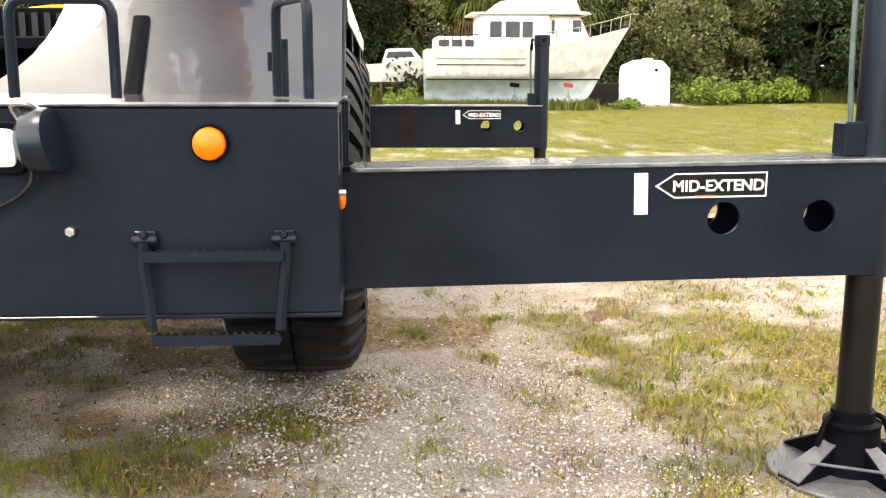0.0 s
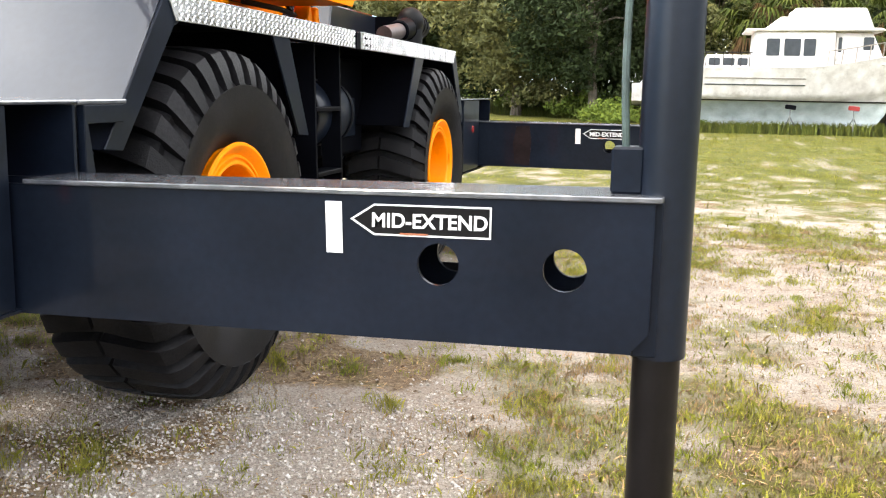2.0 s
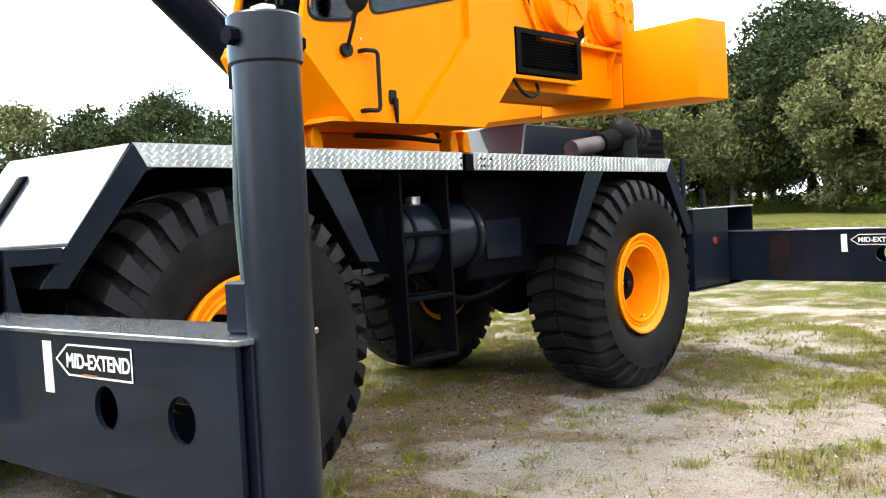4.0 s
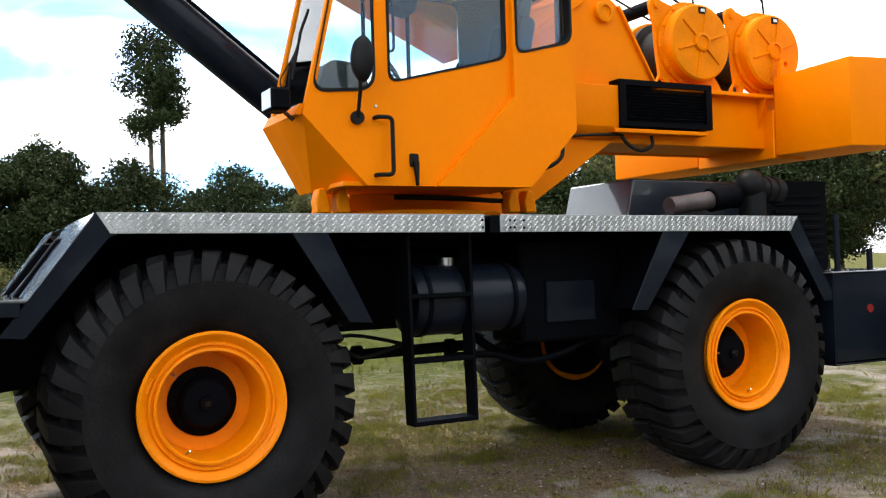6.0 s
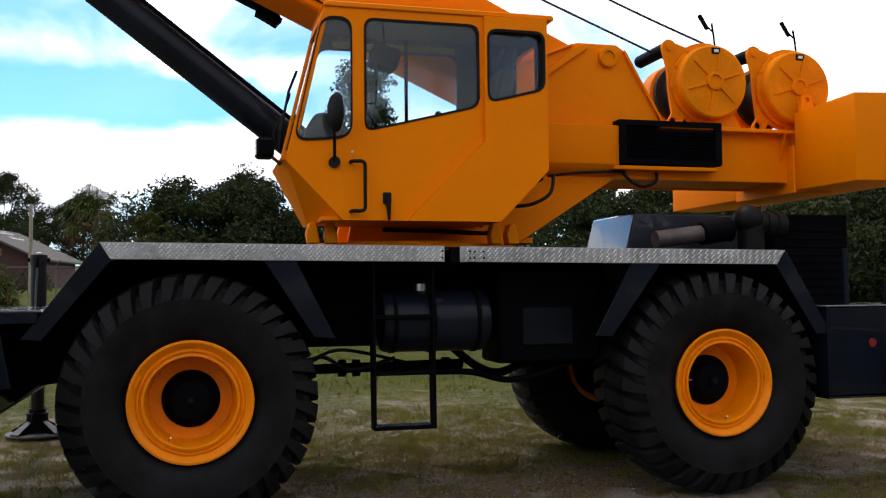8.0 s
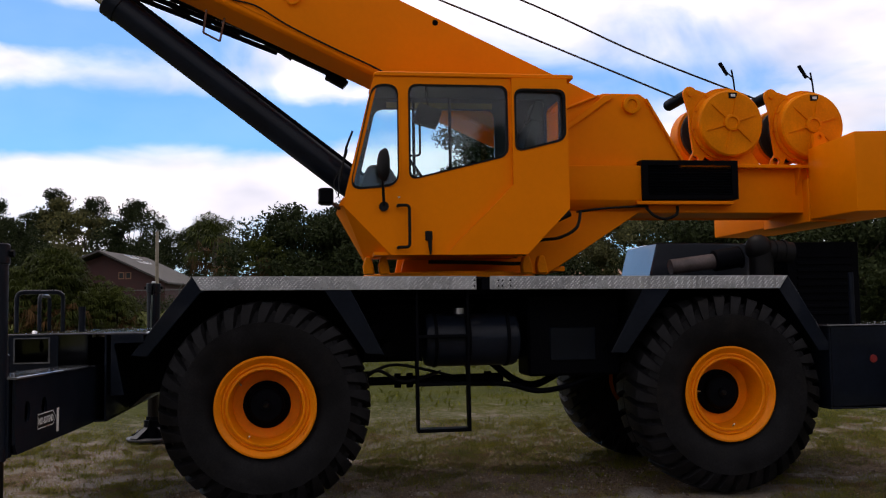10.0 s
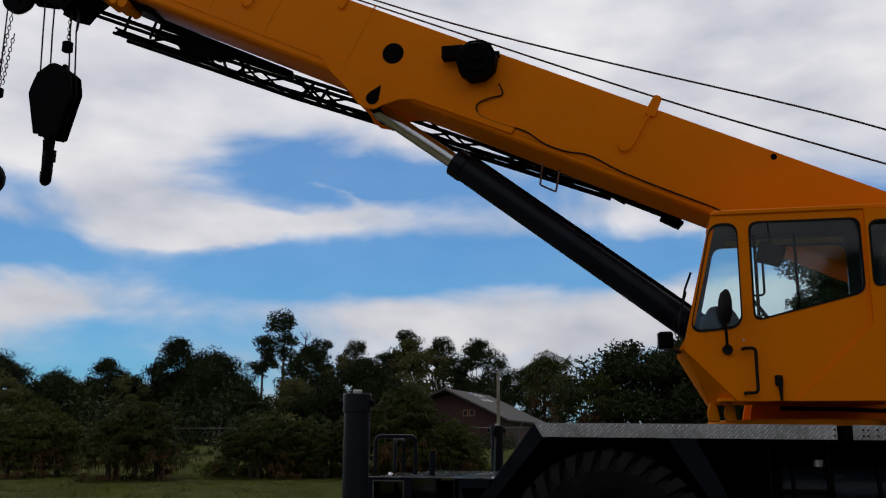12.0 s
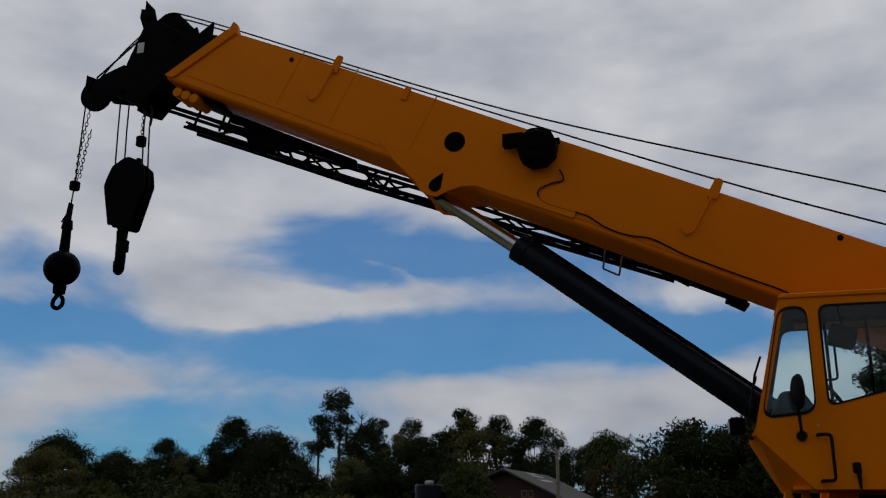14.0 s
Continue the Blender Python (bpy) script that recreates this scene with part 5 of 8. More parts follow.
tube(bm, curve3([(-0.7, 6.48, 1.98), (-0.66, 6.5, 1.9), (-0.6, 6.42, 1.87), (-0.56, 6.1, 1.88), (-0.6, 5.7, 1.89)]), 0.016, 8)
part("slew_hose", bm, RUBBER_SMOOTH, crane)

# winches
def build_winch(y, z):
    w = thing("winch", (CX, y, z), "", "", parent=crane)
    r = 0.29
    bm = bmesh.new()
    lathe(bm, [(r + 0.012, -1.02), (r + 0.025, -1.0), (r + 0.025, -0.97), (r, -0.96), (r, -0.885), (r - 0.015, -0.87), (r - 0.05, -0.868), (0.075, -0.868), (0.07, -0.845), (0.05, -0.84), (0.045, -0.855), (0.0, -0.855)], (0, y, z), "x", 48)
    part("drum_cover", bm, ORANGE_CAST, w, "round orange winch cover")
    for k in range(6):
        ang = 2 * math.pi * k / 6 + 0.3
        d, s = V(0, math.cos(ang), math.sin(ang)), V(0, -math.sin(ang), math.cos(ang))
        c = V(-0.868, y, z)
        bm = bmesh.new()
        vs = [bm.verts.new(c + d * rr + s * ww + V(h, 0, 0)) for rr, ww, h in ((0.07, -0.008, 0), (0.235, -0.008, 0), (0.235, 0.008, 0), (0.07, 0.008, 0), (0.07, -0.006, 0.016), (0.235, -0.006, 0.01), (0.235, 0.006, 0.01), (0.07, 0.006, 0.016))]
        for q in ((0, 3, 2, 1), (4, 5, 6, 7), (0, 1, 5, 4), (1, 2, 6, 5), (2, 3, 7, 6), (3, 0, 4, 7)):
            bm.faces.new([vs[i] for i in q])
        part("cover_rib", bm, ORANGE_CAST, w)
    for k in range(12):
        ang = 2 * math.pi * k / 12 + 0.1
        c = V(-0.985, y + (r + 0.018) * math.cos(ang), z + (r + 0.018) * math.sin(ang))
        bm = bmesh.new()
        cyl(bm, c - V(0.03, 0, 0), c + V(0.03, 0, 0), 0.012, n=6)
        part("cover_bolt", bm, ORANGE_CAST, w)
    bm = bmesh.new()
    lathe(bm, [(0.25, -1.4), (0.25, -1.36), (0.19, -1.355), (0.19, -1.03), (0.25, -1.02)], (0, y, z), "x", 40)
    part("drum", bm, ROPE, w, "dark drum wound with wire rope")
    bm = bmesh.new()
    lathe(bm, [(0.27, -1.6), (0.27, -1.42), (0.2, -1.4)], (0, y, z), "x", 40)
    part("motor_housing", bm, ORANGE_CAST, w)
    rim = [(y + 0.335 * math.cos(t), z + 0.335 * math.sin(t)) for t in np.linspace(2.1, -2.2, 30)]
    arm = [(y - 0.24, z - 0.365), (y - 0.36, z - 0.365), (y - 0.34, z - 0.3), (y - 0.3, z - 0.24), (y - 0.325, z - 0.05), (y - 0.335, z + 0.12), (y - 0.37, z + 0.25)]
    boss = [(y - 0.315 + 0.06 * math.cos(t), z + 0.285 + 0.06 * math.sin(t)) for t in np.linspace(3.3, 0.6, 9)]
    bm = bmesh.new()
    plate(bm, [(float(p), float(q)) for p, q in rim + arm + boss], [disc(y - 0.29, z - 0.3, 0.032, 14)], "x", -1.03, -0.995)
    part("side_plate", bm, ORANGE_CAST, w, "flanged orange winch side plate", bevel=0.004)
    bm = bmesh.new()
    prism(bm, [(y - 0.1, z - 0.36), (y + 0.3, z - 0.36), (y + 0.22, z - 0.24), (y - 0.05, z - 0.3)], "x", -1.02, -0.96)
    part("winch_foot", bm, ORANGE_CAST, w, bevel=0.006)
    bm = bmesh.new()
    cyl(bm, (-1.5, y - 0.315, z + 0.285), (-1.03, y - 0.315, z + 0.285), 0.052, n=20)
    part("rope_roller", bm, BLACK, w, "black rope pressing roller")
    bm = bmesh.new()
    cyl(bm, (-0.995, y - 0.315, z + 0.285), (-0.98, y - 0.315, z + 0.285), 0.03, n=14)
    part("roller_cap", bm, ORANGE_CAST, w)
    bm = bmesh.new()
    box(bm, -0.866, -0.863, y - 0.02, y + 0.055, z + 0.215, z + 0.265)
    pl = part("maker_plate", bm, STICKER, w, "small black maker's plate")
    bm = bmesh.new()
    box(bm, -0.863, -0.862, y + 0.0, y + 0.04, z + 0.23, z + 0.252)
    part("plate_mark", bm, WHITE_MARK, pl)
    bm = bmesh.new()
    tube(bm, [(-1.1, y + 0.16, z + 0.25), (-1.1, y + 0.14, z + 0.44), (-1.1, y + 0.125, z + 0.53)], 0.008, 6)
    tube(bm, [(-1.1, y + 0.135, z + 0.46), (-1.1, y + 0.05, z + 0.53)], 0.006, 6)
    prism(bm, rounded([(y + 0.03, z + 0.6), (y + 0.0, z + 0.585), (y + 0.075, z + 0.47), (y + 0.1, z + 0.485)], 0.012), "x", -1.108, -1.096)
    part("rotation_feeler", bm, BLACK, w, "thin black post with a tilted paddle")
    return w


build_winch(8.4, 3.09)
build_winch(9.155, 3.08)

# counterweight: a broad block with chamfered front and a wedge tray below
cw = thing("counterweight", (CX, 9.3, 2.1), "", "", parent=crane)
bm = bmesh.new()
near = [(-0.79, 9.05), (-0.11, 9.07), (-0.045, 9.47)]
outline = near + [(-0.3, 9.62), (-2.55, 9.62)] + [(-2.84, 9.47), (-2.8, 9.07), (mx(-0.79), 9.05)] + [(mx(-0.79), 9.4), (-0.79, 9.4)]
lower, upper = [], []
for x, y in outline:
    t = min(1, max(0, (abs(x - CX) - 0.43) / 0.7))
    lower.append(bm.verts.new((x, y, 2.24)))
    upper.append(bm.verts.new((x, y, 2.85 + 0.03 * t)))
bm.faces.new(lower), bm.faces.new(upper[::-1])
for i in range(len(outline)):
    j = (i + 1) % len(outline)
    bm.faces.new((lower[i], lower[j], upper[j], upper[i]))
part("weight_block", bm, ORANGE, cw, "large orange counterweight block", bevel=0.01, seg=2)
bm = bmesh.new()
box(bm, mx(-0.8), -0.8, 9.045, 9.39, 2.22, 2.6)
part("weight_bridge", bm, ORANGE, cw, bevel=0.006)
for x in (-0.76, mx(-0.76)):
    bm = bmesh.new()
    plate(bm, [(9.08, 2.86), (9.2, 2.86), (9.195, 2.93)] + [(9.14 + 0.05 * math.cos(a), 2.95 + 0.05 * math.sin(a)) for a in (0.3, 0.9, 1.57, 2.2, 2.8, 3.3)] + [(9.085, 2.92)], [disc(9.14, 2.95, 0.022, 12)], "x", x - 0.015, x + 0.015)
    part("lifting_eye", bm, ORANGE, cw)

# ---- cab ----
cab = thing("operator_cab", (-0.5, 5.9, 1.92), "", "", parent=crane)
XO, XI = -0.255, -0.86
W1 = rounded([(5.07, 2.42), (5.44, 2.455), (5.44, 3.22), (5.25, 3.22)], 0.1, 6)
W2 = rounded([(5.525, 2.495), (6.285, 2.685), (6.285, 3.225), (5.525, 3.225)], 0.07, 6)
W3 = rounded([(6.34, 2.71), (6.735, 2.81), (6.735, 3.195), (6.34, 3.195)], 0.07, 6)
bm = bmesh.new()
plate(bm, [(5.02, 2.3), (5.38, 1.925), (6.42, 1.925), (6.76, 2.27), (6.76, 3.285), (5.262, 3.285)], [W1, W2, W3], "x", XO - 0.03, XO)
part("door_side", bm, ORANGE, cab, "orange cab side with black-rimmed windows", smooth=0)
bm = bmesh.new()
plate(bm, [(5.79, 1.922), (6.42, 1.922), (6.757, 2.27), (6.757, 3.283), (6.318, 3.283), (6.318, 2.455)], [W3], "x", XO + 0.0005, XO + 0.036)
part("rear_panel", bm, ORANGE, cab, smooth=0)
bm = bmesh.new()
big = rounded([(5.13, 2.38), (6.3, 2.42), (6.3, 3.16), (5.31, 3.16)], 0.07)
plate(bm, [(5.02, 2.3), (5.2, 1.925), (6.42, 1.925), (6.76, 2.27), (6.76, 3.285), (5.262, 3.285)], [big], "x", XI, XI + 0.03)
part("inner_side", bm, INTERIOR, cab, smooth=0)
bm = bmesh.new()
back = rounded([(XI + 0.1, 2.6), (XO - 0.1, 2.6), (XO - 0.1, 3.15), (XI + 0.1, 3.15)], 0.05)
plate(bm, [(XI + 0.03, 2.27), (XO - 0.03, 2.27), (XO - 0.03, 3.284), (XI + 0.03, 3.284)], [back], "y", 6.73, 6.759)
part("back_wall", bm, ORANGE, cab, smooth=0)
bm = bmesh.new()
plate(bm, [(XI + 0.032, 2.3), (XO - 0.034, 2.3), (XO - 0.034, 3.25), (XI + 0.032, 3.25)], [back], "y", 6.715, 6.727)
part("back_liner", bm, INTERIOR, cab, "dark liner on the cab's back wall", smooth=0)
bm = bmesh.new()
box(bm, XI + 0.03, XO - 0.03, 5.25, 6.43, 1.926, 1.95)
prism(bm, [(6.42, 1.926), (6.758, 2.27), (6.74, 2.29), (6.4, 1.95)], "x", XI + 0.03, XO - 0.03)
part("cab_floor", bm, ORANGE, cab, smooth=0)
bm = bmesh.new()
prism(bm, [(5.255, 3.287), (6.815, 3.287), (6.815, 3.312), (6.8, 3.322), (5.29, 3.322), (5.258, 3.305)], "x", XI - 0.01, XO + 0.016)
part("roof", bm, ORANGE, cab, "orange cab roof with a drip edge", bevel=0.006)
bm = bmesh.new()
prism(bm, [(5.3, 3.255), (6.72, 3.255), (6.72, 3.284), (5.3, 3.284)], "x", XI + 0.032, XO - 0.032)
part("headliner", bm, INTERIOR, cab)
bm = bmesh.new()
box(bm, XI + 0.031, XI + 0.036, 5.4, 6.28, 3.168, 3.215)
part("trim_strip", bm, CREAM, cab, "yellowed trim strip under the headliner")
# folded lower front
A, B, C, C2, D, D2 = V(XO, 5.02, 2.3), V(XO, 5.38, 1.925), V(-0.56, 4.985, 2.3), V(XI, 4.985, 2.3), V(-0.65, 5.2, 1.915), V(XI, 5.2, 1.915)
bm = bmesh.new()
vs = [bm.verts.new(p) for p in (A, B, C, C2, D, D2)]
back = [bm.verts.new(p + V(0, 0.03, 0.01)) for p in (A - V(0.02, 0, 0), B - V(0.02, 0, 0), C, C2, D, D2)]
a, b, c, c2, d, d2 = range(6)
for q in ((a, b, d, c), (c, d, d2, c2)):
    bm.faces.new([vs[i] for i in q])
    bm.faces.new([back[i] for i in q[::-1]])
for i, j in ((a, c), (c, c2), (c2, d2), (d2, d), (d, b), (b, a)):
    bm.faces.new((vs[i], vs[j], back[j], back[i]))
part("nose_panel", bm, ORANGE, cab, "folded orange nose panel", smooth=0)
# windscreen posts and glass
for x0, x1 in ((XO - 0.035, XO - 0.002), (XI, XI + 0.035)):
    bm = bmesh.new()
    prism(bm, [(5.02, 2.301), (5.262, 3.285), (5.3, 3.285), (5.06, 2.301)], "x", x0, x1)
    part("corner_post", bm, ORANGE, cab, smooth=0)
bm = bmesh.new()
prism(bm, [(5.24, 3.2), (5.262, 3.285), (5.3, 3.285), (5.28, 3.2)], "x", XI + 0.035, XO - 0.035)
part("windscreen_header", bm, ORANGE, cab, smooth=0)
bm = bmesh.new()
prism(bm, [(4.988, 2.301), (5.03, 2.301), (5.04, 2.36), (5.02, 2.36)], "x", XI, XO - 0.035)
part("windscreen_rail", bm, ORANGE, cab, smooth=0)


def pane(name, pts, axis, lo, hi, parent, label=""):
    bm = bmesh.new()
    prism(bm, pts, axis, lo, hi)
    ob = part(name, bm, CABGLASS, parent, label, smooth=0)
    ob.visible_shadow = False
    return ob


def grow(pts, d):
    c = sum((Vector(p) for p in pts), Vector((0, 0))) / len(pts)
    return [tuple(Vector(p) + (Vector(p) - c).normalized() * d) for p in pts]


for w in (W1, W2, W3):
    x = XO + (0.036 if w is W3 else 0.0)
    bm = bmesh.new()
    ring_strip(bm, grow(w, -0.012), grow(w, 0.007), "x", XO - 0.02, x + 0.006)
    g = part("window_gasket", bm, RUBBER_SMOOTH, cab, "black rubber window gasket", smooth=0)
    pane("window_glass", grow(w, -0.01), "x", XO - 0.012, XO - 0.008, g, "tinted side window glass")
pane("window_glass", grow(big, -0.003), "x", XI + 0.01, XI + 0.014, cab)
bm = bmesh.new()
vs = [bm.verts.new(p) for p in (V(XO - 0.037, 5.045, 2.36), V(XI + 0.037, 5.045, 2.36), V(XI + 0.037, 5.255, 3.2), V(XO - 0.037, 5.255, 3.2))]
vs2 = [bm.verts.new(v.co + V(0, 0.005, 0)) for v in vs]
bm.faces.new(vs), bm.faces.new(vs2[::-1])
for i in range(4):
    bm.faces.new((vs[i], vs[(i + 1) % 4], vs2[(i + 1) % 4], vs2[i]))
ob = part("windscreen", bm, CABGLASS, cab, "tinted windscreen", smooth=0)
ob.visible_shadow = False
# door furniture
bm = bmesh.new()
tube(bm, bend([(XO, 5.43, 2.295), (XO + 0.05, 5.43, 2.295), (XO + 0.055, 5.513, 2.295), (XO + 0.055, 5.513, 1.98), (XO + 0.05, 5.43, 1.98), (XO, 5.43, 1.98)], 0.03), 0.012, 10)
part("grab_handle", bm, RUBBER_SMOOTH, cab, "black door grab handle")
bm = bmesh.new()
prism(bm, rounded([(5.635, 2.03), (5.69, 2.03), (5.69, 2.105), (5.635, 2.105)], 0.012), "x", XO, XO + 0.014)
prism(bm, [(5.65, 2.06), (5.685, 2.06), (5.68, 1.925), (5.665, 1.925)], "x", XO + 0.012, XO + 0.032)
part("door_latch", bm, RUBBER_SMOOTH, cab, "black paddle door latch", bevel=0.004)
for y in (5.44, 6.3):
    bm = bmesh.new()
    cyl(bm, (XO, y, 2.36), (XO + 0.008, y, 2.36), 0.008, n=8)
    part("screw", bm, STEEL, cab)
bm = bmesh.new()
cyl(bm, (XO, 5.325, 2.29), (XO + 0.03, 5.325, 2.29), 0.036, n=20)
tube(bm, [(XO + 0.02, 5.325, 2.29), (XO + 0.09, 5.315, 2.42), (XO + 0.13, 5.3, 2.56)], 0.011, 8)
mir = part("mirror_arm", bm, RUBBER_SMOOTH, cab)
bm = bmesh.new()
lathe(bm, [(0.0, 0.0), (0.05, 0.004), (0.085, 0.02), (0.1, 0.045), (0.1, 0.055), (0.0, 0.056)], (0, 0, 0), "y", 28)
bmesh.ops.transform(bm, matrix=pose(XO + 0.13, 5.28, 2.59, 0, 0, 24) @ Matrix.Diagonal((0.75, 1, 1.25, 1)), verts=bm.verts[:])
part("mirror_head", bm, RUBBER_SMOOTH, mir, "round black mirror housing")
# work lamp at the cab's front corner, wiper
bm = bmesh.new()
box(bm, -0.38, -0.22, 4.84, 4.95, 2.31, 2.43)
wl = part("cab_work_lamp", bm, BLACK, cab, "square black work lamp", bevel=0.015)
bm = bmesh.new()
box(bm, -0.37, -0.23, 4.834, 4.842, 2.32, 2.42)
part("lens", bm, LAMP_CLEAR, wl, "pale lamp glass", bevel=0.003)
bm = bmesh.new()
tube(bm, [(-0.35, 4.94, 2.33), (-0.35, 5.0, 2.28)], 0.012, 8)
part("lamp_bracket", bm, RUST, wl)
bm = bmesh.new()
tube(bm, [(-0.4, 4.99, 2.38), (-0.38, 5.0, 2.55), (-0.36, 5.06, 2.74)], 0.007, 6)
tube(bm, [(-0.35, 5.0, 2.5), (-0.34, 5.05, 2.75), (-0.34, 5.1, 2.88)], 0.009, 6)
tube(bm, curve3([(-0.4, 4.98, 2.4), (-0.43, 4.96, 2.5), (-0.4, 5.02, 2.62), (-0.37, 5.06, 2.72)]), 0.004, 6)
part("wiper", bm, RUBBER_SMOOTH, cab, "black wiper and hose")
# inside: seat, console, wheel, guard bars
bm = bmesh.new()
prism(bm, rounded([(5.95, 2.28), (6.4, 2.25), (6.42, 2.38), (5.98, 2.4)], 0.05), "x", -0.76, -0.36)
seat = part("seat", bm, SEAT, cab, "dark vinyl operator seat", bevel=0.02)
bm = bmesh.new()
prism(bm, rounded([(6.34, 2.36), (6.46, 2.36), (6.6, 2.98), (6.5, 3.0)], 0.05), "x", -0.75, -0.37)
part("backrest", bm, SEAT, seat, bevel=0.02)
bm = bmesh.new()
prism(bm, rounded([(6.5, 3.01), (6.6, 2.99), (6.64, 3.15), (6.56, 3.17)], 0.03), "x", -0.66, -0.46)
part("headrest", bm, SEAT, seat, bevel=0.015)
bm = bmesh.new()
box(bm, -0.6, -0.42, 6.05, 6.35, 1.95, 2.27)
part("seat_base", bm, BLACK, seat, bevel=0.01)
bm = bmesh.new()
prism(bm, rounded([(5.3, 1.96), (5.5, 1.96), (5.46, 2.48), (5.38, 2.62), (5.22, 2.63), (5.14, 2.45), (5.18, 2.3)], 0.05), "x", -0.68, -0.36)
part("dash_console", bm, SEAT, cab, "dark dash console", bevel=0.015)
bm = bmesh.new()
pts = [V(-0.52 + 0.2 * math.cos(t), 5.6 + 0.2 * math.sin(t) * 0.55, 2.56 - 0.2 * math.sin(t) * 0.83) for t in np.linspace(0, 2 * math.pi, 28)]
tube(bm, pts, 0.014, 8)
tube(bm, [(-0.72, 5.6, 2.56), (-0.32, 5.6, 2.56)], 0.01, 6)
tube(bm, [(-0.52, 5.6, 2.56), (-0.52, 5.42, 2.36)], 0.022, 8)
part("steering_wheel", bm, RUBBER_SMOOTH, cab)
bm = bmesh.new()
for y in (5.62, 5.92):
    tube(bm, [(XI + 0.05, y, 1.95), (XI + 0.05, y, 3.25)], 0.014, 6)
tube(bm, [(XI + 0.05, 5.15, 2.52), (XI + 0.05, 6.7, 2.55)], 0.014, 6)
tube(bm, bend([(-0.38, 5.5, 3.24), (-0.38, 5.5, 2.7), (-0.38, 5.62, 2.7), (-0.38, 5.62, 3.0)], 0.03), 0.009, 6)
part("guard_bars", bm, BLACK, cab)
bm = bmesh.new()
prism(bm, rounded([(5.58, 2.98), (5.76, 2.93), (5.8, 3.06), (5.62, 3.12)], 0.02), "x", -0.53, -0.38)
tube(bm, [(-0.45, 5.7, 3.05), (-0.45, 5.68, 3.26)], 0.01, 6)
part("load_indicator", bm, BLACK, cab, bevel=0.008)
bm = bmesh.new()
for x in (-0.8, -0.36):
    tube(bm, [(x, 6.1, 2.3), (x, 6.08, 2.52), (x, 6.04, 2.62)], 0.012, 6)
    ball(bm, (x, 6.035, 2.64), 0.025, 10)
part("control_lever", bm, BLACK, cab)

# ---- boom ----
BA = radians(25.45)


def bp(s, n, x=CX):
    """A place by the way along the boom from its pivot, the height across it, and x."""
    return V(x, 7.5 - s * math.cos(BA) + n * math.sin(BA), 3.2 + s * math.sin(BA) + n * math.cos(BA))


def boom_solid(name, pts, x0, x1, mat_, parent, label="", bevel=0.0):
    """A solid from an outline in the boom's own side plane."""
    bm = bmesh.new()
    a = [bm.verts.new(bp(s, n, x0)) for s, n in pts]
    b = [bm.verts.new(bp(s, n, x1)) for s, n in pts]
    bm.faces.new(a), bm.faces.new(b[::-1])
    for i in range(len(pts)):
        j = (i + 1) % len(pts)
        bm.faces.new((a[i], a[j], b[j], b[i]))
    return part(name, bm, mat_, parent, label, bevel=bevel)


boom = thing("boom", (CX, 7.49, 3.22), "", "", parent=crane)
HW = 0.27
section = [(HW, 0.0), (HW, -0.7), (HW - 0.03, -0.725), (-HW + 0.03, -0.725), (-HW, -0.7), (-HW, 0.0)]
bm = bmesh.new()
lo = [bm.verts.new(bp(0.25 - 0.71 * n if n < 0 else 0.1, 0.95 * n, CX + x)) for x, n in section]
hi = [bm.verts.new(bp(8.08 - 0.62 * n, -0.06 + 0.98 * n, CX + x)) for x, n in section]
bm.faces.new(lo), bm.faces.new(hi[::-1])
for i in range(6):
    j = (i + 1) % 6
    bm.faces.new((lo[i], lo[j], hi[j], hi[i]))
part("base_section", bm, ORANGE, boom, "long tapered orange boom section", bevel=0.012, seg=2)
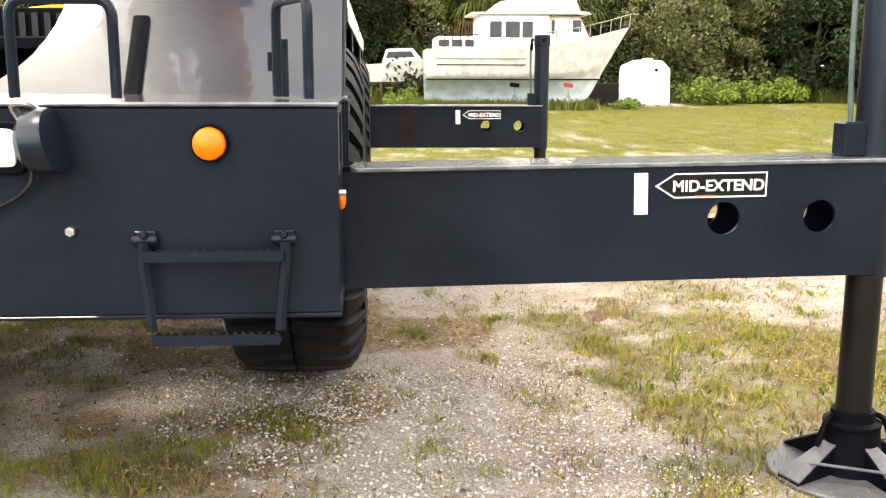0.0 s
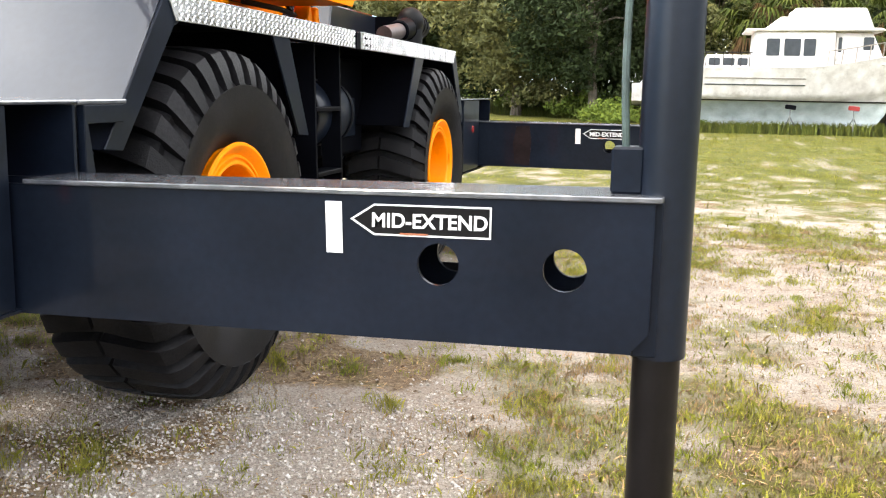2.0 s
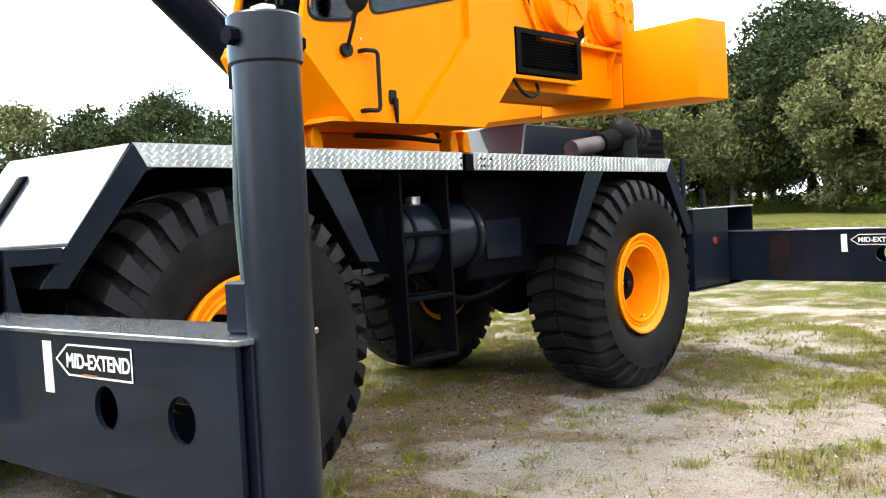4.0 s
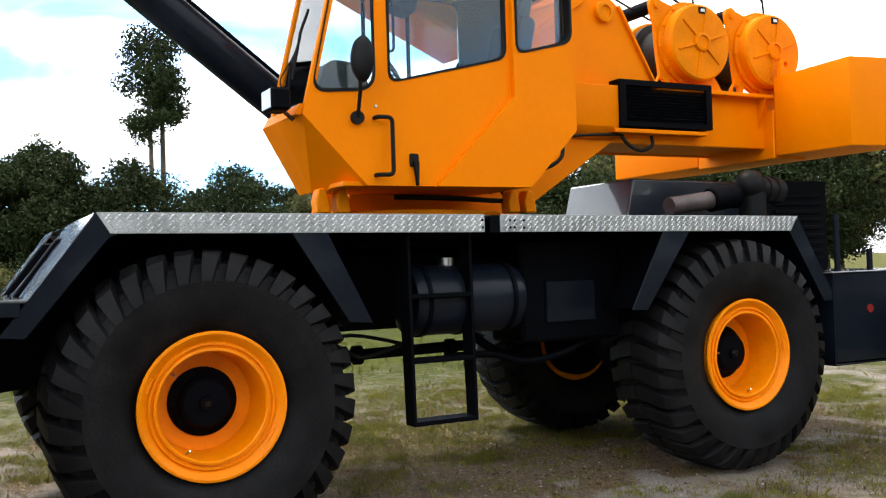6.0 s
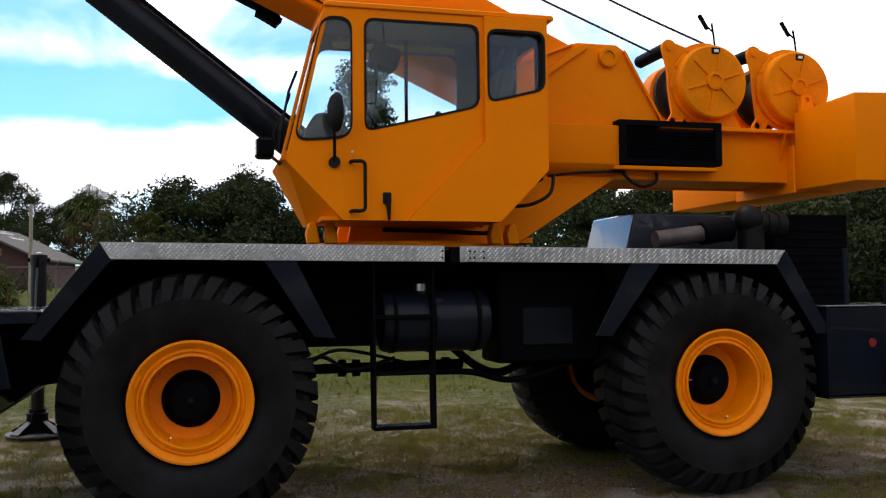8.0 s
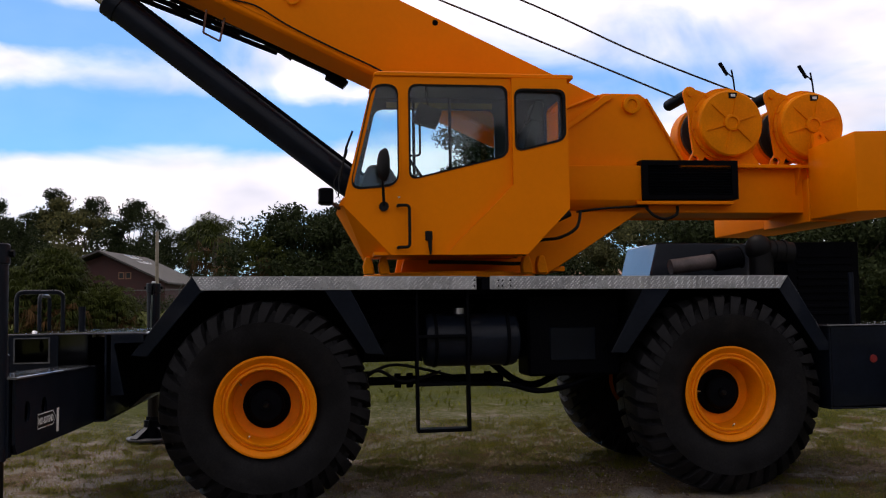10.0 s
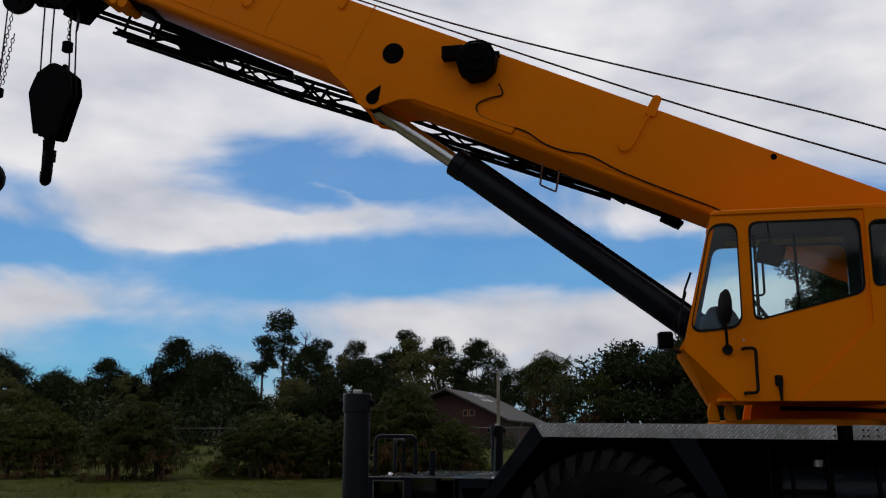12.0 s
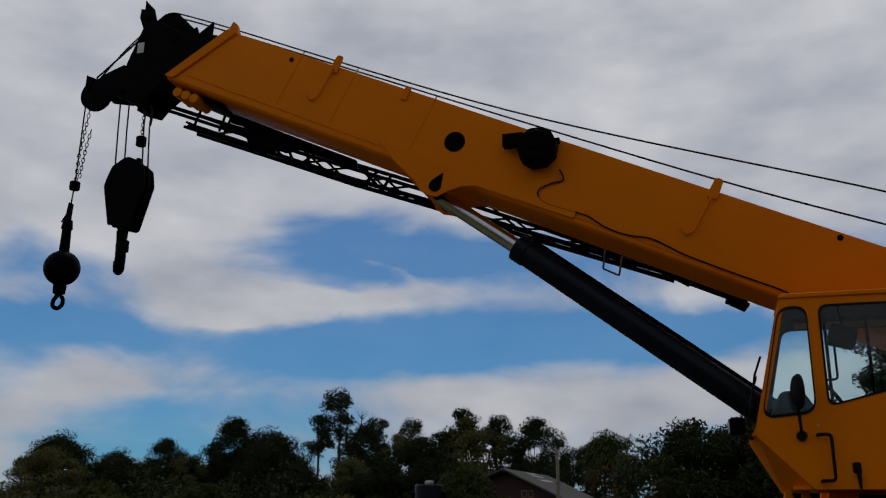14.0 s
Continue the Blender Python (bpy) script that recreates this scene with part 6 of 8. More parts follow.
for x0, x1 in ((CX + HW, CX + HW + 0.02), (CX - HW - 0.02, CX - HW)):
    boom_solid("cylinder_bracket", [(5.95, -0.62), (5.7, -0.76), (5.42, -0.87), (5.34, -0.93), (5.25, -0.95), (5.16, -0.93), (5.1, -0.86), (4.98, -0.76), (4.86, -0.71), (4.6, -0.7), (4.2, -0.69), (3.9, -0.68), (3.9, -0.6)], x0, x1, ORANGE, boom, bevel=0.004)
    boom_solid("tip_collar", [(7.98, -0.07), (8.1, -0.05), (8.54, -0.745), (8.5, -0.755), (8.42, -0.74)], x0, x1, ORANGE, boom, bevel=0.006)
    for s, drop in ((2.88, 0.0), (6.74, 0.03)):
        boom_solid("rope_guide_lug", rounded([(s - 0.05, -0.1 - drop), (s + 0.05, -0.1 - drop), (s + 0.035, 0.09 - drop), (s - 0.035, 0.09 - drop)], 0.03), x0, x1, ORANGE, boom, bevel=0.004)
        bm = bmesh.new()
        mid = (x0 + x1) / 2 + (0.012 if x0 > CX else -0.012)
        tube(bm, curve3([bp(s, -0.09, mid), bp(s + 0.02, -0.3, mid), bp(s + 0.03, -0.42, mid), bp(s + 0.08, -0.47, mid), bp(s + 0.14, -0.44, mid)]), 0.009, 6)
        part("tie_strap", bm, ORANGE_CAST, boom)
    boom_solid("tie_lug", rounded([(5.88, -0.16), (5.94, -0.16), (5.94, -0.03), (5.88, -0.03)], 0.01), x0, x1, ORANGE, boom, bevel=0.003)
    for s in (7.14, 5.6, 6.5):
        boom_solid("weld_seam", [(s, -0.01), (s + 0.012, -0.01), (s + 0.012 + 0.02, -0.66), (s + 0.02, -0.66)], x0, (x0 + 0.003) if x0 > CX else (x1 - 0.003), ORANGE_CAST, boom)
    # solid black discs for the dark inside the holes; nothing is cut
    for s, n, r, opening in ((5.24, -0.38, 0.1, "port_hole"), (1.82, -0.06, 0.025, "pin_hole"), (7.24, -0.14, 0.025, "pin_hole")):
        bm = bmesh.new()
        cyl(bm, bp(s, n, CX + (HW - 0.03 if x0 > CX else 0.03 - HW)), bp(s, n, CX + (HW + 0.003 if x0 > CX else -HW - 0.003)), r, n=28)
        part(opening, bm, BLACK, boom, "black disc standing for the dark inside a round opening")
    out_ = x1 + 0.003 if x0 > CX else x0 - 0.003
    bm = bmesh.new()
    cyl(bm, bp(5.22, -0.84, out_ - 0.004), bp(5.22, -0.84, out_ + 0.004), 0.06, n=24)
    prism_pts = [bp(5.27, -0.8, out_), bp(5.17, -0.8, out_), bp(5.2, -0.7, out_)]
    a = [bm.verts.new(p + V(0.003, 0, 0)) for p in prism_pts]
    b = [bm.verts.new(p - V(0.003, 0, 0)) for p in prism_pts]
    bm.faces.new(a), bm.faces.new(b[::-1])
    for i in range(3):
        bm.faces.new((a[i], a[(i + 1) % 3], b[(i + 1) % 3], b[i]))
    part("cylinder_pin", bm, BLACK, boom, "dark teardrop pin plate")
# seam line and cable low on the near face
bm = bmesh.new()
tube(bm, [bp(2.2, -0.655, CX + HW + 0.003), bp(8.3, -0.665, CX + HW + 0.003)], 0.005, 6)
part("side_seam", bm, ORANGE_CAST, boom)
bm = bmesh.new()
pts = [(4.2, -0.3), (4.13, -0.38), (4.22, -0.45), (4.3, -0.55), (4.22, -0.63), (4.0, -0.63), (3.8, -0.615), (3.6, -0.655), (3.4, -0.65), (3.2, -0.61), (2.9, -0.64), (2.5, -0.645), (2.1, -0.64), (1.9, -0.66)]
tube(bm, curve3([bp(s, n, CX + HW + 0.014) for s, n in pts]), 0.007, 6)
part("signal_cable", bm, RUBBER_SMOOTH, boom, "loose black signal cable")
# cable reel
reel = thing("cable_reel", bp(4.45, -0.2, CX + HW + 0.1), "", "", parent=boom)
bm = bmesh.new()
c0, c1 = bp(4.45, -0.2, CX + HW + 0.03), bp(4.45, -0.2, CX + HW + 0.16)
outline = [(0.05, 0.17), (0.13, 0.13), (0.18, 0.02), (0.16, -0.1), (0.07, -0.18), (-0.06, -0.19), (-0.15, -0.12), (-0.18, 0.0), (-0.15, 0.1), (-0.06, 0.165)]
prism(bm, [(c0.y + a, c0.z + b) for a, b in outline], "x", c0.x, c1.x)
cyl(bm, c0, c1 + V(0.02, 0, 0), 0.14, n=14)
cyl(bm, c1, c1 + V(0.045, 0, 0), 0.05, n=12)
part("reel_body", bm, BLACK, reel, "squat black cable reel housing", bevel=0.006)
bm = bmesh.new()
b0 = bp(4.68, -0.24, CX + HW + 0.02)
box(bm, b0.x, b0.x + 0.1, b0.y - 0.09, b0.y + 0.1, b0.z - 0.02, b0.z + 0.09)
box(bm, b0.x, b0.x + 0.06, b0.y + 0.1, b0.y + 0.42, b0.z - 0.02, b0.z + 0.02)
part("reel_bracket", bm, BLACK, reel)

# boom head, sheaves
head = thing("boom_head", bp(8.9, -0.5), "", "", parent=boom)
boom_solid("inner_section", [(7.9, -0.12), (8.6, -0.24), (8.7, -0.72), (8.2, -0.74)], CX - 0.2, CX + 0.2, BLACK, head)
for x0, x1 in ((CX - 0.22, CX - 0.19), (CX + 0.19, CX + 0.22)):
    boom_solid("head_plate", [(8.17, -0.13), (8.3, -0.14), (8.357, -0.002), (8.455, -0.18), (8.52, -0.116), (8.575, -0.2), (8.7, -0.23), (9.04, -0.19), (9.14, -0.08), (9.29, -0.02), (9.24, -0.12), (9.29, -0.13), (9.25, -0.23), (9.14, -0.33), (9.11, -0.74), (9.05, -1.12), (8.86, -1.14), (8.7, -1.12), (8.66, -0.98), (8.541, -0.746)], x0, x1, BLACK, head, "black boom head side plate", bevel=0.004)
    boom_solid("rooster_arm", [(9.05, -0.74), (9.24, -0.76), (9.4, -0.92), (9.48, -1.08), (9.3, -1.16), (9.04, -1.1)], (x0 + CX) / 2 - 0.012, (x0 + CX) / 2 + 0.012, BLACK, head, bevel=0.004)
for s, n in ((9.16, -0.2), (8.7, -0.32), (8.76, -1.06), (9.0, -1.06)):
    bm = bmesh.new()
    cyl(bm, bp(s, n, CX - 0.235), bp(s, n, CX + 0.235), 0.028, n=14)
    part("cross_pin", bm, BLACK, head)
boom_solid("top_spike", [(7.95, -0.08), (8.1, -0.06), (8.09, 0.045), (8.05, 0.04)], CX + 0.2, CX + HW, ORANGE, head)


def sheave(s, n, r, x, w=0.05):
    bm = bmesh.new()
    c = bp(s, n, 0)
    lathe(bm, [(r * 0.25, x - w * 0.7), (r * 0.3, x - w * 0.5), (r, x - w * 0.5), (r * 0.86, x), (r, x + w * 0.5), (r * 0.3, x + w * 0.5), (r * 0.25, x + w * 0.7)], (0, c.y, c.z), "x", 36)
    part("sheave", bm, BLACK, head, "dark grooved rope sheave")


for dx in (-0.12, -0.04, 0.04, 0.12):
    sheave(8.9, -0.19, 0.17, CX + dx)
    sheave(8.84, -0.98, 0.15, CX + dx)
c = bp(9.46, -1.16)
bm = bmesh.new()
plate(bm, disc(c.y, c.z, 0.185, 36), [disc(c.y + 0.02, c.z - 0.075, 0.02, 12)], "x", CX - 0.03, CX + 0.03)
part("rooster_sheave", bm, BLACK, head, "dark single-line sheave")
boom_solid("sheave_tab", [(9.56, -1.0), (9.68, -1.0), (9.62, -1.14), (9.58, -1.16)], CX - 0.04, CX + 0.04, BLACK, head)
bm = bmesh.new()
tube(bm, [bp(9.16, -0.14, CX + 0.02), bp(9.56, -0.99, CX + 0.02)], 0.01, 6)
part("whip_line", bm, ROPE, head, "wire rope over the sheave")
bm = bmesh.new()
box(bm, CX + 0.221, CX + 0.224, *sorted((bp(9.03, -0.54).y - 0.05, bp(9.03, -0.54).y + 0.03)), bp(9.03, -0.54).z - 0.06, bp(9.03, -0.54).z + 0.06)
part("load_plate", bm, WHITE_MARK, head, "small white load plate")
for k in range(3):
    bm = bmesh.new()
    c = bp(8.33 - 0.11 * k, -0.86)
    cyl(bm, (CX - 0.05, c.y, c.z), (CX + 0.24, c.y, c.z), 0.05, n=18)
    part("wear_roller", bm, ORANGE_CAST, boom, "round orange wear roller")

# luffing cylinder
cy = thing("luffing_cylinder", (CX, 5.06, 2.635), "", "", parent=crane)
d = (V(CX, 3.145, 4.115) - V(CX, 5.06, 2.635)).normalized()
end, base = V(CX, 3.145, 4.115), V(CX, 5.06, 2.635) - d * 1.35
bm = bmesh.new()
cyl(bm, base, end, 0.118, n=32)
cyl(bm, end - d * 0.1, end + d * 0.02, 0.128, n=32)
part("cylinder_barrel", bm, NAVY, cy, "thick glossy black luffing cylinder", bevel=0.004)
bm = bmesh.new()
cyl(bm, end, bp(5.25, -0.86), 0.072, n=28)
part("piston_rod", bm, CHROME, cy, "bright chrome piston rod")
up = V(0, math.sin(math.atan2(d.z, -d.y)), math.cos(math.atan2(d.z, -d.y)))
bm = bmesh.new()
tube(bm, bend([end - d * 0.07 + up * 0.1, end - d * 0.09 + up * 0.128, base + d * 0.3 + up * 0.128, base + d * 0.2 + up * 0.1], 0.05), 0.022, 10)
part("oil_pipe", bm, BLACK, cy)
bm = bmesh.new()
cyl(bm, bp(5.25, -0.86, CX - HW), bp(5.25, -0.86, CX + HW), 0.055, n=20)
part("rod_pin", bm, BLACK, cy)

# stowed lattice jib beside and below the boom
jib = thing("lattice_jib", bp(6, -1.05, -1.6), "", "", parent=boom)
JL = [(8.43, -1.055), (7.36, -0.995), (6.37, -0.945), (5.48, -0.87), (4.43, -0.81), (3.0, -0.7)]
JU = [(8.95, -0.93), (7.45, -0.86), (5.93, -0.76), (5.1, -0.71), (4.43, -0.68), (3.0, -0.65)]


def on_line(line, s):
    for (s0, n0), (s1, n1) in zip(line, line[1:]):
        if s1 <= s <= s0:
            return n0 + (n1 - n0) * (s0 - s) / (s0 - s1)
    return line[0][1] if s > line[0][0] else line[-1][1]


for x in (-1.53, -1.74):
    for line, r in ((JL, 0.024), (JU, 0.021)):
        bm = bmesh.new()
        tube(bm, [bp(s, n, x) for s, n in line], r, 8)
        part("chord", bm, BLACK, jib)
    for k in range(7):
        s0 = 8.1 - 0.72 * k - (0.2 if x < -1.6 else 0)
        s1 = s0 - 0.36
        for a, b, la, lb in ((s0, s1, JL, JU), (s1, s0 - 0.72, JU, JL)):
            bm = bmesh.new()
            tube(bm, [bp(a, on_line(la, a), x), bp(b, on_line(lb, b), x)], 0.013, 6)
            part("lacing", bm, BLACK, jib)
for k in range(6):
    s0 = 8.1 - 0.8 * k
    bm = bmesh.new()
    tube(bm, [bp(s0, on_line(JL, s0), -1.53), bp(s0 - 0.4, on_line(JL, s0 - 0.4), -1.74), bp(s0 - 0.8, on_line(JL, s0 - 0.8), -1.53)], 0.012, 6)
    part("lacing", bm, BLACK, jib)
boom_solid("jib_mount", [(7.95, -0.78), (6.3, -0.78), (6.25, -0.85), (6.95, -0.89), (7.08, -0.97), (7.4, -0.97), (7.5, -0.89), (7.7, -0.87), (7.85, -0.88)], -1.4, -1.36, BLACK, jib, bevel=0.004)
boom_solid("jib_mount", [(7.75, -0.86), (7.35, -0.84), (7.25, -1.0), (7.6, -1.0)], -1.5, -1.46, BLACK, jib, bevel=0.004)
boom_solid("roller_carrier", [(8.4, -0.78), (7.85, -0.78), (7.8, -0.84), (8.3, -0.83)], CX - 0.16, CX + 0.12, BLACK, jib, bevel=0.004)
for a, b in (((8.3, -0.8), (8.36, -1.02)), ((7.98, -0.83), (8.04, -0.98)), ((7.9, -0.83), (7.97, -0.97)), ((7.15, -0.86), (7.02, -1.02)), ((6.9, -0.86), (6.82, -1.0)), ((6.78, -0.84), (6.95, -1.0)), ((6.32, -0.8), (5.9, -0.97)), ((6.05, -0.79), (6.2, -0.97)), ((5.9, -0.79), (5.98, -0.96))):
    bm = bmesh.new()
    tube(bm, [bp(a[0], a[1], -1.42), bp(b[0], b[1], -1.53)], 0.016, 6)
    part("stay", bm, BLACK, jib)
boom_solid("jib_foot", [(8.9, -0.91), (7.9, -0.86), (7.5, -0.83), (7.35, -0.99), (7.5, -1.0), (7.8, -0.92)], -1.52, -1.5, BLACK, jib)
boom_solid("jib_fork", [(8.3, -1.01), (8.46, -1.01), (8.46, -1.03), (8.34, -1.045), (8.46, -1.065), (8.46, -1.09), (7.4, -1.04), (7.4, -0.97)], -1.53, -1.5, BLACK, jib)
boom_solid("jib_tip_plate", [(3.1, -0.64), (2.35, -0.66), (2.3, -0.72), (3.1, -0.73)], -1.6, -1.52, BLACK, jib)
boom_solid("jib_latch", [(2.3, -0.7), (2.5, -0.7), (2.5, -0.76), (2.32, -0.77)], -1.62, -1.52, BLACK, jib)
bm = bmesh.new()
tube(bm, bend([bp(3.56, -0.8, CX + 0.2), bp(3.5, -0.985, CX + 0.2), bp(3.35, -0.99, CX + 0.2), bp(3.4, -0.8, CX + 0.2)], 0.01), 0.009, 6)
part("tool_bracket", bm, RUST, boom, "small rusty hanger bracket")

# hoist ropes
def rope(pts, r, parent, name="hoist_rope"):
    bm = bmesh.new()
    tube(bm, curve3(pts, 10), r, 6)
    return part(name, bm, ROPE, parent, "black wire hoist rope")


rope([bp(8.95, -0.02, CX + 0.05), bp(8.6, 0.03, CX + 0.05), V(CX + 0.05, 3.08, 5.47), V(CX + 0.05, 6.32, 4.34), V(CX, 7.74, 3.77), V(CX, 9.05, 3.3)], 0.0085, boom)
rope([bp(8.95, -0.02, CX - 0.05), bp(8.6, 0.02, CX - 0.05), V(CX - 0.05, 2.5, 5.69), V(CX - 0.05, 4.93, 4.63), V(CX, 6.5, 3.99), V(CX, 8.32, 3.28)], 0.0085, boom)
rope([bp(9.15, -0.03), bp(9.38, -0.5), bp(9.55, -1.02), bp(9.62, -1.12)], 0.0085, head)

# ---- hook block and ball, hanging from the boom head ----
def chain(pts, r, parent, name="chain"):
    bm = bmesh.new()
    pts = [Vector(p) for p in pts]
    total = sum((b - a).length for a, b in zip(pts, pts[1:]))
    k = 0
    for a, b in zip(pts, pts[1:]):
        n = max(1, int((b - a).length / (r * 3.4)))
        for i in range(n):
            c, d = a + (b - a) * (i + 0.5) / n, (b - a).normalized()
            side = d.orthogonal().normalized() if k % 2 else d.cross(d.orthogonal()).normalized()
            loop = [c + d * math.cos(t) * r * 2.4 + side * math.sin(t) * r * 1.3 for t in np.linspace(0, 2 * math.pi, 9)]
            tube(bm, loop, r * 0.42, 5)
            k += 1
    return part(name, bm, ROPE, parent, "dark steel chain")


def build_hook_block():
    y0, z0 = -1.01, 5.36
    hb = thing("hook_block", (CX, y0, 4.25), "black steel hook block hanging on wire rope", "hook block")
    P = lambda pts: [(y0 + a * 0.86, z0 + b * 0.9) for a, b in pts]
    for x0, x1 in ((CX - 0.1, CX - 0.075), (CX - 0.012, CX + 0.012), (CX + 0.075, CX + 0.1)):
        bm = bmesh.new()
        prism(bm, P([(-0.04, 0.03), (0.03, 0.04), (0.16, -0.02), (0.25, -0.1), (0.27, -0.2), (0.285, -0.3), (0.14, -0.82), (0.1, -0.84), (-0.17, -0.78), (-0.28, -0.3), (-0.25, -0.2), (-0.19, -0.06)]), "x", x0, x1)
        part("cheek_plate", bm, BLACK, hb, "black cheek plate", bevel=0.006)
    for x in (CX - 0.045, CX + 0.045):
        bm = bmesh.new()
        lathe(bm, [(0.05, x - 0.03), (0.22, x - 0.025), (0.19, x), (0.22, x + 0.025), (0.05, x + 0.03)], (0, y0 + 0.0, z0 - 0.3), "x", 32)
        part("sheave", bm, BLACK, hb)
    for a in (-0.05, 0.1):
        bm = bmesh.new()
        plate(bm, P([(a - 0.06, -0.06), (a + 0.06, -0.08), (a + 0.02, 0.05), (a - 0.02, 0.05)]), [disc(y0 + a, z0 + 0.015, 0.012, 10)], "x", CX - 0.02, CX + 0.02)
        part("top_lug", bm, BLACK, hb)
    bm = bmesh.new()
    cyl(bm, (CX, y0 - 0.02, z0 - 0.76), (CX, y0 - 0.02, z0 - 0.92), 0.06, 0.05, 16)
    part("hook_shank", bm, BLACK, hb)
    bm = bmesh.new()
    pts = curve3([(CX + 0.78 * o, y0 + 0.63 * o - 0.02, z0 - h) for o, h in ((0, 0.9), (0.05, 0.97), (0.08, 1.06), (0.04, 1.15), (-0.05, 1.16), (-0.1, 1.07))])
    tube(bm, pts, 0.055, 10)
    part("hook", bm, BLACK, hb, "forged black hook")
    bm = bmesh.new()
    box(bm, CX + 0.02, CX + 0.06, y0 + 0.05, y0 + 0.09, z0 - 1.0, z0 - 0.88)
    part("hook_latch", bm, BLACK, hb)
    for dy, dx in ((-0.17, 0.03), (-0.1, -0.03), (0.16, 0.03), (0.19, -0.03)):
        bm = bmesh.new()
        tube(bm, [(CX + dx, y0 + dy, z0 - 0.18), (CX + dx, y0 + dy * 0.95 - (0.03 if dy < 0 else 0.03), z0 + 0.42), (CX + dx, y0 + dy - 0.03, 6.15 if dy < 0 else 6.0)], 0.009, 6)
        part("fall_rope", bm, ROPE, hb, "taut wire rope fall")
    chain([(CX + 0.06, y0 + 0.13, 6.02), (CX + 0.06, y0 + 0.13, 5.62)], 0.011, hb)
    bm = bmesh.new()
    cyl(bm, (CX + 0.06, y0 + 0.13, 5.52), (CX + 0.06, y0 + 0.13, 5.62), 0.055, n=16)
    part("limit_weight", bm, BLACK, hb, "black limit switch weight", bevel=0.006)
    bm = bmesh.new()
    tube(bm, curve3([(CX + 0.06, y0 + 0.2, 5.98), (CX + 0.06, y0 + 0.23, 5.86), (CX + 0.06, y0 + 0.22, 5.74)]), 0.012, 6)
    part("rope_tail", bm, ROPE, hb)


build_hook_block()


def build_ball():
    y0 = -1.71
    hb = thing("headache_ball", (CX, y0, 3.91), "black overhaul ball with a swivel hook on a wire rope", "crane hook")
    bm = bmesh.new()
    ball(bm, (CX, y0, 4.33), 0.185, 28)
    part("ball", bm, BLACK, hb, "round black iron ball")
    bm = bmesh.new()
    cyl(bm, (CX, y0, 4.48), (CX, y0, 4.83), 0.055, 0.045, 16)
    cyl(bm, (CX, y0, 4.76), (CX, y0, 4.86), 0.062, 0.05, 12)
    prism(bm, [(y0 - 0.07, 4.84), (y0 + 0.02, 4.82), (y0 + 0.03, 5.04), (y0 + 0.0, 5.06), (y0 - 0.02, 4.92)], "x", CX - 0.03, CX + 0.03)
    part("rope_socket", bm, BLACK, hb, "wedge rope socket", bevel=0.006)
    bm = bmesh.new()
    cyl(bm, (CX, y0, 4.06), (CX, y0, 4.17), 0.062, 0.07, 16)
    cyl(bm, (CX, y0, 4.03), (CX, y0, 4.07), 0.04, n=12)
    part("swivel", bm, BLACK, hb)
    bm = bmesh.new()
    tube(bm, curve3([(CX, y0, 4.06), (CX, y0 - 0.02, 4.03), (CX, y0 - 0.055, 3.99), (CX, y0 - 0.055, 3.93), (CX, y0, 3.9), (CX, y0 + 0.05, 3.93), (CX, y0 + 0.06, 3.98), (CX, y0 + 0.04, 4.02)]), 0.022, 10)
    part("hook", bm, BLACK, hb, "forged black hook")
    bm = bmesh.new()
    tube(bm, [(CX, y0 + 0.01, 5.0), (CX, y0 + 0.03, 5.3), (CX, y0 + 0.04, 6.2)], 0.0085, 6)
    part("wire_rope", bm, ROPE, hb)
    bm = bmesh.new()
    cyl(bm, (CX, y0 + 0.03, 5.2), (CX, y0 + 0.03, 5.29), 0.055, n=16)
    part("limit_weight", bm, BLACK, hb, "black limit switch weight", bevel=0.006)
    chain([(CX + 0.02, y0 + 0.05, 5.29), (CX + 0.03, y0 + 0.06, 5.6), (CX + 0.05, y0 + 0.13, 6.0), (CX + 0.05, y0 + 0.14, 6.12)], 0.012, hb)
    chain([(CX - 0.03, y0 + 0.05, 5.35), (CX - 0.03, y0 + 0.09, 5.7), (CX - 0.03, y0 + 0.13, 5.9)], 0.012, hb)
    hb.location.z -= 0.08


build_ball()

# ---- round about: boats, tank, house, fence ----
GEL = material("weathered_gelcoat", (0.66, 0.63, 0.6), 0.5, 0, 0.1, 2.5, 30, 0.05, 20, second=(0.5, 0.46, 0.42), grime=0.5)
BOTTOM = material("faded_bottom_paint", (0.52, 0.57, 0.55), 0.75, 0, 0.15, 2.0, 30, 0.1, 30, second=(0.38, 0.43, 0.41), grime=0.35)
BOATGLASS = material("dark_boat_window", (0.03, 0.035, 0.04), 0.12, 0, 0.2, 4, 40)
RAIL = material("dull_rail", (0.3, 0.26, 0.22), 0.5, 0.4, 0.3, 8, 60)
TANKMAT = material("white_polythene", (0.7, 0.7, 0.68), 0.5, 0, 0.08, 2.0, 30, 0.05, 20, grime=0.08)
WOOD = material("grey_wood", (0.3, 0.26, 0.2), 0.85, 0, 0.3, 5, 60, 0.2, 60)
ROOF = material("grey_shingle", (0.085, 0.08, 0.076), 0.85, 0, 0.15, 3, 30, 0.3, 40)
BROWNROOF = material("brown_shingle", (0.36, 0.2, 0.12), 0.85, 0, 0.15, 3, 30, 0.3, 40)
SIDING = material("maroon_siding", (0.06, 0.018, 0.017), 0.7, 0, 0.15, 3, 40, 0.1, 30)
STUCCO = material("pale_wall", (0.66, 0.65, 0.62), 0.8, 0, 0.08, 3, 40, 0.1, 60)
GALV = material("galvanised_wire", (0.12, 0.125, 0.12), 0.6, 0.3, 0.15, 6, 60)


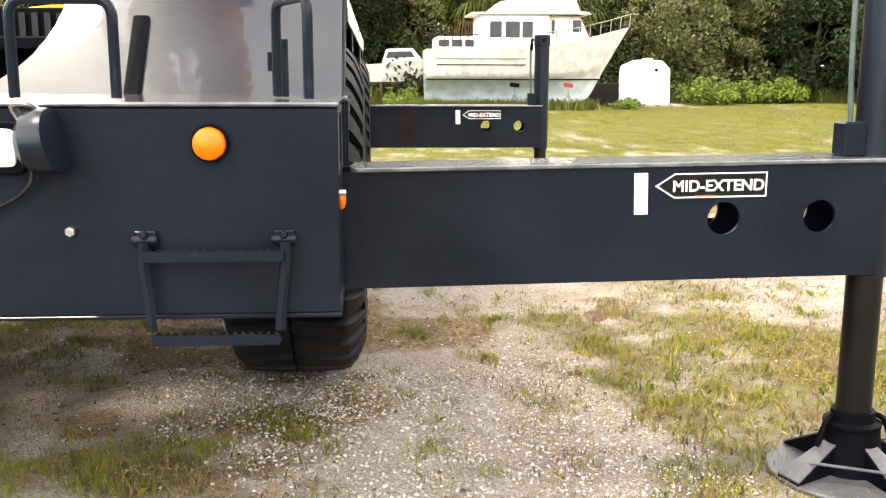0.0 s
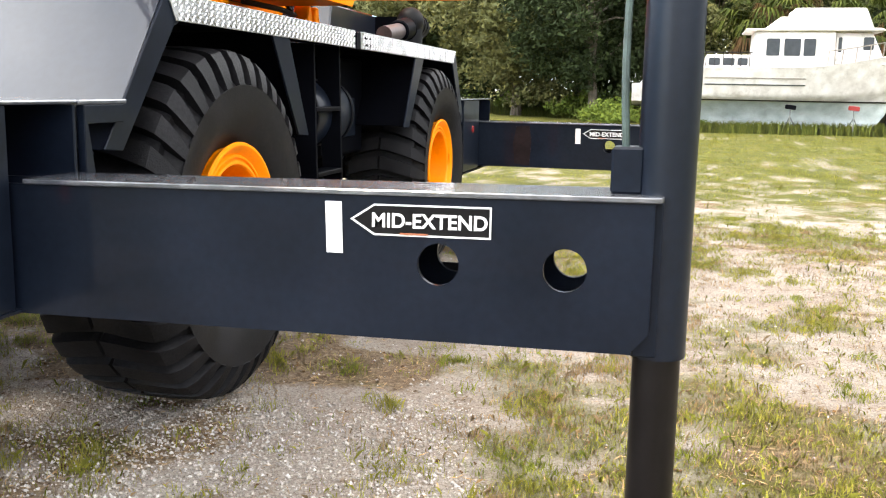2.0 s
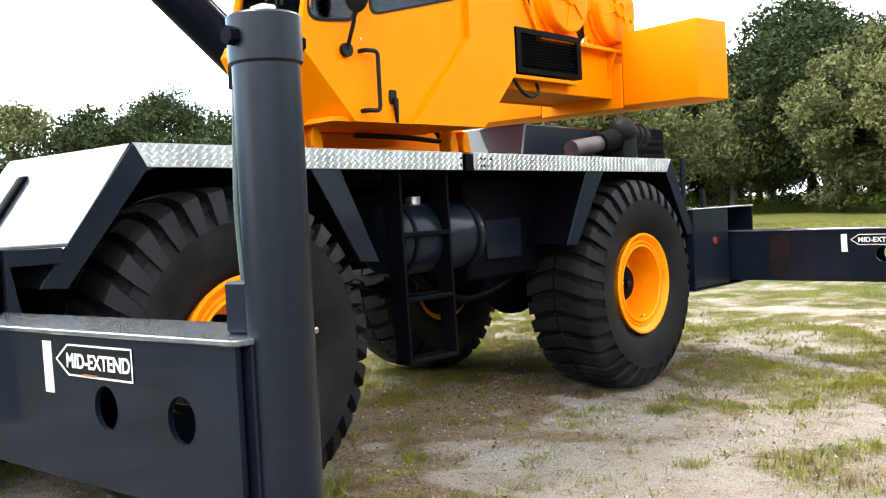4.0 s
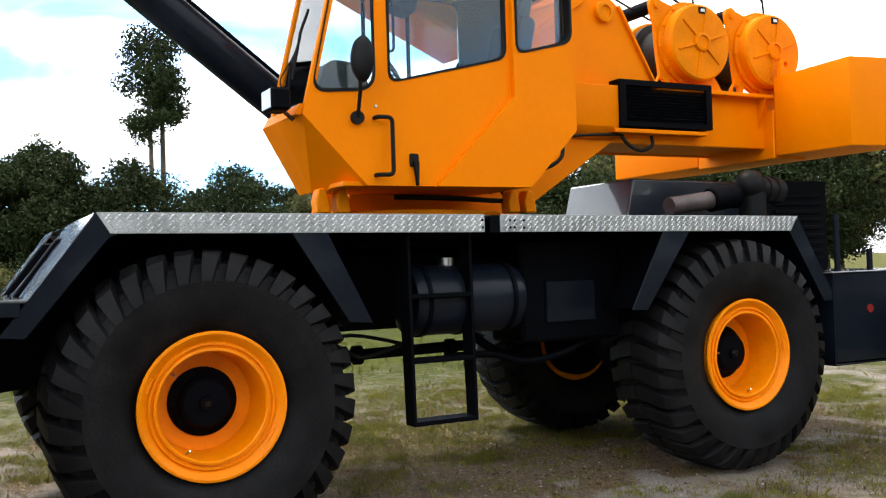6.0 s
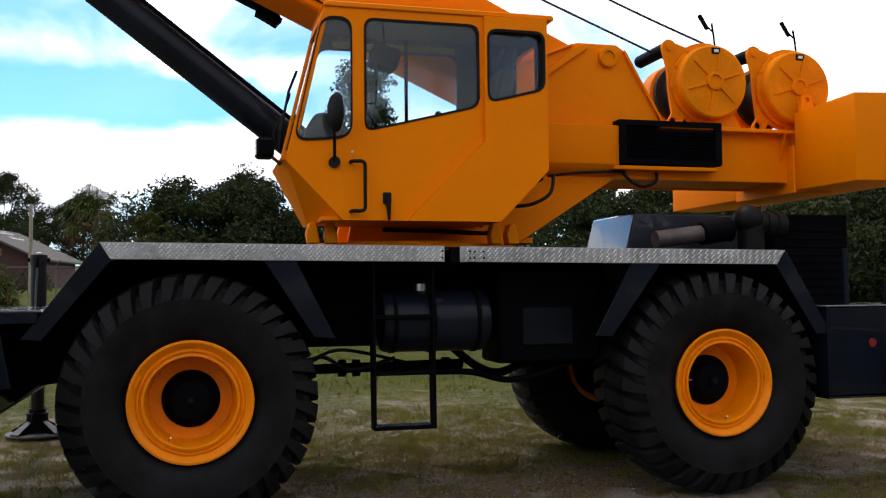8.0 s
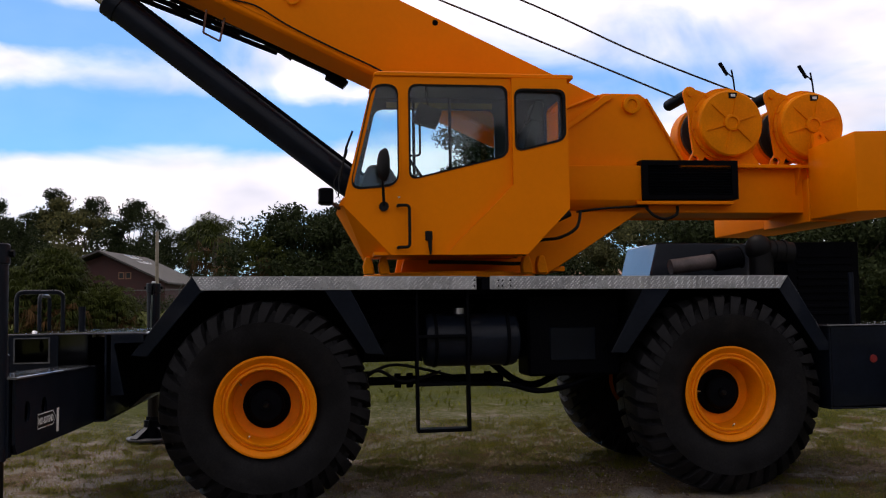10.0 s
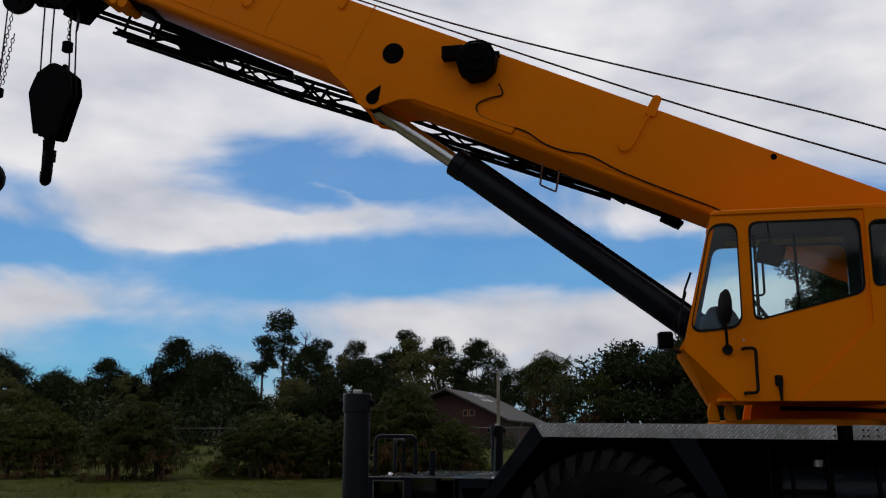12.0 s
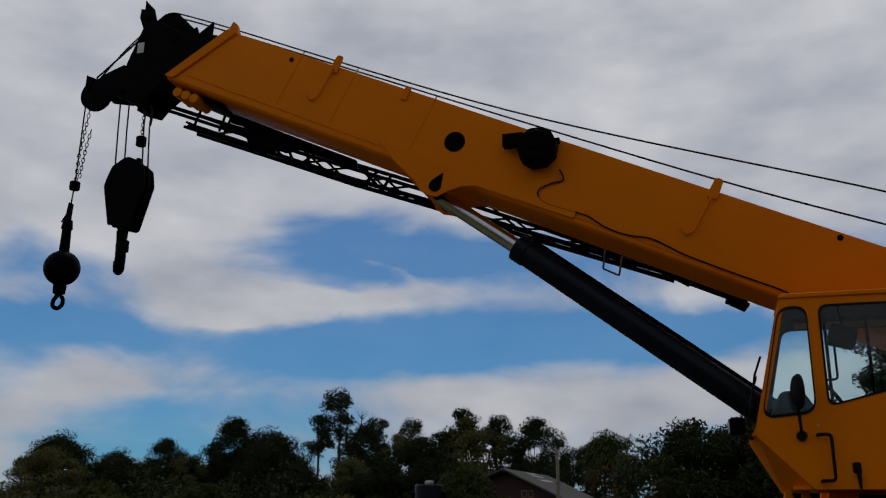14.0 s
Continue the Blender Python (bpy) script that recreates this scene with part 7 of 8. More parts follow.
def build_trawler(x0, x1, yc):
    """A worn white cabin cruiser on the hard, its bow to +x."""
    b = thing("boat", ((x0 + x1) / 2, yc, 0.0), "weathered white cabin cruiser propped on overgrown grass", "boat")
    L = x1 - x0
    N, M = 26, 12

    def sheer(u):
        return 2.3 + 0.12 * u + 1.0 * max(0, u - 0.45) ** 1.6 * 2.1

    def section(u, v):
        """A hull point: u along, v from keel (0) to rail (1)."""
        beam = 1.55 * (1 - max(0, (u - 0.45) / 0.55) ** 2.3)
        flare = 0.35 + 0.65 * v ** (0.5 + 0.9 * u)
        kz = 0.15 if u < 0.8 else 0.15 + 1.15 * ((u - 0.8) / 0.2) ** 1.7
        rake = 0.9 * max(0, u - 0.7) / 0.3 * (1 - v) ** 1.0
        return x0 + L * u - rake * 1.25, beam * flare * min(1, 0.15 + v * 1.6) * (0.62 + 0.38 * min(1, v / 0.5) ** 1.5), kz + (sheer(u) - kz) * v

    def hull(lo, hi, mat_, label, puff=0.0):
        vs, fs = [], []
        for side in (-1, 1):
            base = len(vs)
            for i in range(N + 1):
                u = i / N
                for j in range(M + 1):
                    x, w, z = section(u, 0)
                    zk, zs = section(u, 0)[2], sheer(u)
                    zz = max(zk, lo(u)) + (min(zs, hi(u)) - max(zk, lo(u))) * j / M
                    v = min(1, max(0, (zz - zk) / (zs - zk)))
                    x, w, _ = section(u, v)
                    vs.append((x, yc + side * (w + puff), zz))
            for i in range(N):
                for j in range(M):
                    a = base + i * (M + 1) + j
                    fs.append((a, a + 1, a + M + 2, a + M + 1) if side < 0 else (a, a + M + 1, a + M + 2, a + 1))
        # transom
        t = [k for k in range(M + 1)]
        o = (N + 1) * (M + 1)
        for j in range(M):
            fs.append((j, j + o, j + o + 1, j + 1))
        return raw("hull_side" if mat_ is GEL else "hull_bottom", vs, fs, mat_, b, label, True)

    wl = lambda u: 1.12 + 0.05 * u
    hull(wl, lambda u: 9, GEL, "chalky white topsides with grey streaks")
    hull(lambda u: -1, wl, BOTTOM, "faded blue-green bottom paint")
    for z, r, m_ in ((1.17, 0.03, RAM), (1.72, 0.022, BOATGLASS), (1.95, 0.02, RAIL)):
        bm = bmesh.new()
        pts = []
        for i in range(22):
            u = (i / 21) * (0.97 if z < 1.3 else 0.42) + (0.0 if z < 1.3 else 0.05)
            zk, zs = section(u, 0)[2], sheer(u)
            v = (z - zk) / (zs - zk)
            x, w, _ = section(u, v)
            pts.append((x, yc - w - 0.012, z))
        tube(bm, pts, r, 6)
        part("rub_strake", bm, m_, b)
    vs, fs = [], []
    for i in range(N + 1):
        x, w, z = section(i / N, 1)
        vs += [(x, yc - w, z - 0.03), (x, yc + w, z - 0.03)]
    fs = [(2 * i, 2 * i + 2, 2 * i + 3, 2 * i + 1) for i in range(N)]
    raw("deck", vs, fs, GEL, b)

    def house(name, a, c, w, z0, z1, rake_f, rake_b, wins):
        bm = bmesh.new()
        prism(bm, [(a, z0), (c, z0), (c - rake_f, z1), (a + rake_b, z1)], "y", yc - w, yc + w)
        h = part(name, bm, GEL, b, bevel=0.04)
        for p, q, lo, hi in wins:
            bm = bmesh.new()
            prism(bm, rounded([(p, lo), (q, lo), (q, hi), (p, hi)], 0.05), "y", yc - w - 0.012, yc - w + 0.01)
            part("window", bm, BOATGLASS, h, "dark cabin window")
        return h

    house("aft_cabin", x0 + 0.35, x0 + 2.1, 1.15, 2.25, 2.78, 0.05, 0.05, ((x0 + 0.5, x0 + 0.9, 2.4, 2.66), (x0 + 1.0, x0 + 1.4, 2.4, 2.66), (x0 + 1.5, x0 + 1.85, 2.4, 2.66)))
    house("pilot_house", x0 + 2.0, x0 + 4.75, 1.2, 2.3, 3.62, 0.0, 0.05, ((x0 + 2.45, x0 + 2.9, 2.75, 3.35), (x0 + 3.05, x0 + 3.6, 2.75, 3.35), (x0 + 3.7, x0 + 4.1, 2.75, 3.35)))
    bm = bmesh.new()
    prism(bm, [(x0 + 1.7, 3.6), (x0 + 6.35, 3.62), (x0 + 6.2, 3.72), (x0 + 1.7, 3.68)], "y", yc - 1.35, yc + 1.35)
    part("house_top", bm, GEL, b, bevel=0.03)
    house("flybridge", x0 + 3.1, x0 + 6.0, 1.0, 3.7, 4.42, 0.3, 0.25, ())
    house("flybridge_step", x0 + 2.35, x0 + 3.3, 0.95, 3.69, 4.12, 0.0, 0.55, ())
    house("wheel_house", x0 + 4.76, x0 + 6.5, 0.99, 2.45, 3.6, 0.55, 0.0, ((x0 + 4.86, x0 + 4.98, 2.9, 3.42), (x0 + 5.68, x0 + 6.02, 2.98, 3.42)))
    bm = bmesh.new()
    prism(bm, [(x0 + 6.2, 2.98), (x0 + 6.32, 2.98), (x0 + 6.08, 3.45), (x0 + 5.98, 3.45)], "y", yc - 0.8, yc + 0.8)
    part("windscreen", bm, BOATGLASS, b)
    for k in range(9):
        u = 0.55 + 0.45 * k / 8
        x, w, z = section(u, 1)
        bm = bmesh.new()
        tube(bm, [(x, yc - w, z), (x + 0.03, yc - w, z + 0.5)], 0.018, 6)
        part("rail_post", bm, RAIL, b)
    bm = bmesh.new()
    tube(bm, [V(section(0.55 + 0.45 * k / 16, 1)[0] + 0.03, yc - section(0.55 + 0.45 * k / 16, 1)[1], section(0.55 + 0.45 * k / 16, 1)[2] + 0.5) for k in range(17)] + [(x1 + 0.35, yc, sheer(1) + 0.5)], 0.02, 6)
    part("bow_rail", bm, RAIL, b, "dull bow rail")
    bm = bmesh.new()
    for k in range(7):
        x = x0 + 0.1 + k * 0.3
        tube(bm, [(x, yc - 1.4, 2.35), (x, yc - 1.4, 2.85)], 0.015, 6)
        part("stern_post", bm, RAM, b)
        bm = bmesh.new()
    tube(bm, [(x0 + 0.05, yc - 1.4, 2.85), (x0 + 2.0, yc - 1.4, 2.85)], 0.018, 6)
    part("stern_rail", bm, RAM, b)
    for x in (x0 + 1.0, x0 + 3.5, x0 + 5.6):
        bm = bmesh.new()
        box(bm, x - 0.2, x + 0.2, yc - 0.4, yc + 0.4, -0.1, 0.3)
        part("keel_block", bm, WOOD, b, bevel=0.02)


build_trawler(1.95, 10.12, 38.2)


def build_boat_stand(x, y, mat_, label):
    """A tripod jack stand with a padded head against the hull."""
    s = thing("boat_stand", (x, y, 0), label, "stand", "jack stands under the boat")
    for a in (0.4, 2.5, 4.6):
        bm = bmesh.new()
        tube(bm, [(x + 0.34 * math.cos(a), y + 0.34 * math.sin(a), 0.0), (x, y, 0.62)], 0.02, 6)
        part("leg", bm, GALV, s)
    bm = bmesh.new()
    tube(bm, [(x, y, 0.5), (x, y + 0.1, 0.95)], 0.018, 6)
    part("screw", bm, GALV, s)
    bm = bmesh.new()
    prism(bm, rounded([(x - 0.19, 0.9), (x + 0.19, 0.86), (x + 0.2, 1.02), (x - 0.17, 1.06)], 0.05), "y", y + 0.06, y + 0.12)
    part("pad", bm, mat_, s, bevel=0.01)


build_boat_stand(5.35, 36.75, BLACK, "tripod boat stand with a dark pad")
build_boat_stand(7.45, 36.75, LAMP_RED, "tripod boat stand with a red pad")


def build_small_boat(x0, x1, yc, z0):
    b = thing("motor_boat", ((x0 + x1) / 2, yc, 0), "small white motor boat on a trailer among trees", "boat")
    vs, fs = [], []
    N = 14
    for i in range(N + 1):
        u = i / N
        w = 0.95 * (1 - max(0, (u - 0.5) / 0.5) ** 2.2)
        x = x0 + (x1 - x0) * u
        keel = z0 + 0.5 * max(0, u - 0.6) ** 1.5 * 2
        for s, z in ((0, keel), (0.8, keel + 0.25), (1, z0 + 1.0 + 0.25 * u)):
            vs.append((x, yc - w * s, z))
        for s, z in ((1, z0 + 1.0 + 0.25 * u), (0.8, keel + 0.25)):
            vs.append((x, yc + w * s, z))
    for i in range(N):
        for j in range(5):
            a, c = i * 5 + j, i * 5 + (j + 1) % 5
            fs.append((a, c, c + 5, a + 5))
    fs.append((0, 4, 3, 2, 1))
    raw("hull", vs, fs, GEL, b)
    bm = bmesh.new()
    prism(bm, [(x0 + 0.9, z0 + 1.05), (x1 - 1.2, z0 + 1.15), (x1 - 1.7, z0 + 1.75), (x0 + 1.1, z0 + 1.7)], "y", yc - 0.7, yc + 0.7)
    part("cabin", bm, GEL, b, bevel=0.05)
    bm = bmesh.new()
    prism(bm, [(x0 + 1.1, z0 + 1.3), (x1 - 1.6, z0 + 1.35), (x1 - 1.75, z0 + 1.6), (x0 + 1.2, z0 + 1.58)], "y", yc - 0.72, yc - 0.69)
    part("window", bm, BOATGLASS, b)
    bm = bmesh.new()
    for x in (x0 + 0.8, x1 - 1.5):
        box(bm, x, x + 0.12, yc - 0.7, yc + 0.7, 0, z0 + 0.4)
    box(bm, x0, x1, yc - 0.05, yc + 0.05, 0.3, 0.42)
    part("trailer", bm, RUST, b)


build_small_boat(-0.6, 3.4, 44.5, 0.75)

# white tank on a low pallet
tk = thing("water_tank", (11.4, 40.6, 0.0), "white plastic water tank on a pallet", "tank")
bm = bmesh.new()
prism(bm, rounded([(10.45, 0.12), (12.4, 0.12), (12.35, 1.6), (12.0, 1.95), (11.15, 1.98), (10.55, 1.72)], 0.12), "y", 39.8, 41.2)
part("tank_body", bm, TANKMAT, tk, bevel=0.08, seg=2)
bm = bmesh.new()
cyl(bm, (11.55, 40.5, 1.95), (11.55, 40.5, 2.05), 0.22, n=20)
part("tank_lid", bm, TANKMAT, tk)
bm = bmesh.new()
cyl(bm, (11.75, 39.82, 1.55), (11.75, 39.77, 1.55), 0.07, n=14)
part("tank_fitting", bm, BLACK, tk)
bm = bmesh.new()
for i in range(5):
    box(bm, 10.05 + i * 0.6, 10.55 + i * 0.6, 39.5, 41.3, 0.05, 0.12)
part("pallet", bm, WOOD, tk)
tr = thing("low_trailer", (9.95, 41.5, 0.0), "dark low trailer beside the tank", "trailer")
bm = bmesh.new()
box(bm, 9.25, 10.75, 41.0, 42.4, 0.35, 1.0)
part("trailer_box", bm, RAM, tr, bevel=0.03)
for x in (9.55, 10.35):
    bm = bmesh.new()
    cyl(bm, (x, 41.0, 0.33), (x, 40.85, 0.33), 0.3, n=20)
    part("tyre", bm, RUBBER_SMOOTH, tr)

# house beyond the palmettos
def lift(x, y):
    """The ground's height at one place."""
    return float(ground_z(np.array(float(x)), np.array(float(y)))) - 0.03


def build_house():
    """A low house set askew, its long roof slope turned to the field."""
    h = thing("house", (-57, -5.0, 0), "maroon house with a grey shingle roof and skylights", "house")
    y0, y1, ym = -12.3, -3.6, -8.0
    bm = bmesh.new()
    prism(bm, [(y0, 0), (y1, 0), (y1, 2.0), (ym, 4.05), (y0, 2.6)], "x", -62, -54.5)
    part("wall", bm, SIDING, h)
    for pts in ([(y1 + 0.5, 2.0), (ym, 4.4), (ym, 4.27), (y1 + 0.5, 1.87)], [(ym, 4.4), (y0 - 0.5, 2.55), (y0 - 0.5, 2.42), (ym, 4.27)]):
        bm = bmesh.new()
        prism(bm, pts, "x", -63, -53.6)
        part("roof_slope", bm, ROOF, h)
    for ya, yb, xa in ((-7.75, -7.2, -57.6), (-6.7, -6.4, -57.4)):
        bm = bmesh.new()
        za, zb = 4.41 - (ya - ym) * 0.49, 4.41 - (yb - ym) * 0.49
        prism(bm, [(ya, za), (yb, zb), (yb, zb + 0.06), (ya, za + 0.06)], "x", xa - 2.2, xa)
        part("skylight", bm, LAMP_CLEAR, h, "bright skylight")
    for y in (-6.9, -6.4):
        bm = bmesh.new()
        box(bm, -54.5, -54.46, y, y + 0.4, 2.3, 2.8)
        w = part("window", bm, BROWNROOF, h)
        bm = bmesh.new()
        box(bm, -54.46, -54.45, y + 0.06, y + 0.34, 2.36, 2.74)
        part("pane", bm, BOATGLASS, w)
    h.rotation_euler.z = radians(-11)
    h.scale = (0.9, 0.9, 0.86)
    h.location.z = lift(-57, -5)


build_house()
hb = thing("low_building", (-60, -47, 0), "pale low building among the trees", "building")
bm = bmesh.new()
box(bm, -64, -60, -52, -43, 0, 2.2)
part("wall", bm, STUCCO, hb)
bm = bmesh.new()
prism(bm, [(-52.5, 2.1), (-42.5, 2.1), (-47.5, 3.4)], "x", -64.5, -59.5)
part("roof", bm, BROWNROOF, hb)
for y in (-50, -47.5, -45):
    bm = bmesh.new()
    box(bm, -60, -59.96, y - 0.5, y + 0.5, 0.9, 1.8)
    part("window", bm, BOATGLASS, hb)
hb.location.z = lift(-60, -47)
br = thing("brown_roofed_building", (-46, 21, 0), "low building with a brown shingle roof behind the crane", "building")
bm = bmesh.new()
box(bm, -50, -44, 14, 30, 0, 2.0)
part("wall", bm, STUCCO, br)
bm = bmesh.new()
prism(bm, [(-51, 1.95), (-43, 1.95), (-46.5, 3.1), (-47.5, 3.1)], "y", 13.5, 30.5)
part("roof", bm, BROWNROOF, br)
br.location.z = lift(-46, 21)
bm = bmesh.new()
cyl(bm, (-42.3, -2.8, 1.2), (-42.3, -2.8, 5.8), 0.1, 0.08, 12)
tagged(part("utility_pole", bm, WOOD), "plain grey wooden utility pole", "pole")

# chain-link fence along the far side of the field
fe = thing("chain_link_fence", (-33, -14, 0), "grey chain-link fence with a top rail", "fence")
for k in range(16):
    y = -40 + k * 3.0
    bm = bmesh.new()
    cyl(bm, (-38.5 + 0.08 * (y + 40) * 0.5, y, -0.1), (-38.5 + 0.08 * (y + 40) * 0.5, y, 1.5), 0.03, n=8)
    part("post", bm, GALV, fe)
    bm = bmesh.new()
    cyl(bm, (-38.5 + 0.04 * (y + 40), y, 1.48), (-38.35 + 0.04 * (y + 40), y + 0.2, 1.75), 0.022, n=6)
    part("barb_arm", bm, GALV, fe)
bm = bmesh.new()
tube(bm, [(-38.5, -40, 1.45), (-38.5 + 0.04 * 45, 5, 1.45)], 0.02, 6)
part("top_rail", bm, GALV, fe)
bm = bmesh.new()
for k in range(150):
    y = -40 + 0.3 * k
    x = -38.5 + 0.04 * (y + 40)
    for s in (0.55, -0.55):
        tube(bm, [(x, y, 0.05), (x + 0.04 * s, y + s * 1.4, 1.45)], 0.004, 3)
ob = part("wire_mesh", bm, GALV, fe, smooth=0)
ob["kind"] = "stuff"
fe.location.z = lift(-37.5, -15)

# ---- trees and brush ----
def leaf_material(name, base, vary=0.35, trans=0.25, flat=False):
    m = bpy.data.materials.new(name)
    m.use_nodes = True
    nt = m.node_tree
    nd, lk = nt.nodes.new, nt.links.new
    bsdf = nt.nodes["Principled BSDF"]
    geo, oi, r = nd("ShaderNodeNewGeometry"), nd("ShaderNodeObjectInfo"), nd("ShaderNodeValToRGB")
    lo, hi = tuple(c * (1 - vary) for c in base), tuple(c * (1 + vary) for c in base)
    r.color_ramp.elements[0].color = (*lo, 1)
    r.color_ramp.elements[1].color = (hi[0] * 1.15, hi[1], hi[2] * 0.8, 1)
    mid = r.color_ramp.elements.new(0.5)
    mid.color = (*base, 1)
    add = nd("ShaderNodeMath")
    add.operation = "MULTIPLY_ADD"
    add.inputs[1].default_value, add.inputs[2].default_value = 0.7, 0.0
    half = nd("ShaderNodeMath")
    half.operation = "MULTIPLY"
    half.inputs[1].default_value = 0.3
    lk(geo.outputs["Random Per Island"], add.inputs[0]); lk(oi.outputs["Random"], half.inputs[0]); lk(half.outputs[0], add.inputs[2])
    lk(add.outputs[0], r.inputs[0]); lk(r.outputs[0], bsdf.inputs["Base Color"])
    bsdf.inputs["Roughness"].default_value = 0.6
    bsdf.inputs["Specular IOR Level"].default_value = 0.05
    up = None
    if flat:
        # low blades take the light as the ground does
        up = nd("ShaderNodeCombineXYZ")
        up.inputs[2].default_value = 1.0
        lk(up.outputs[0], bsdf.inputs["Normal"])
    if trans:
        tl, mixs = nd("ShaderNodeBsdfTranslucent"), nd("ShaderNodeMixShader")
        mixs.inputs[0].default_value = trans
        lk(r.outputs[0], tl.inputs[0])
        if up:
            lk(up.outputs[0], tl.inputs["Normal"])
        out = nt.nodes["Material Output"]
        lk(bsdf.outputs[0], mixs.inputs[1]); lk(tl.outputs[0], mixs.inputs[2]); lk(mixs.outputs[0], out.inputs[0])
    return m


LEAF = leaf_material("oak_leaves", (0.029, 0.041, 0.0165), 0.6, 0.07)
LEAF2 = leaf_material("bright_leaves", (0.11, 0.115, 0.048), 0.5, 0.12)
NEEDLE = leaf_material("pine_needles", (0.026, 0.038, 0.016), 0.3, 0.06)
PALM = leaf_material("palm_fronds", (0.042, 0.056, 0.012), 0.5, 0.12)
DEADPALM = leaf_material("dry_fronds", (0.1, 0.058, 0.027), 0.4, 0.1)
WEED = leaf_material("weeds", (0.1, 0.14, 0.028), 0.4, 0.2)
WEEDBLADE = leaf_material("tall_weed_blades", (0.12, 0.15, 0.03), 0.5, 0.0, True)
FRESH = leaf_material("fresh_weed_blades", (0.19, 0.225, 0.035), 0.4, 0.0, True)
GRASS = leaf_material("grass_blades", (0.26, 0.262, 0.045), 0.45, 0.0, True)
SWARD = leaf_material("sward_blades", (0.125, 0.142, 0.004), 0.4, 0.0, True)
FIELD = leaf_material("field_blades", (0.15, 0.16, 0.024), 0.4, 0.0, True)
STRAW = leaf_material("dry_straw", (0.3, 0.21, 0.115), 0.45, 0.0, True)
BARK = material("bark", (0.1, 0.08, 0.06), 0.9, 0, 0.35, 6, 50, 0.6, 30)


def quads_mesh(name, c, u, v, mat_, parent, label="", tri=False):
    """Many small four-cornered leaves from centres and half-axes."""
    n = len(c)
    k = 3 if tri else 4
    pts = np.stack([c - u - v, c + u * 1.1, c - 0.7 * u + v] if tri else [c - u - 0.2 * v, c - 0.15 * u - v, c + u + 0.1 * v, c + 0.1 * u + v], 1).reshape(-1, 3)
    me = bpy.data.meshes.new(name)
    me.vertices.add(k * n); me.vertices.foreach_set("co", pts.ravel())
    me.loops.add(k * n); me.loops.foreach_set("vertex_index", np.arange(k * n, dtype=np.int32))
    me.polygons.add(n); me.polygons.foreach_set("loop_start", np.arange(0, k * n, k, dtype=np.int32))
    me.update(calc_edges=True)
    return link(name, me, mat_, parent, label)


def rnd_dirs(g, n):
    d = g.normal(size=(n, 3))
    return d / np.linalg.norm(d, axis=1, keepdims=True)


def leaves_at(g, centres, spread, per, size, flat=0.7):
    n = len(centres) * per
    c = np.repeat(centres, per, 0)
    d = rnd_dirs(g, n) * (g.random((n, 1)) ** 0.4)
    c = c + d * np.repeat(spread, per)[:, None] * np.array([1, 1, flat])
    u = rnd_dirs(g, n)
    w = rnd_dirs(g, n)
    v = np.cross(u, w)
    v /= np.linalg.norm(v, axis=1, keepdims=True)
    s = size * (0.6 + 0.8 * g.random((n, 1)))
    return c, u * s, v * s * 0.55


def build_broadleaf(seed, H, R, low, mat_, clumps=70, per=75, size=0.16, label=""):
    """A spreading tree at the origin: trunk, limbs and a crown of leaf clumps."""
    g = np.random.default_rng(seed)
    t = thing("tree", (0, 0, 0), label, "tree", "trees round the field")
    bm = bmesh.new()
    top = H * 0.72
    lean = g.normal(size=2) * 0.4
    line = [V(0, 0, -0.2), V(0.05, 0.02, H * 0.1), V(lean[0] * 0.4, lean[1] * 0.4, H * 0.3), V(lean[0], lean[1], top)]
    rad = [0.28, 0.22, 0.16, 0.05]
    sc = H / 9
    for a, b, r0, r1 in zip(line, line[1:], rad, rad[1:]):
        cyl(bm, a, b, r0 * sc, r1 * sc, 9)
    centres, spread = [], []
    for k in range(clumps):
        while True:
            p = g.uniform(-1, 1, 3)
            q = np.linalg.norm(p)
            if 0.45 < q < 1:
                break
        z = low * H + (p[2] * 0.5 + 0.5) * (1 - low) * H
        prof = math.sin(math.pi * min(1, max(0.06, (z / H - low) / (1 - low) * 0.86 + 0.12))) ** 0.6
        centres.append((p[0] * R * prof + lean[0] * 0.6, p[1] * R * prof + lean[1] * 0.6, z - 0.4))
        spread.append(R * g.uniform(0.16, 0.32))
    for k in range(0, clumps, 7):
        e = Vector(centres[k])
        s = line[1].lerp(line[3], g.uniform(0.15, 0.8))
        m = s.lerp(e, 0.5) + V(0, 0, 0.3)
        cyl(bm, s, m, 0.07 * sc, 0.045 * sc, 6)
        cyl(bm, m, e, 0.045 * sc, 0.015 * sc, 6)
    part("trunk", bm, BARK, t, "grey-brown trunk and limbs")
    c, u, v = leaves_at(g, np.array(centres), np.array(spread), per, size)
    quads_mesh("crown", c, u, v, mat_, t, "dense crown of small dark leaves", True)
    return t


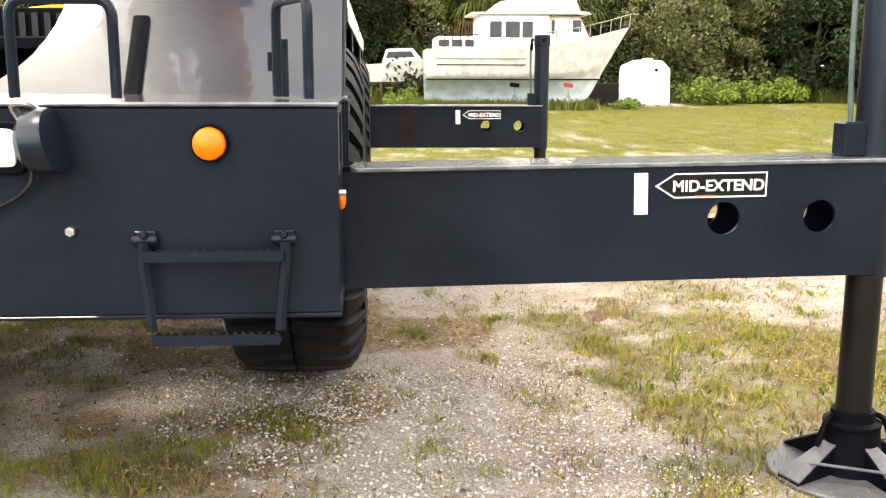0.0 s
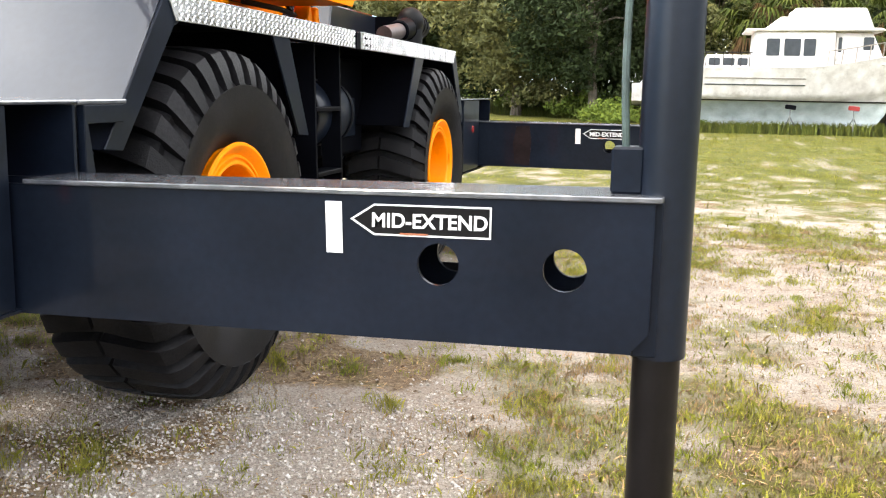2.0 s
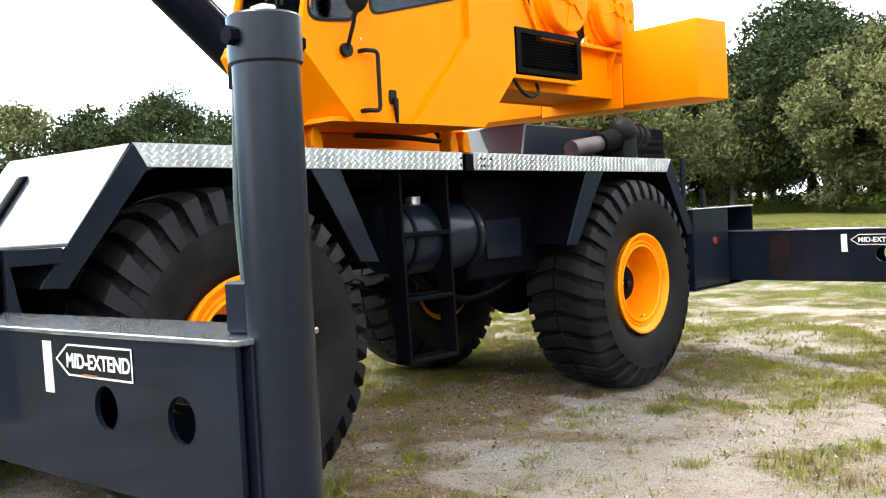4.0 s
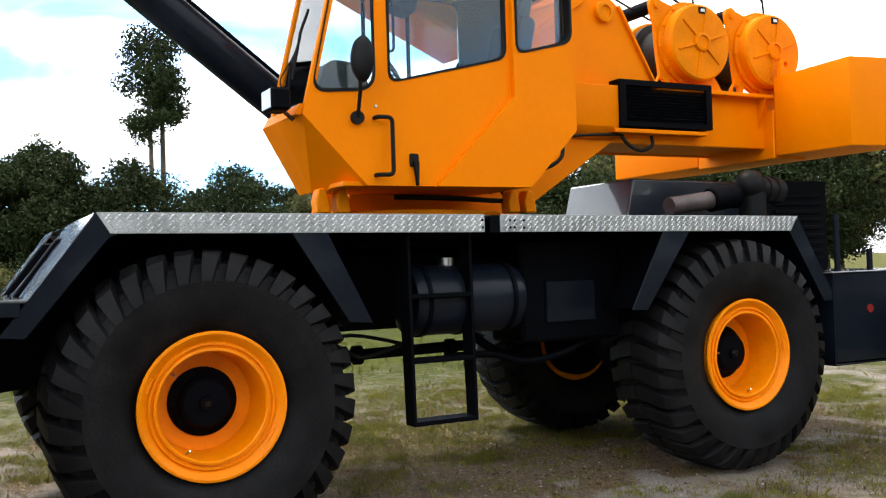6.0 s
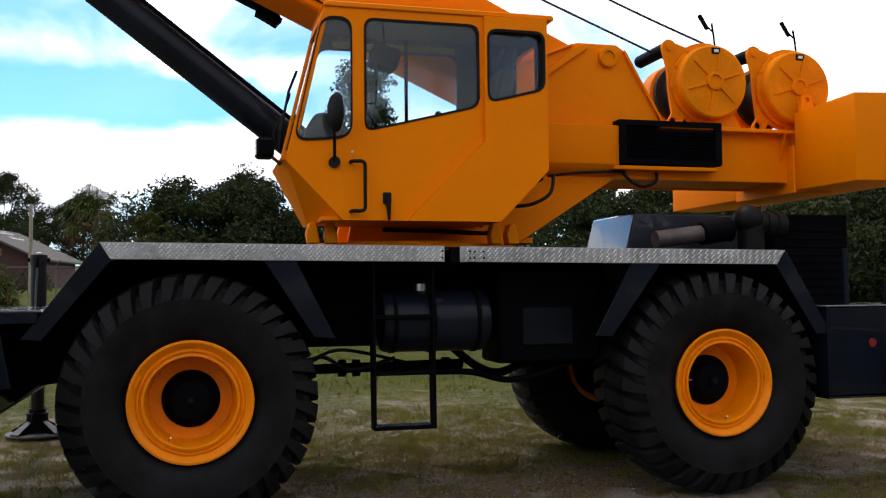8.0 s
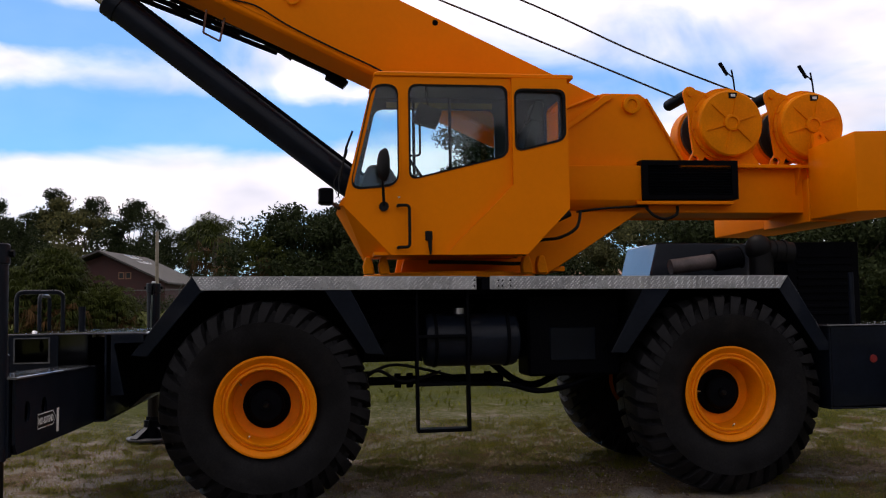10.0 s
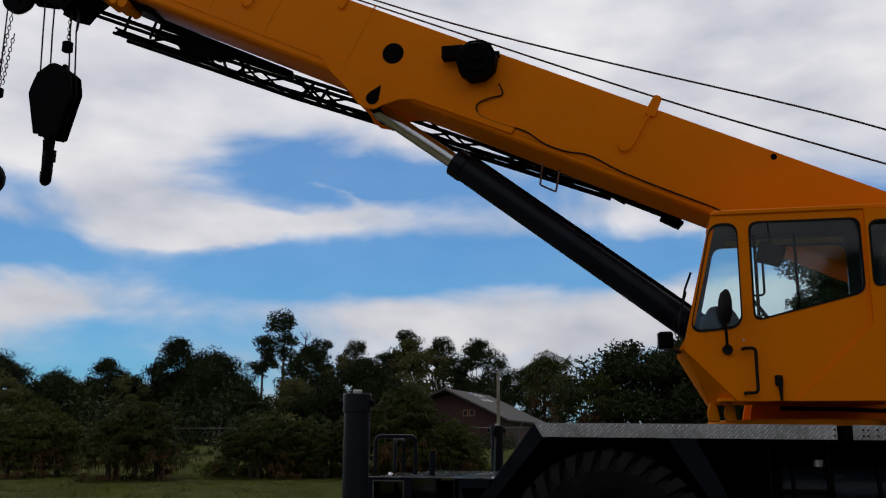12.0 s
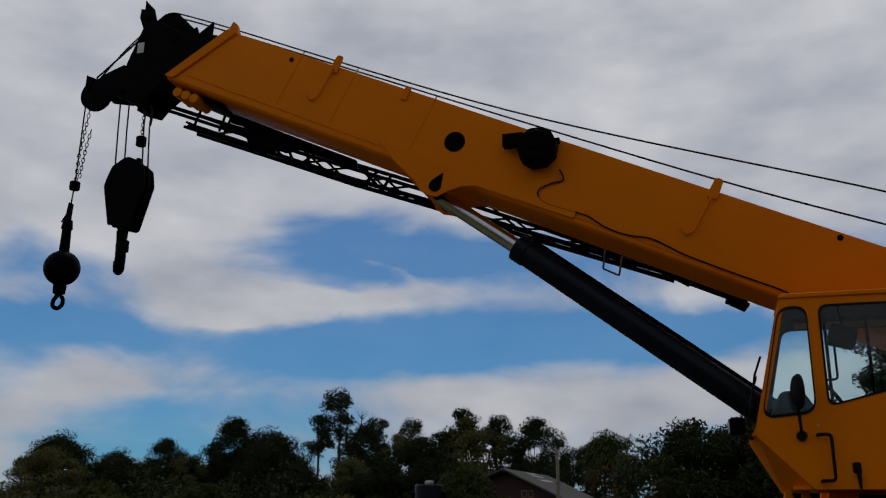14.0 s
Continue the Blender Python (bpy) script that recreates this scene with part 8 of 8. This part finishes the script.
def build_pine(seed, H, label, dead=False):
    g = np.random.default_rng(seed)
    t = thing("pine_tree", (0, 0, 0), label, "tree", "pines on the skyline")
    bm = bmesh.new()
    cyl(bm, (0, 0, -0.2), (0.1, 0, H * 0.6), 0.17, 0.12, 9)
    cyl(bm, (0.1, 0, H * 0.6), (0.0, 0.1, H * 0.97), 0.12, 0.04, 9)
    centres, spread = [], []
    for k in range(26):
        z = H * (1.0 - 0.36 * g.uniform(0, 1) ** 1.4)
        a = g.uniform(0, 2 * math.pi)
        r = H * 0.17 * g.uniform(0.15, 1.0) * math.sqrt(max(0.05, 1 - ((z / H - 0.84) / 0.19) ** 2))
        e = V(math.cos(a) * r, math.sin(a) * r, z + 0.25)
        s = V(0.08, 0.03, z - 0.35)
        cyl(bm, s, e, 0.035, 0.012, 5)
        if dead:
            for j in range(4):
                cyl(bm, e, e + V(*(g.normal(size=3) * 0.35)) + V(0, 0, 0.2), 0.014, 0.005, 4)
        centres.append(tuple(e)), spread.append(H * g.uniform(0.05, 0.085))
    part("trunk", bm, BARK, t, "tall bare trunk")
    if not dead:
        c, u, v = leaves_at(g, np.array(centres), np.array(spread), 200, 0.1, 0.85)
        quads_mesh("crown", c, u, v, NEEDLE, t, "open crown of needle tufts", True)
    return t


def fronds(g, n, height, length, droop, origin_r=0.15, blades=11):
    """Fan fronds as narrow blades on stalks."""
    vs, fs = [], []
    for k in range(n):
        a, el = g.uniform(0, 2 * math.pi), g.uniform(-0.35, 1.35)
        d = np.array([math.cos(a) * math.cos(el), math.sin(a) * math.cos(el), math.sin(el)])
        o = np.array([0, 0, height]) + d * origin_r
        stalk = length * g.uniform(0.45, 0.75)
        tip = o + d * stalk - np.array([0, 0, droop * stalk * 0.3])
        side = np.cross(d, [0, 0, 1.0])
        side /= np.linalg.norm(side) + 1e-6
        up = np.cross(side, d)
        b = len(vs)
        vs += [o - side * 0.015, o + side * 0.015, tip]
        fs.append((b, b + 1, b + 2))
        for j in range(blades):
            f = (j / (blades - 1) - 0.5) * 2.6
            e = d * math.cos(f) + side * math.sin(f)
            ln = length * g.uniform(0.42, 0.6) * (1 - 0.25 * abs(f) / 1.3)
            w = np.cross(e, up) * (0.012 + 0.014 * length)
            mid = tip + e * ln * 0.55 + up * 0.02
            end = tip + e * ln - np.array([0, 0, droop * ln * g.uniform(0.3, 0.9)])
            b = len(vs)
            vs += [tip, mid + w, end, mid - w]
            fs.append((b, b + 1, b + 2, b + 3))
    return vs, fs


def build_palmetto(seed, H, R, label):
    """A broad thicket of fan palms, with dry fronds hanging below."""
    g = np.random.default_rng(seed)
    t = thing("palmetto_thicket", (0, 0, 0), label, "palm", "palmettos across the field")
    for mat_, name, cnt, droop in ((PALM, "green_fronds", 34, 0.9), (DEADPALM, "dry_fronds", 4, 1.8)):
        vs, fs = [], []
        for k in range(34):
            a, r = g.uniform(0, 2 * math.pi), R * g.uniform(0, 0.9) ** 0.6
            h = H * 0.84 * math.sqrt(1 - 0.85 * (r / R) ** 2) * g.uniform(0.3, 1.0) ** 0.7
            if mat_ is DEADPALM:
                h *= 0.5
            v2, f2 = fronds(g, cnt, h, H * 0.25, droop, blades=9)
            b = len(vs)
            vs += [p + np.array([math.cos(a) * r, math.sin(a) * r, 0]) for p in v2]
            fs += [tuple(i + b for i in f) for f in f2]
        raw(name, vs, fs, mat_, t, "fan fronds" if mat_ is PALM else "dry brown hanging fronds")
    for k in range(5):
        a, r = g.uniform(0, 2 * math.pi), R * 0.5
        bm = bmesh.new()
        cyl(bm, (math.cos(a) * r, math.sin(a) * r, -0.1), (math.cos(a) * r, math.sin(a) * r, H * 0.5), 0.13, 0.1, 8)
        part("stem", bm, BARK, t)
    return t


def build_palm(seed, H, label):
    g = np.random.default_rng(seed)
    t = thing("palm_tree", (0, 0, 0), label, "palm", "cabbage palms")
    bm = bmesh.new()
    cyl(bm, (0, 0, -0.1), (0.1, 0, H - 0.9), 0.16, 0.14, 10)
    part("trunk", bm, BARK, t)
    vs, fs = fronds(g, 46, H - 0.9, 1.7, 0.9)
    raw("green_fronds", vs, fs, PALM, t, "stiff fan fronds")
    vs, fs = fronds(g, 16, H - 1.3, 1.3, 2.2)
    raw("dry_fronds", vs, fs, DEADPALM, t)
    return t


def build_bush(seed, H, R, mat_, label):
    g = np.random.default_rng(seed)
    t = thing("bush", (0, 0, 0), label, "bush", "bushes along the wood")
    n = 26
    a, r = g.uniform(0, 2 * math.pi, n), R * g.uniform(0, 1, n) ** 0.6
    centres = np.stack([np.cos(a) * r, np.sin(a) * r, H * (0.25 + 0.55 * g.random(n)) * (1 - 0.4 * (r / R) ** 2)], 1)
    c, u, v = leaves_at(g, centres, np.full(n, R * 0.3), 60, 0.12, 0.8)
    c[:, 2] = np.maximum(c[:, 2], 0.03)
    quads_mesh("leaves", c, u, v, mat_, t, "tangle of small leaves")
    return t


TREES = [build_broadleaf(11, 9.5, 4.6, 0.22, LEAF, 110, 250, 0.112, "broad dark live oak at the field's edge"),
         build_broadleaf(12, 8.2, 3.9, 0.2, LEAF2, 95, 250, 0.105, "leafy bright green tree at the field's edge"),
         build_broadleaf(13, 11.0, 4.2, 0.2, LEAF, 105, 250, 0.112, "tall dark oak with an open crown"),
         build_broadleaf(14, 7.0, 4.4, 0.13, LEAF, 100, 250, 0.112, "low spreading dark tree by the field"),
         build_broadleaf(15, 10.0, 3.6, 0.3, LEAF2, 60, 130, 0.15, "slender tree with sky showing through")]
PINES = [build_pine(31, 11.5, "tall pine with a clumped open crown"), build_pine(32, 10.5, "tall pine with a ragged crown"), build_pine(33, 11.0, "dead bare pine with broken twigs", True)]
PALMS = [build_palmetto(41, 3.3, 2.4, "thicket of fan palmetto with dry fronds"), build_palmetto(42, 2.8, 2.0, "low thicket of fan palmetto fronds"), build_palm(43, 4.8, "cabbage palm with a round crown")]
BUSHES = [build_bush(51, 1.5, 1.7, WEED, "rank green weeds at the wood's edge"), build_bush(52, 2.6, 2.2, LEAF2, "leafy green bush at the field edge"), build_bush(53, 3.2, 2.6, LEAF, "dark green bush under the trees")]
first_use = set()


def plant(kind, x, y, turn, k=1.0, kz=None):
    """Sets the kind down at a place: the first time the built one, then copies."""
    o = kind
    m = pose(x, y, float(ground_z(np.array(x), np.array(y))) - 0.03, 0, 0, turn)
    if kind.name in first_use:
        o = copy_thing(kind, m)
    first_use.add(kind.name)
    o.matrix_basis = m
    o.scale = (k, k, kz or k)
    return o


pg = np.random.default_rng(77)
# the wood behind the boats, round to the crane's far side
for k in range(17):
    x = 36 - k * 4.1 + pg.normal() * 0.8
    y = 50 + pg.normal() * 1.5 + (2.5 if -3 < x < 14 else 0) + min(20, max(0, -x)) * 1.1
    plant(TREES[(0, 1, 3, 2, 0, 3, 1)[k % 7]], x, y, pg.uniform(0, 360), pg.uniform(0.95, 1.3) * (1 + min(20, max(0, -x)) * 0.02))
for k in range(13):
    x = 33 - k * 5.2 + pg.normal()
    plant(TREES[(2, 4, 0)[k % 3]], x, 58 + pg.normal() * 2 + min(20, max(0, -x)) * 1.1, pg.uniform(0, 360), pg.uniform(1.15, 1.5))
for x, y, i, k in ((-2.5, 46, 0, 1.0), (-7, 51, 1, 1.25), (-13, 60, 1, 1.4), (-19, 66, 0, 1.4), (-26, 67, 1, 1.4), (-33, 62, 3, 1.4), (-39, 56, 1, 1.2), (15.5, 46, 1, 0.9), (21, 45.5, 3, 1.0), (27, 44, 0, 1.0), (33, 41, 1, 1.0)):
    plant(TREES[i], x, y, pg.uniform(0, 360), k)
for k in range(30):
    x = 30 - k * 2.2
    y = 45.5 + pg.normal() * 0.7 + min(20, max(0, -x)) * 1.15
    plant(BUSHES[(0, 1, 0, 2, 0)[k % 5]], x, y, pg.uniform(0, 360), pg.uniform(0.8, 1.2))
for x, y, k in ((1.2, 39.5, 0.5), (2.4, 37.4, 0.3), (3.6, 37.2, 0.26), (9.9, 37.2, 0.34), (14.6, 41.5, 0.8), (16.5, 42.5, 0.7), (18.5, 43, 0.8), (-1.5, 41.5, 0.7)):
    plant(BUSHES[0], x, y, pg.uniform(0, 360), k)
for x, y, k in ((5.0, 44.6, 1.25), (6.6, 45.6, 1.35), (8.5, 44.5, 1.1)):
    plant(PALMS[2], x, y, pg.uniform(0, 360), k)
# the far side behind the crane, and round to the front of the boom
for k in range(15):
    y = 62 - k * 4.0 + pg.normal()
    plant(TREES[(1, 0, 3, 2, 1, 4, 3)[k % 7]], -52 + pg.normal() * 2.5 + (4 if y > 34 else 0), y, pg.uniform(0, 360), pg.uniform(0.8, 1.0) if y > 32 else pg.uniform(0.5, 0.62))
for x, y, i, k in ((-33, 4.3, 3, 0.72), (-34, 6.5, 0, 0.58), (-35, 9.5, 3, 0.72), (-39, 15, 3, 0.75), (-40, 22, 1, 0.85), (-36, 27, 0, 0.8), (-33, 33, 1, 0.95), (-30, 36, 0, 0.86), (-27, 31, 3, 0.9), (-31, 28, 3, 0.88), (-35, 23.5, 3, 0.9), (-24, 37, 0, 0.76), (-20, 42, 1, 1.2)):
    plant(TREES[i], x, y, pg.uniform(0, 360), k)
plant(PINES[0], -79, 20.2, 20, 1.75), plant(PINES[1], -78, 19.0, 120, 1.6)
for k in range(24):
    y = -4 - k * 2.9 + pg.normal() * 0.8
    x = -74 + 0.32 * (-y - 4) + pg.normal() * 2.5
    plant(TREES[(0, 3, 2, 3, 1)[k % 5]], x, y, pg.uniform(0, 360), pg.uniform(0.6, 0.78) * (0.62 if y < -48 else 1.0))
for x, y, i, k in ((-76.5, -28.2, 0, 0.98), (-75, -29.6, 1, 0.86), (-77, -26.2, 2, 0.88), (-78, -24.8, 1, 0.84), (-79, -22, 0, 0.76), (-80, -17.3, 1, 0.92), (-81, -14, 0, 0.78), (-78, -19, 1, 0.72), (-62, -56, 1, 0.75)):
    plant(PINES[i], x, y, pg.uniform(0, 360), k)
for x, y, i, k in ((-80, -17, 4, 0.95), (-80.5, -14.5, 4, 0.88), (-78, -22.5, 4, 0.8), (-64, -33, 2, 0.78), (-66, -30, 0, 0.8), (-62, -38, 3, 0.75)):
    plant(TREES[i], x, y, pg.uniform(0, 360), k)
for k in range(18):
    y = 2 - k * 2.6
    plant(BUSHES[(2, 1, 2)[k % 3]], -48 + pg.normal() * 2 + 0.1 * k, y, pg.uniform(0, 360), pg.uniform(0.9, 1.4) * (0.4 if y > -15 else 1))
for x, y, i, k in ((-20.5, -10.8, 0, 0.7), (-22.3, -7.3, 1, 0.74), (-22.8, -5.9, 1, 0.7), (-23.6, -3.1, 0, 0.84), (-23.9, -1.9, 1, 0.7), (-37, 0.6, 2, 0.92), (-31, 2.95, 2, 0.66), (-21.8, -15.2, 1, 0.8), (-27, -19, 0, 0.8)):
    plant(PALMS[i], x, y, pg.uniform(0, 360), k)
for k in range(9):
    plant(BUSHES[0], -22.9 - 0.25 * k, -9.2 + k * 1.05, pg.uniform(0, 360), pg.uniform(0.22, 0.36))
for k in range(16):
    plant(TREES[(3, 0, 3, 1)[k % 4]], -66 + 0.25 * k + pg.normal() * 1.5, -14 - k * 3.1, pg.uniform(0, 360), pg.uniform(0.62, 0.72) * (0.65 if k > 10 else 1.0))
for k in range(12):
    plant(BUSHES[(2, 1, 2)[k % 3]], -29 + pg.normal() * 1.5, 2.5 + k * 1.7, pg.uniform(0, 360), pg.uniform(0.42, 0.6))
# behind the camera, closing the field
for k in range(16):
    a = radians(-100 + k * 11.5)
    plant(TREES[k % 4], 3 + 46 * math.cos(a), 5 + 46 * math.sin(a), pg.uniform(0, 360), pg.uniform(0.85, 1.15))

# ---- grass, straw and stones on the ground ----
def blades_mesh(name, base, height, lean, width, mat_, label):
    """Bent grass blades; one triangle pair each."""
    n = len(base)
    g = np.random.default_rng(5)
    a = g.uniform(0, 2 * math.pi, n)
    side = np.stack([np.cos(a), np.sin(a), np.zeros(n)], 1) * width[:, None]
    b = g.uniform(0, 2 * math.pi, n)
    out = np.stack([np.cos(b), np.sin(b), np.zeros(n)], 1) * (lean * height)[:, None]
    up = np.zeros((n, 3))
    up[:, 2] = height
    mid = base + out * 0.35 + up * 0.6
    tip = base + out + up * (1 - 0.25 * lean)[:, None]
    pts = np.stack([base - side, base + side, mid + side * 0.7, tip, mid - side * 0.7], 1).reshape(-1, 3)
    me = bpy.data.meshes.new(name)
    me.vertices.add(5 * n); me.vertices.foreach_set("co", pts.ravel())
    me.loops.add(5 * n); me.loops.foreach_set("vertex_index", np.arange(5 * n, dtype=np.int32))
    me.polygons.add(n); me.polygons.foreach_set("loop_start", np.arange(0, 5 * n, 5, dtype=np.int32))
    me.update(calc_edges=True)
    return tagged(link(name, me, mat_, None, label), label, "grass", kind="stuff")


gg = np.random.default_rng(9)


def scatter(n, x0, x1, y0, y1, keep):
    x, y = gg.uniform(x0, x1, n), gg.uniform(y0, y1, n)
    ok = gg.random(n) < keep(x, y)
    return x[ok], y[ok]


def tufts(n, x0, x1, y0, y1, per, hmax, mat_, name, label, power=1.3, rad=0.04, wide=0.0015, stray=0.04):
    x, y = scatter(n, x0, x1, y0, y1, lambda a, b: stray + (1 - stray) * grassy(a, b) ** power)
    k = len(x)
    tall = gg.uniform(0.35, 1.0, k) ** 1.6
    xx = np.repeat(x, per) + gg.normal(size=k * per) * rad
    yy = np.repeat(y, per) + gg.normal(size=k * per) * rad
    h = hmax * np.repeat(tall, per) * gg.uniform(0.4, 1.0, k * per) + 0.012
    base = np.stack([xx, yy, ground_z(xx, yy) - 0.004], 1)
    return blades_mesh(name, base, h, gg.uniform(0.15, 1.1, k * per), np.full(k * per, wide) * gg.uniform(0.7, 1.5, k * per), mat_, label)


tufts(26000, -5, 6.5, 0.3, 12, 24, 0.055, GRASS, "grass_tufts", "tufts of yellow-green grass on sandy soil", stray=0.1)
tufts(3000, -5, 6.5, 0.3, 12, 14, 0.06, FRESH, "green_weeds", "fresh green weeds in the sand", 0.9, 0.04, 0.002)


def clumps(n, spread, mat_, name, label, hmax):
    """Ragged patches of several small tufts each."""
    x, y = scatter(n, -4.5, 6.5, 0.6, 12, lambda a, b: 0.06 + 0.94 * grassy(a, b))
    size = gg.uniform(0.4, 1.0, len(x))
    many = (4 + 14 * size).astype(int)
    xt = np.repeat(x, many) + gg.normal(size=many.sum()) * spread * np.repeat(size, many)
    yt = np.repeat(y, many) + gg.normal(size=many.sum()) * spread * np.repeat(size, many)
    tall = np.repeat(gg.uniform(0.4, 1.0, len(x)), many) * gg.uniform(0.5, 1.0, len(xt))
    per = 18
    xx = np.repeat(xt, per) + gg.normal(size=len(xt) * per) * 0.022
    yy = np.repeat(yt, per) + gg.normal(size=len(xt) * per) * 0.022
    k = len(xx)
    h = hmax * np.repeat(tall, per) * gg.uniform(0.4, 1.0, k) + 0.01
    base = np.stack([xx, yy, ground_z(xx, yy) - 0.004], 1)
    return blades_mesh(name, base, h, gg.uniform(0.15, 0.9, k), np.full(k, 0.0014) * gg.uniform(0.7, 1.4, k), mat_, label)


clumps(1300, 0.11, GRASS, "grass_clumps", "scattered ragged clumps of yellow-green grass", 0.085)
clumps(330, 0.1, FRESH, "weed_patches", "small fresh green weed patches in the sand", 0.07)
clumps(600, 0.13, STRAW, "straw_clumps", "dead straw-coloured grass clumps", 0.06)
tufts(12000, -4, 6, 0.3, 11, 8, 0.06, STRAW, "dry_grass", "short dry straw-coloured grass", 0.6, 0.07, 0.0022, 0.12)
tufts(22000, -6, 22, -8, 44, 7, 0.07, FIELD, "field_grass", "mown yellow-green field grass", 0.8, 0.14, 0.0045)
tufts(2600, -30, -6, 18, 44, 6, 0.1, GRASS, "far_field_grass", "mown yellow-green grass towards the wood", 0.8, 0.12, 0.009)
tufts(6500, -30, -6, -14, 18, 6, 0.1, SWARD, "field_sward", "dense deep green grass of the open field", 0.8, 0.12, 0.009)


def tall_grass(n, place, hmax, name, label):
    x, y = place(n)
    base = np.stack([x, y, ground_z(x, y) - 0.02], 1)
    h = hmax * gg.uniform(0.35, 1.0, n)
    return blades_mesh(name, base, h, gg.uniform(0.1, 0.5, n), np.full(n, 0.011) * gg.uniform(0.6, 1.4, n), WEEDBLADE, label)


tall_grass(5200, lambda n: (gg.uniform(1.2, 8.6, n), 36.9 + gg.normal(size=n) * 0.45), 0.55, "boat_weeds", "tall grass and weeds under the boat")


def wood_edge(n):
    x = gg.uniform(-30, 32, n)
    clump = fbm(x * 0.5, x * 0 + 3.0, 91, 3)
    return x, 43.8 + gg.normal(size=n) * 0.8 + np.minimum(20, np.maximum(0, -x)) * 1.12 + clump * 1.5


tall_grass(26000, wood_edge, 0.95, "edge_weeds", "band of tall green weeds along the wood")


def litter(n, x0, x1, y0, y1, length, width, mat_, name, label, keep):
    x, y = scatter(n, x0, x1, y0, y1, keep)
    k = len(x)
    a = gg.uniform(0, 2 * math.pi, k)
    z = ground_z(x, y) + 0.006
    c = np.stack([x, y, z], 1)
    s = gg.uniform(0.4, 1.0, k)[:, None]
    u = np.stack([np.cos(a), np.sin(a), gg.normal(size=k) * 0.15], 1) * length * s
    v = np.stack([-np.sin(a), np.cos(a), gg.normal(size=k) * 0.3], 1) * width * s
    ob = quads_mesh(name, c, u, v, mat_, None)
    return tagged(ob, label, "litter", kind="stuff")


litter(80000, -4, 6, 0.3, 10, 0.03, 0.003, STRAW, "straw_litter", "dry straw lying on the sand", lambda a, b: np.clip(0.12 + duffy(a, b) * 0.85, 0, 1))
litter(24000, -4, 6, 0.3, 10, 0.018, 0.011, DEADPALM, "leaf_litter", "small brown dead leaves on the sand", lambda a, b: 0.07 + duffy(a, b) * 0.75)


def stone_material():
    """Small stones, each its own grey or tan."""
    m = material("pale_gravel", (0.43, 0.4, 0.37), 0.9, 0, 0.25, 40, 300)
    nt = m.node_tree
    geo, tint, mul = nt.nodes.new("ShaderNodeNewGeometry"), nt.nodes.new("ShaderNodeValToRGB"), nt.nodes.new("ShaderNodeMix")
    els = tint.color_ramp.elements
    els[0].position, els[0].color = 0.0, (0.52, 0.49, 0.46, 1)
    els[1].position, els[1].color = 1.0, (1.1, 1.1, 1.1, 1)
    for p, c in ((0.25, (0.7, 0.66, 0.62, 1)), (0.45, (1.0, 0.94, 0.86, 1)), (0.8, (1.1, 1.08, 1.06, 1))):
        els.new(p).color = c
    mul.data_type, mul.blend_type = "RGBA", "MULTIPLY"
    mul.inputs[0].default_value = 1.0
    slot = nt.nodes["Principled BSDF"].inputs["Base Color"]
    nt.links.new(geo.outputs["Random Per Island"], tint.inputs[0])
    nt.links.new(slot.links[0].from_socket, mul.inputs[6]); nt.links.new(tint.outputs[0], mul.inputs[7])
    nt.links.new(mul.outputs[2], slot)
    return m


STONE = stone_material()


def gravel(n, x0, x1, y0, y1, keep, label):
    x, y = scatter(n, x0, x1, y0, y1, keep)
    k = len(x)
    r = 0.0035 + 0.0075 * gg.random(k) ** 3
    c = np.stack([x, y, ground_z(x, y) + r * 0.3], 1)
    octa = np.array([(1, 0, 0), (0, 1, 0), (-1, 0, 0), (0, -1, 0), (0, 0, 0.8), (0, 0, -0.8)])
    pts = (c[:, None, :] + octa[None] * r[:, None, None] * gg.uniform(0.6, 1.3, (k, 6, 1))).reshape(-1, 3)
    tri = np.array([(0, 1, 4), (1, 2, 4), (2, 3, 4), (3, 0, 4), (1, 0, 5), (2, 1, 5), (3, 2, 5), (0, 3, 5)])
    idx = (np.arange(k)[:, None, None] * 6 + tri[None]).reshape(-1)
    me = bpy.data.meshes.new("gravel")
    me.vertices.add(len(pts)); me.vertices.foreach_set("co", pts.ravel())
    me.loops.add(len(idx)); me.loops.foreach_set("vertex_index", idx.astype(np.int32))
    me.polygons.add(len(idx) // 3); me.polygons.foreach_set("loop_start", np.arange(0, len(idx), 3, dtype=np.int32))
    me.update(calc_edges=True)
    return tagged(link("gravel", me, STONE), label, "gravel", kind="stuff")


gravel(14000, -3, 6, 0.3, 9.5, lambda a, b: np.clip(1 - grassy(a, b), 0, 1) * 0.8, "pale gravel strewn over bare sand")
gravel(42000, -1.4, 1.8, 1.8, 5.4, stony, "thick patch of loose grey and white gravel")
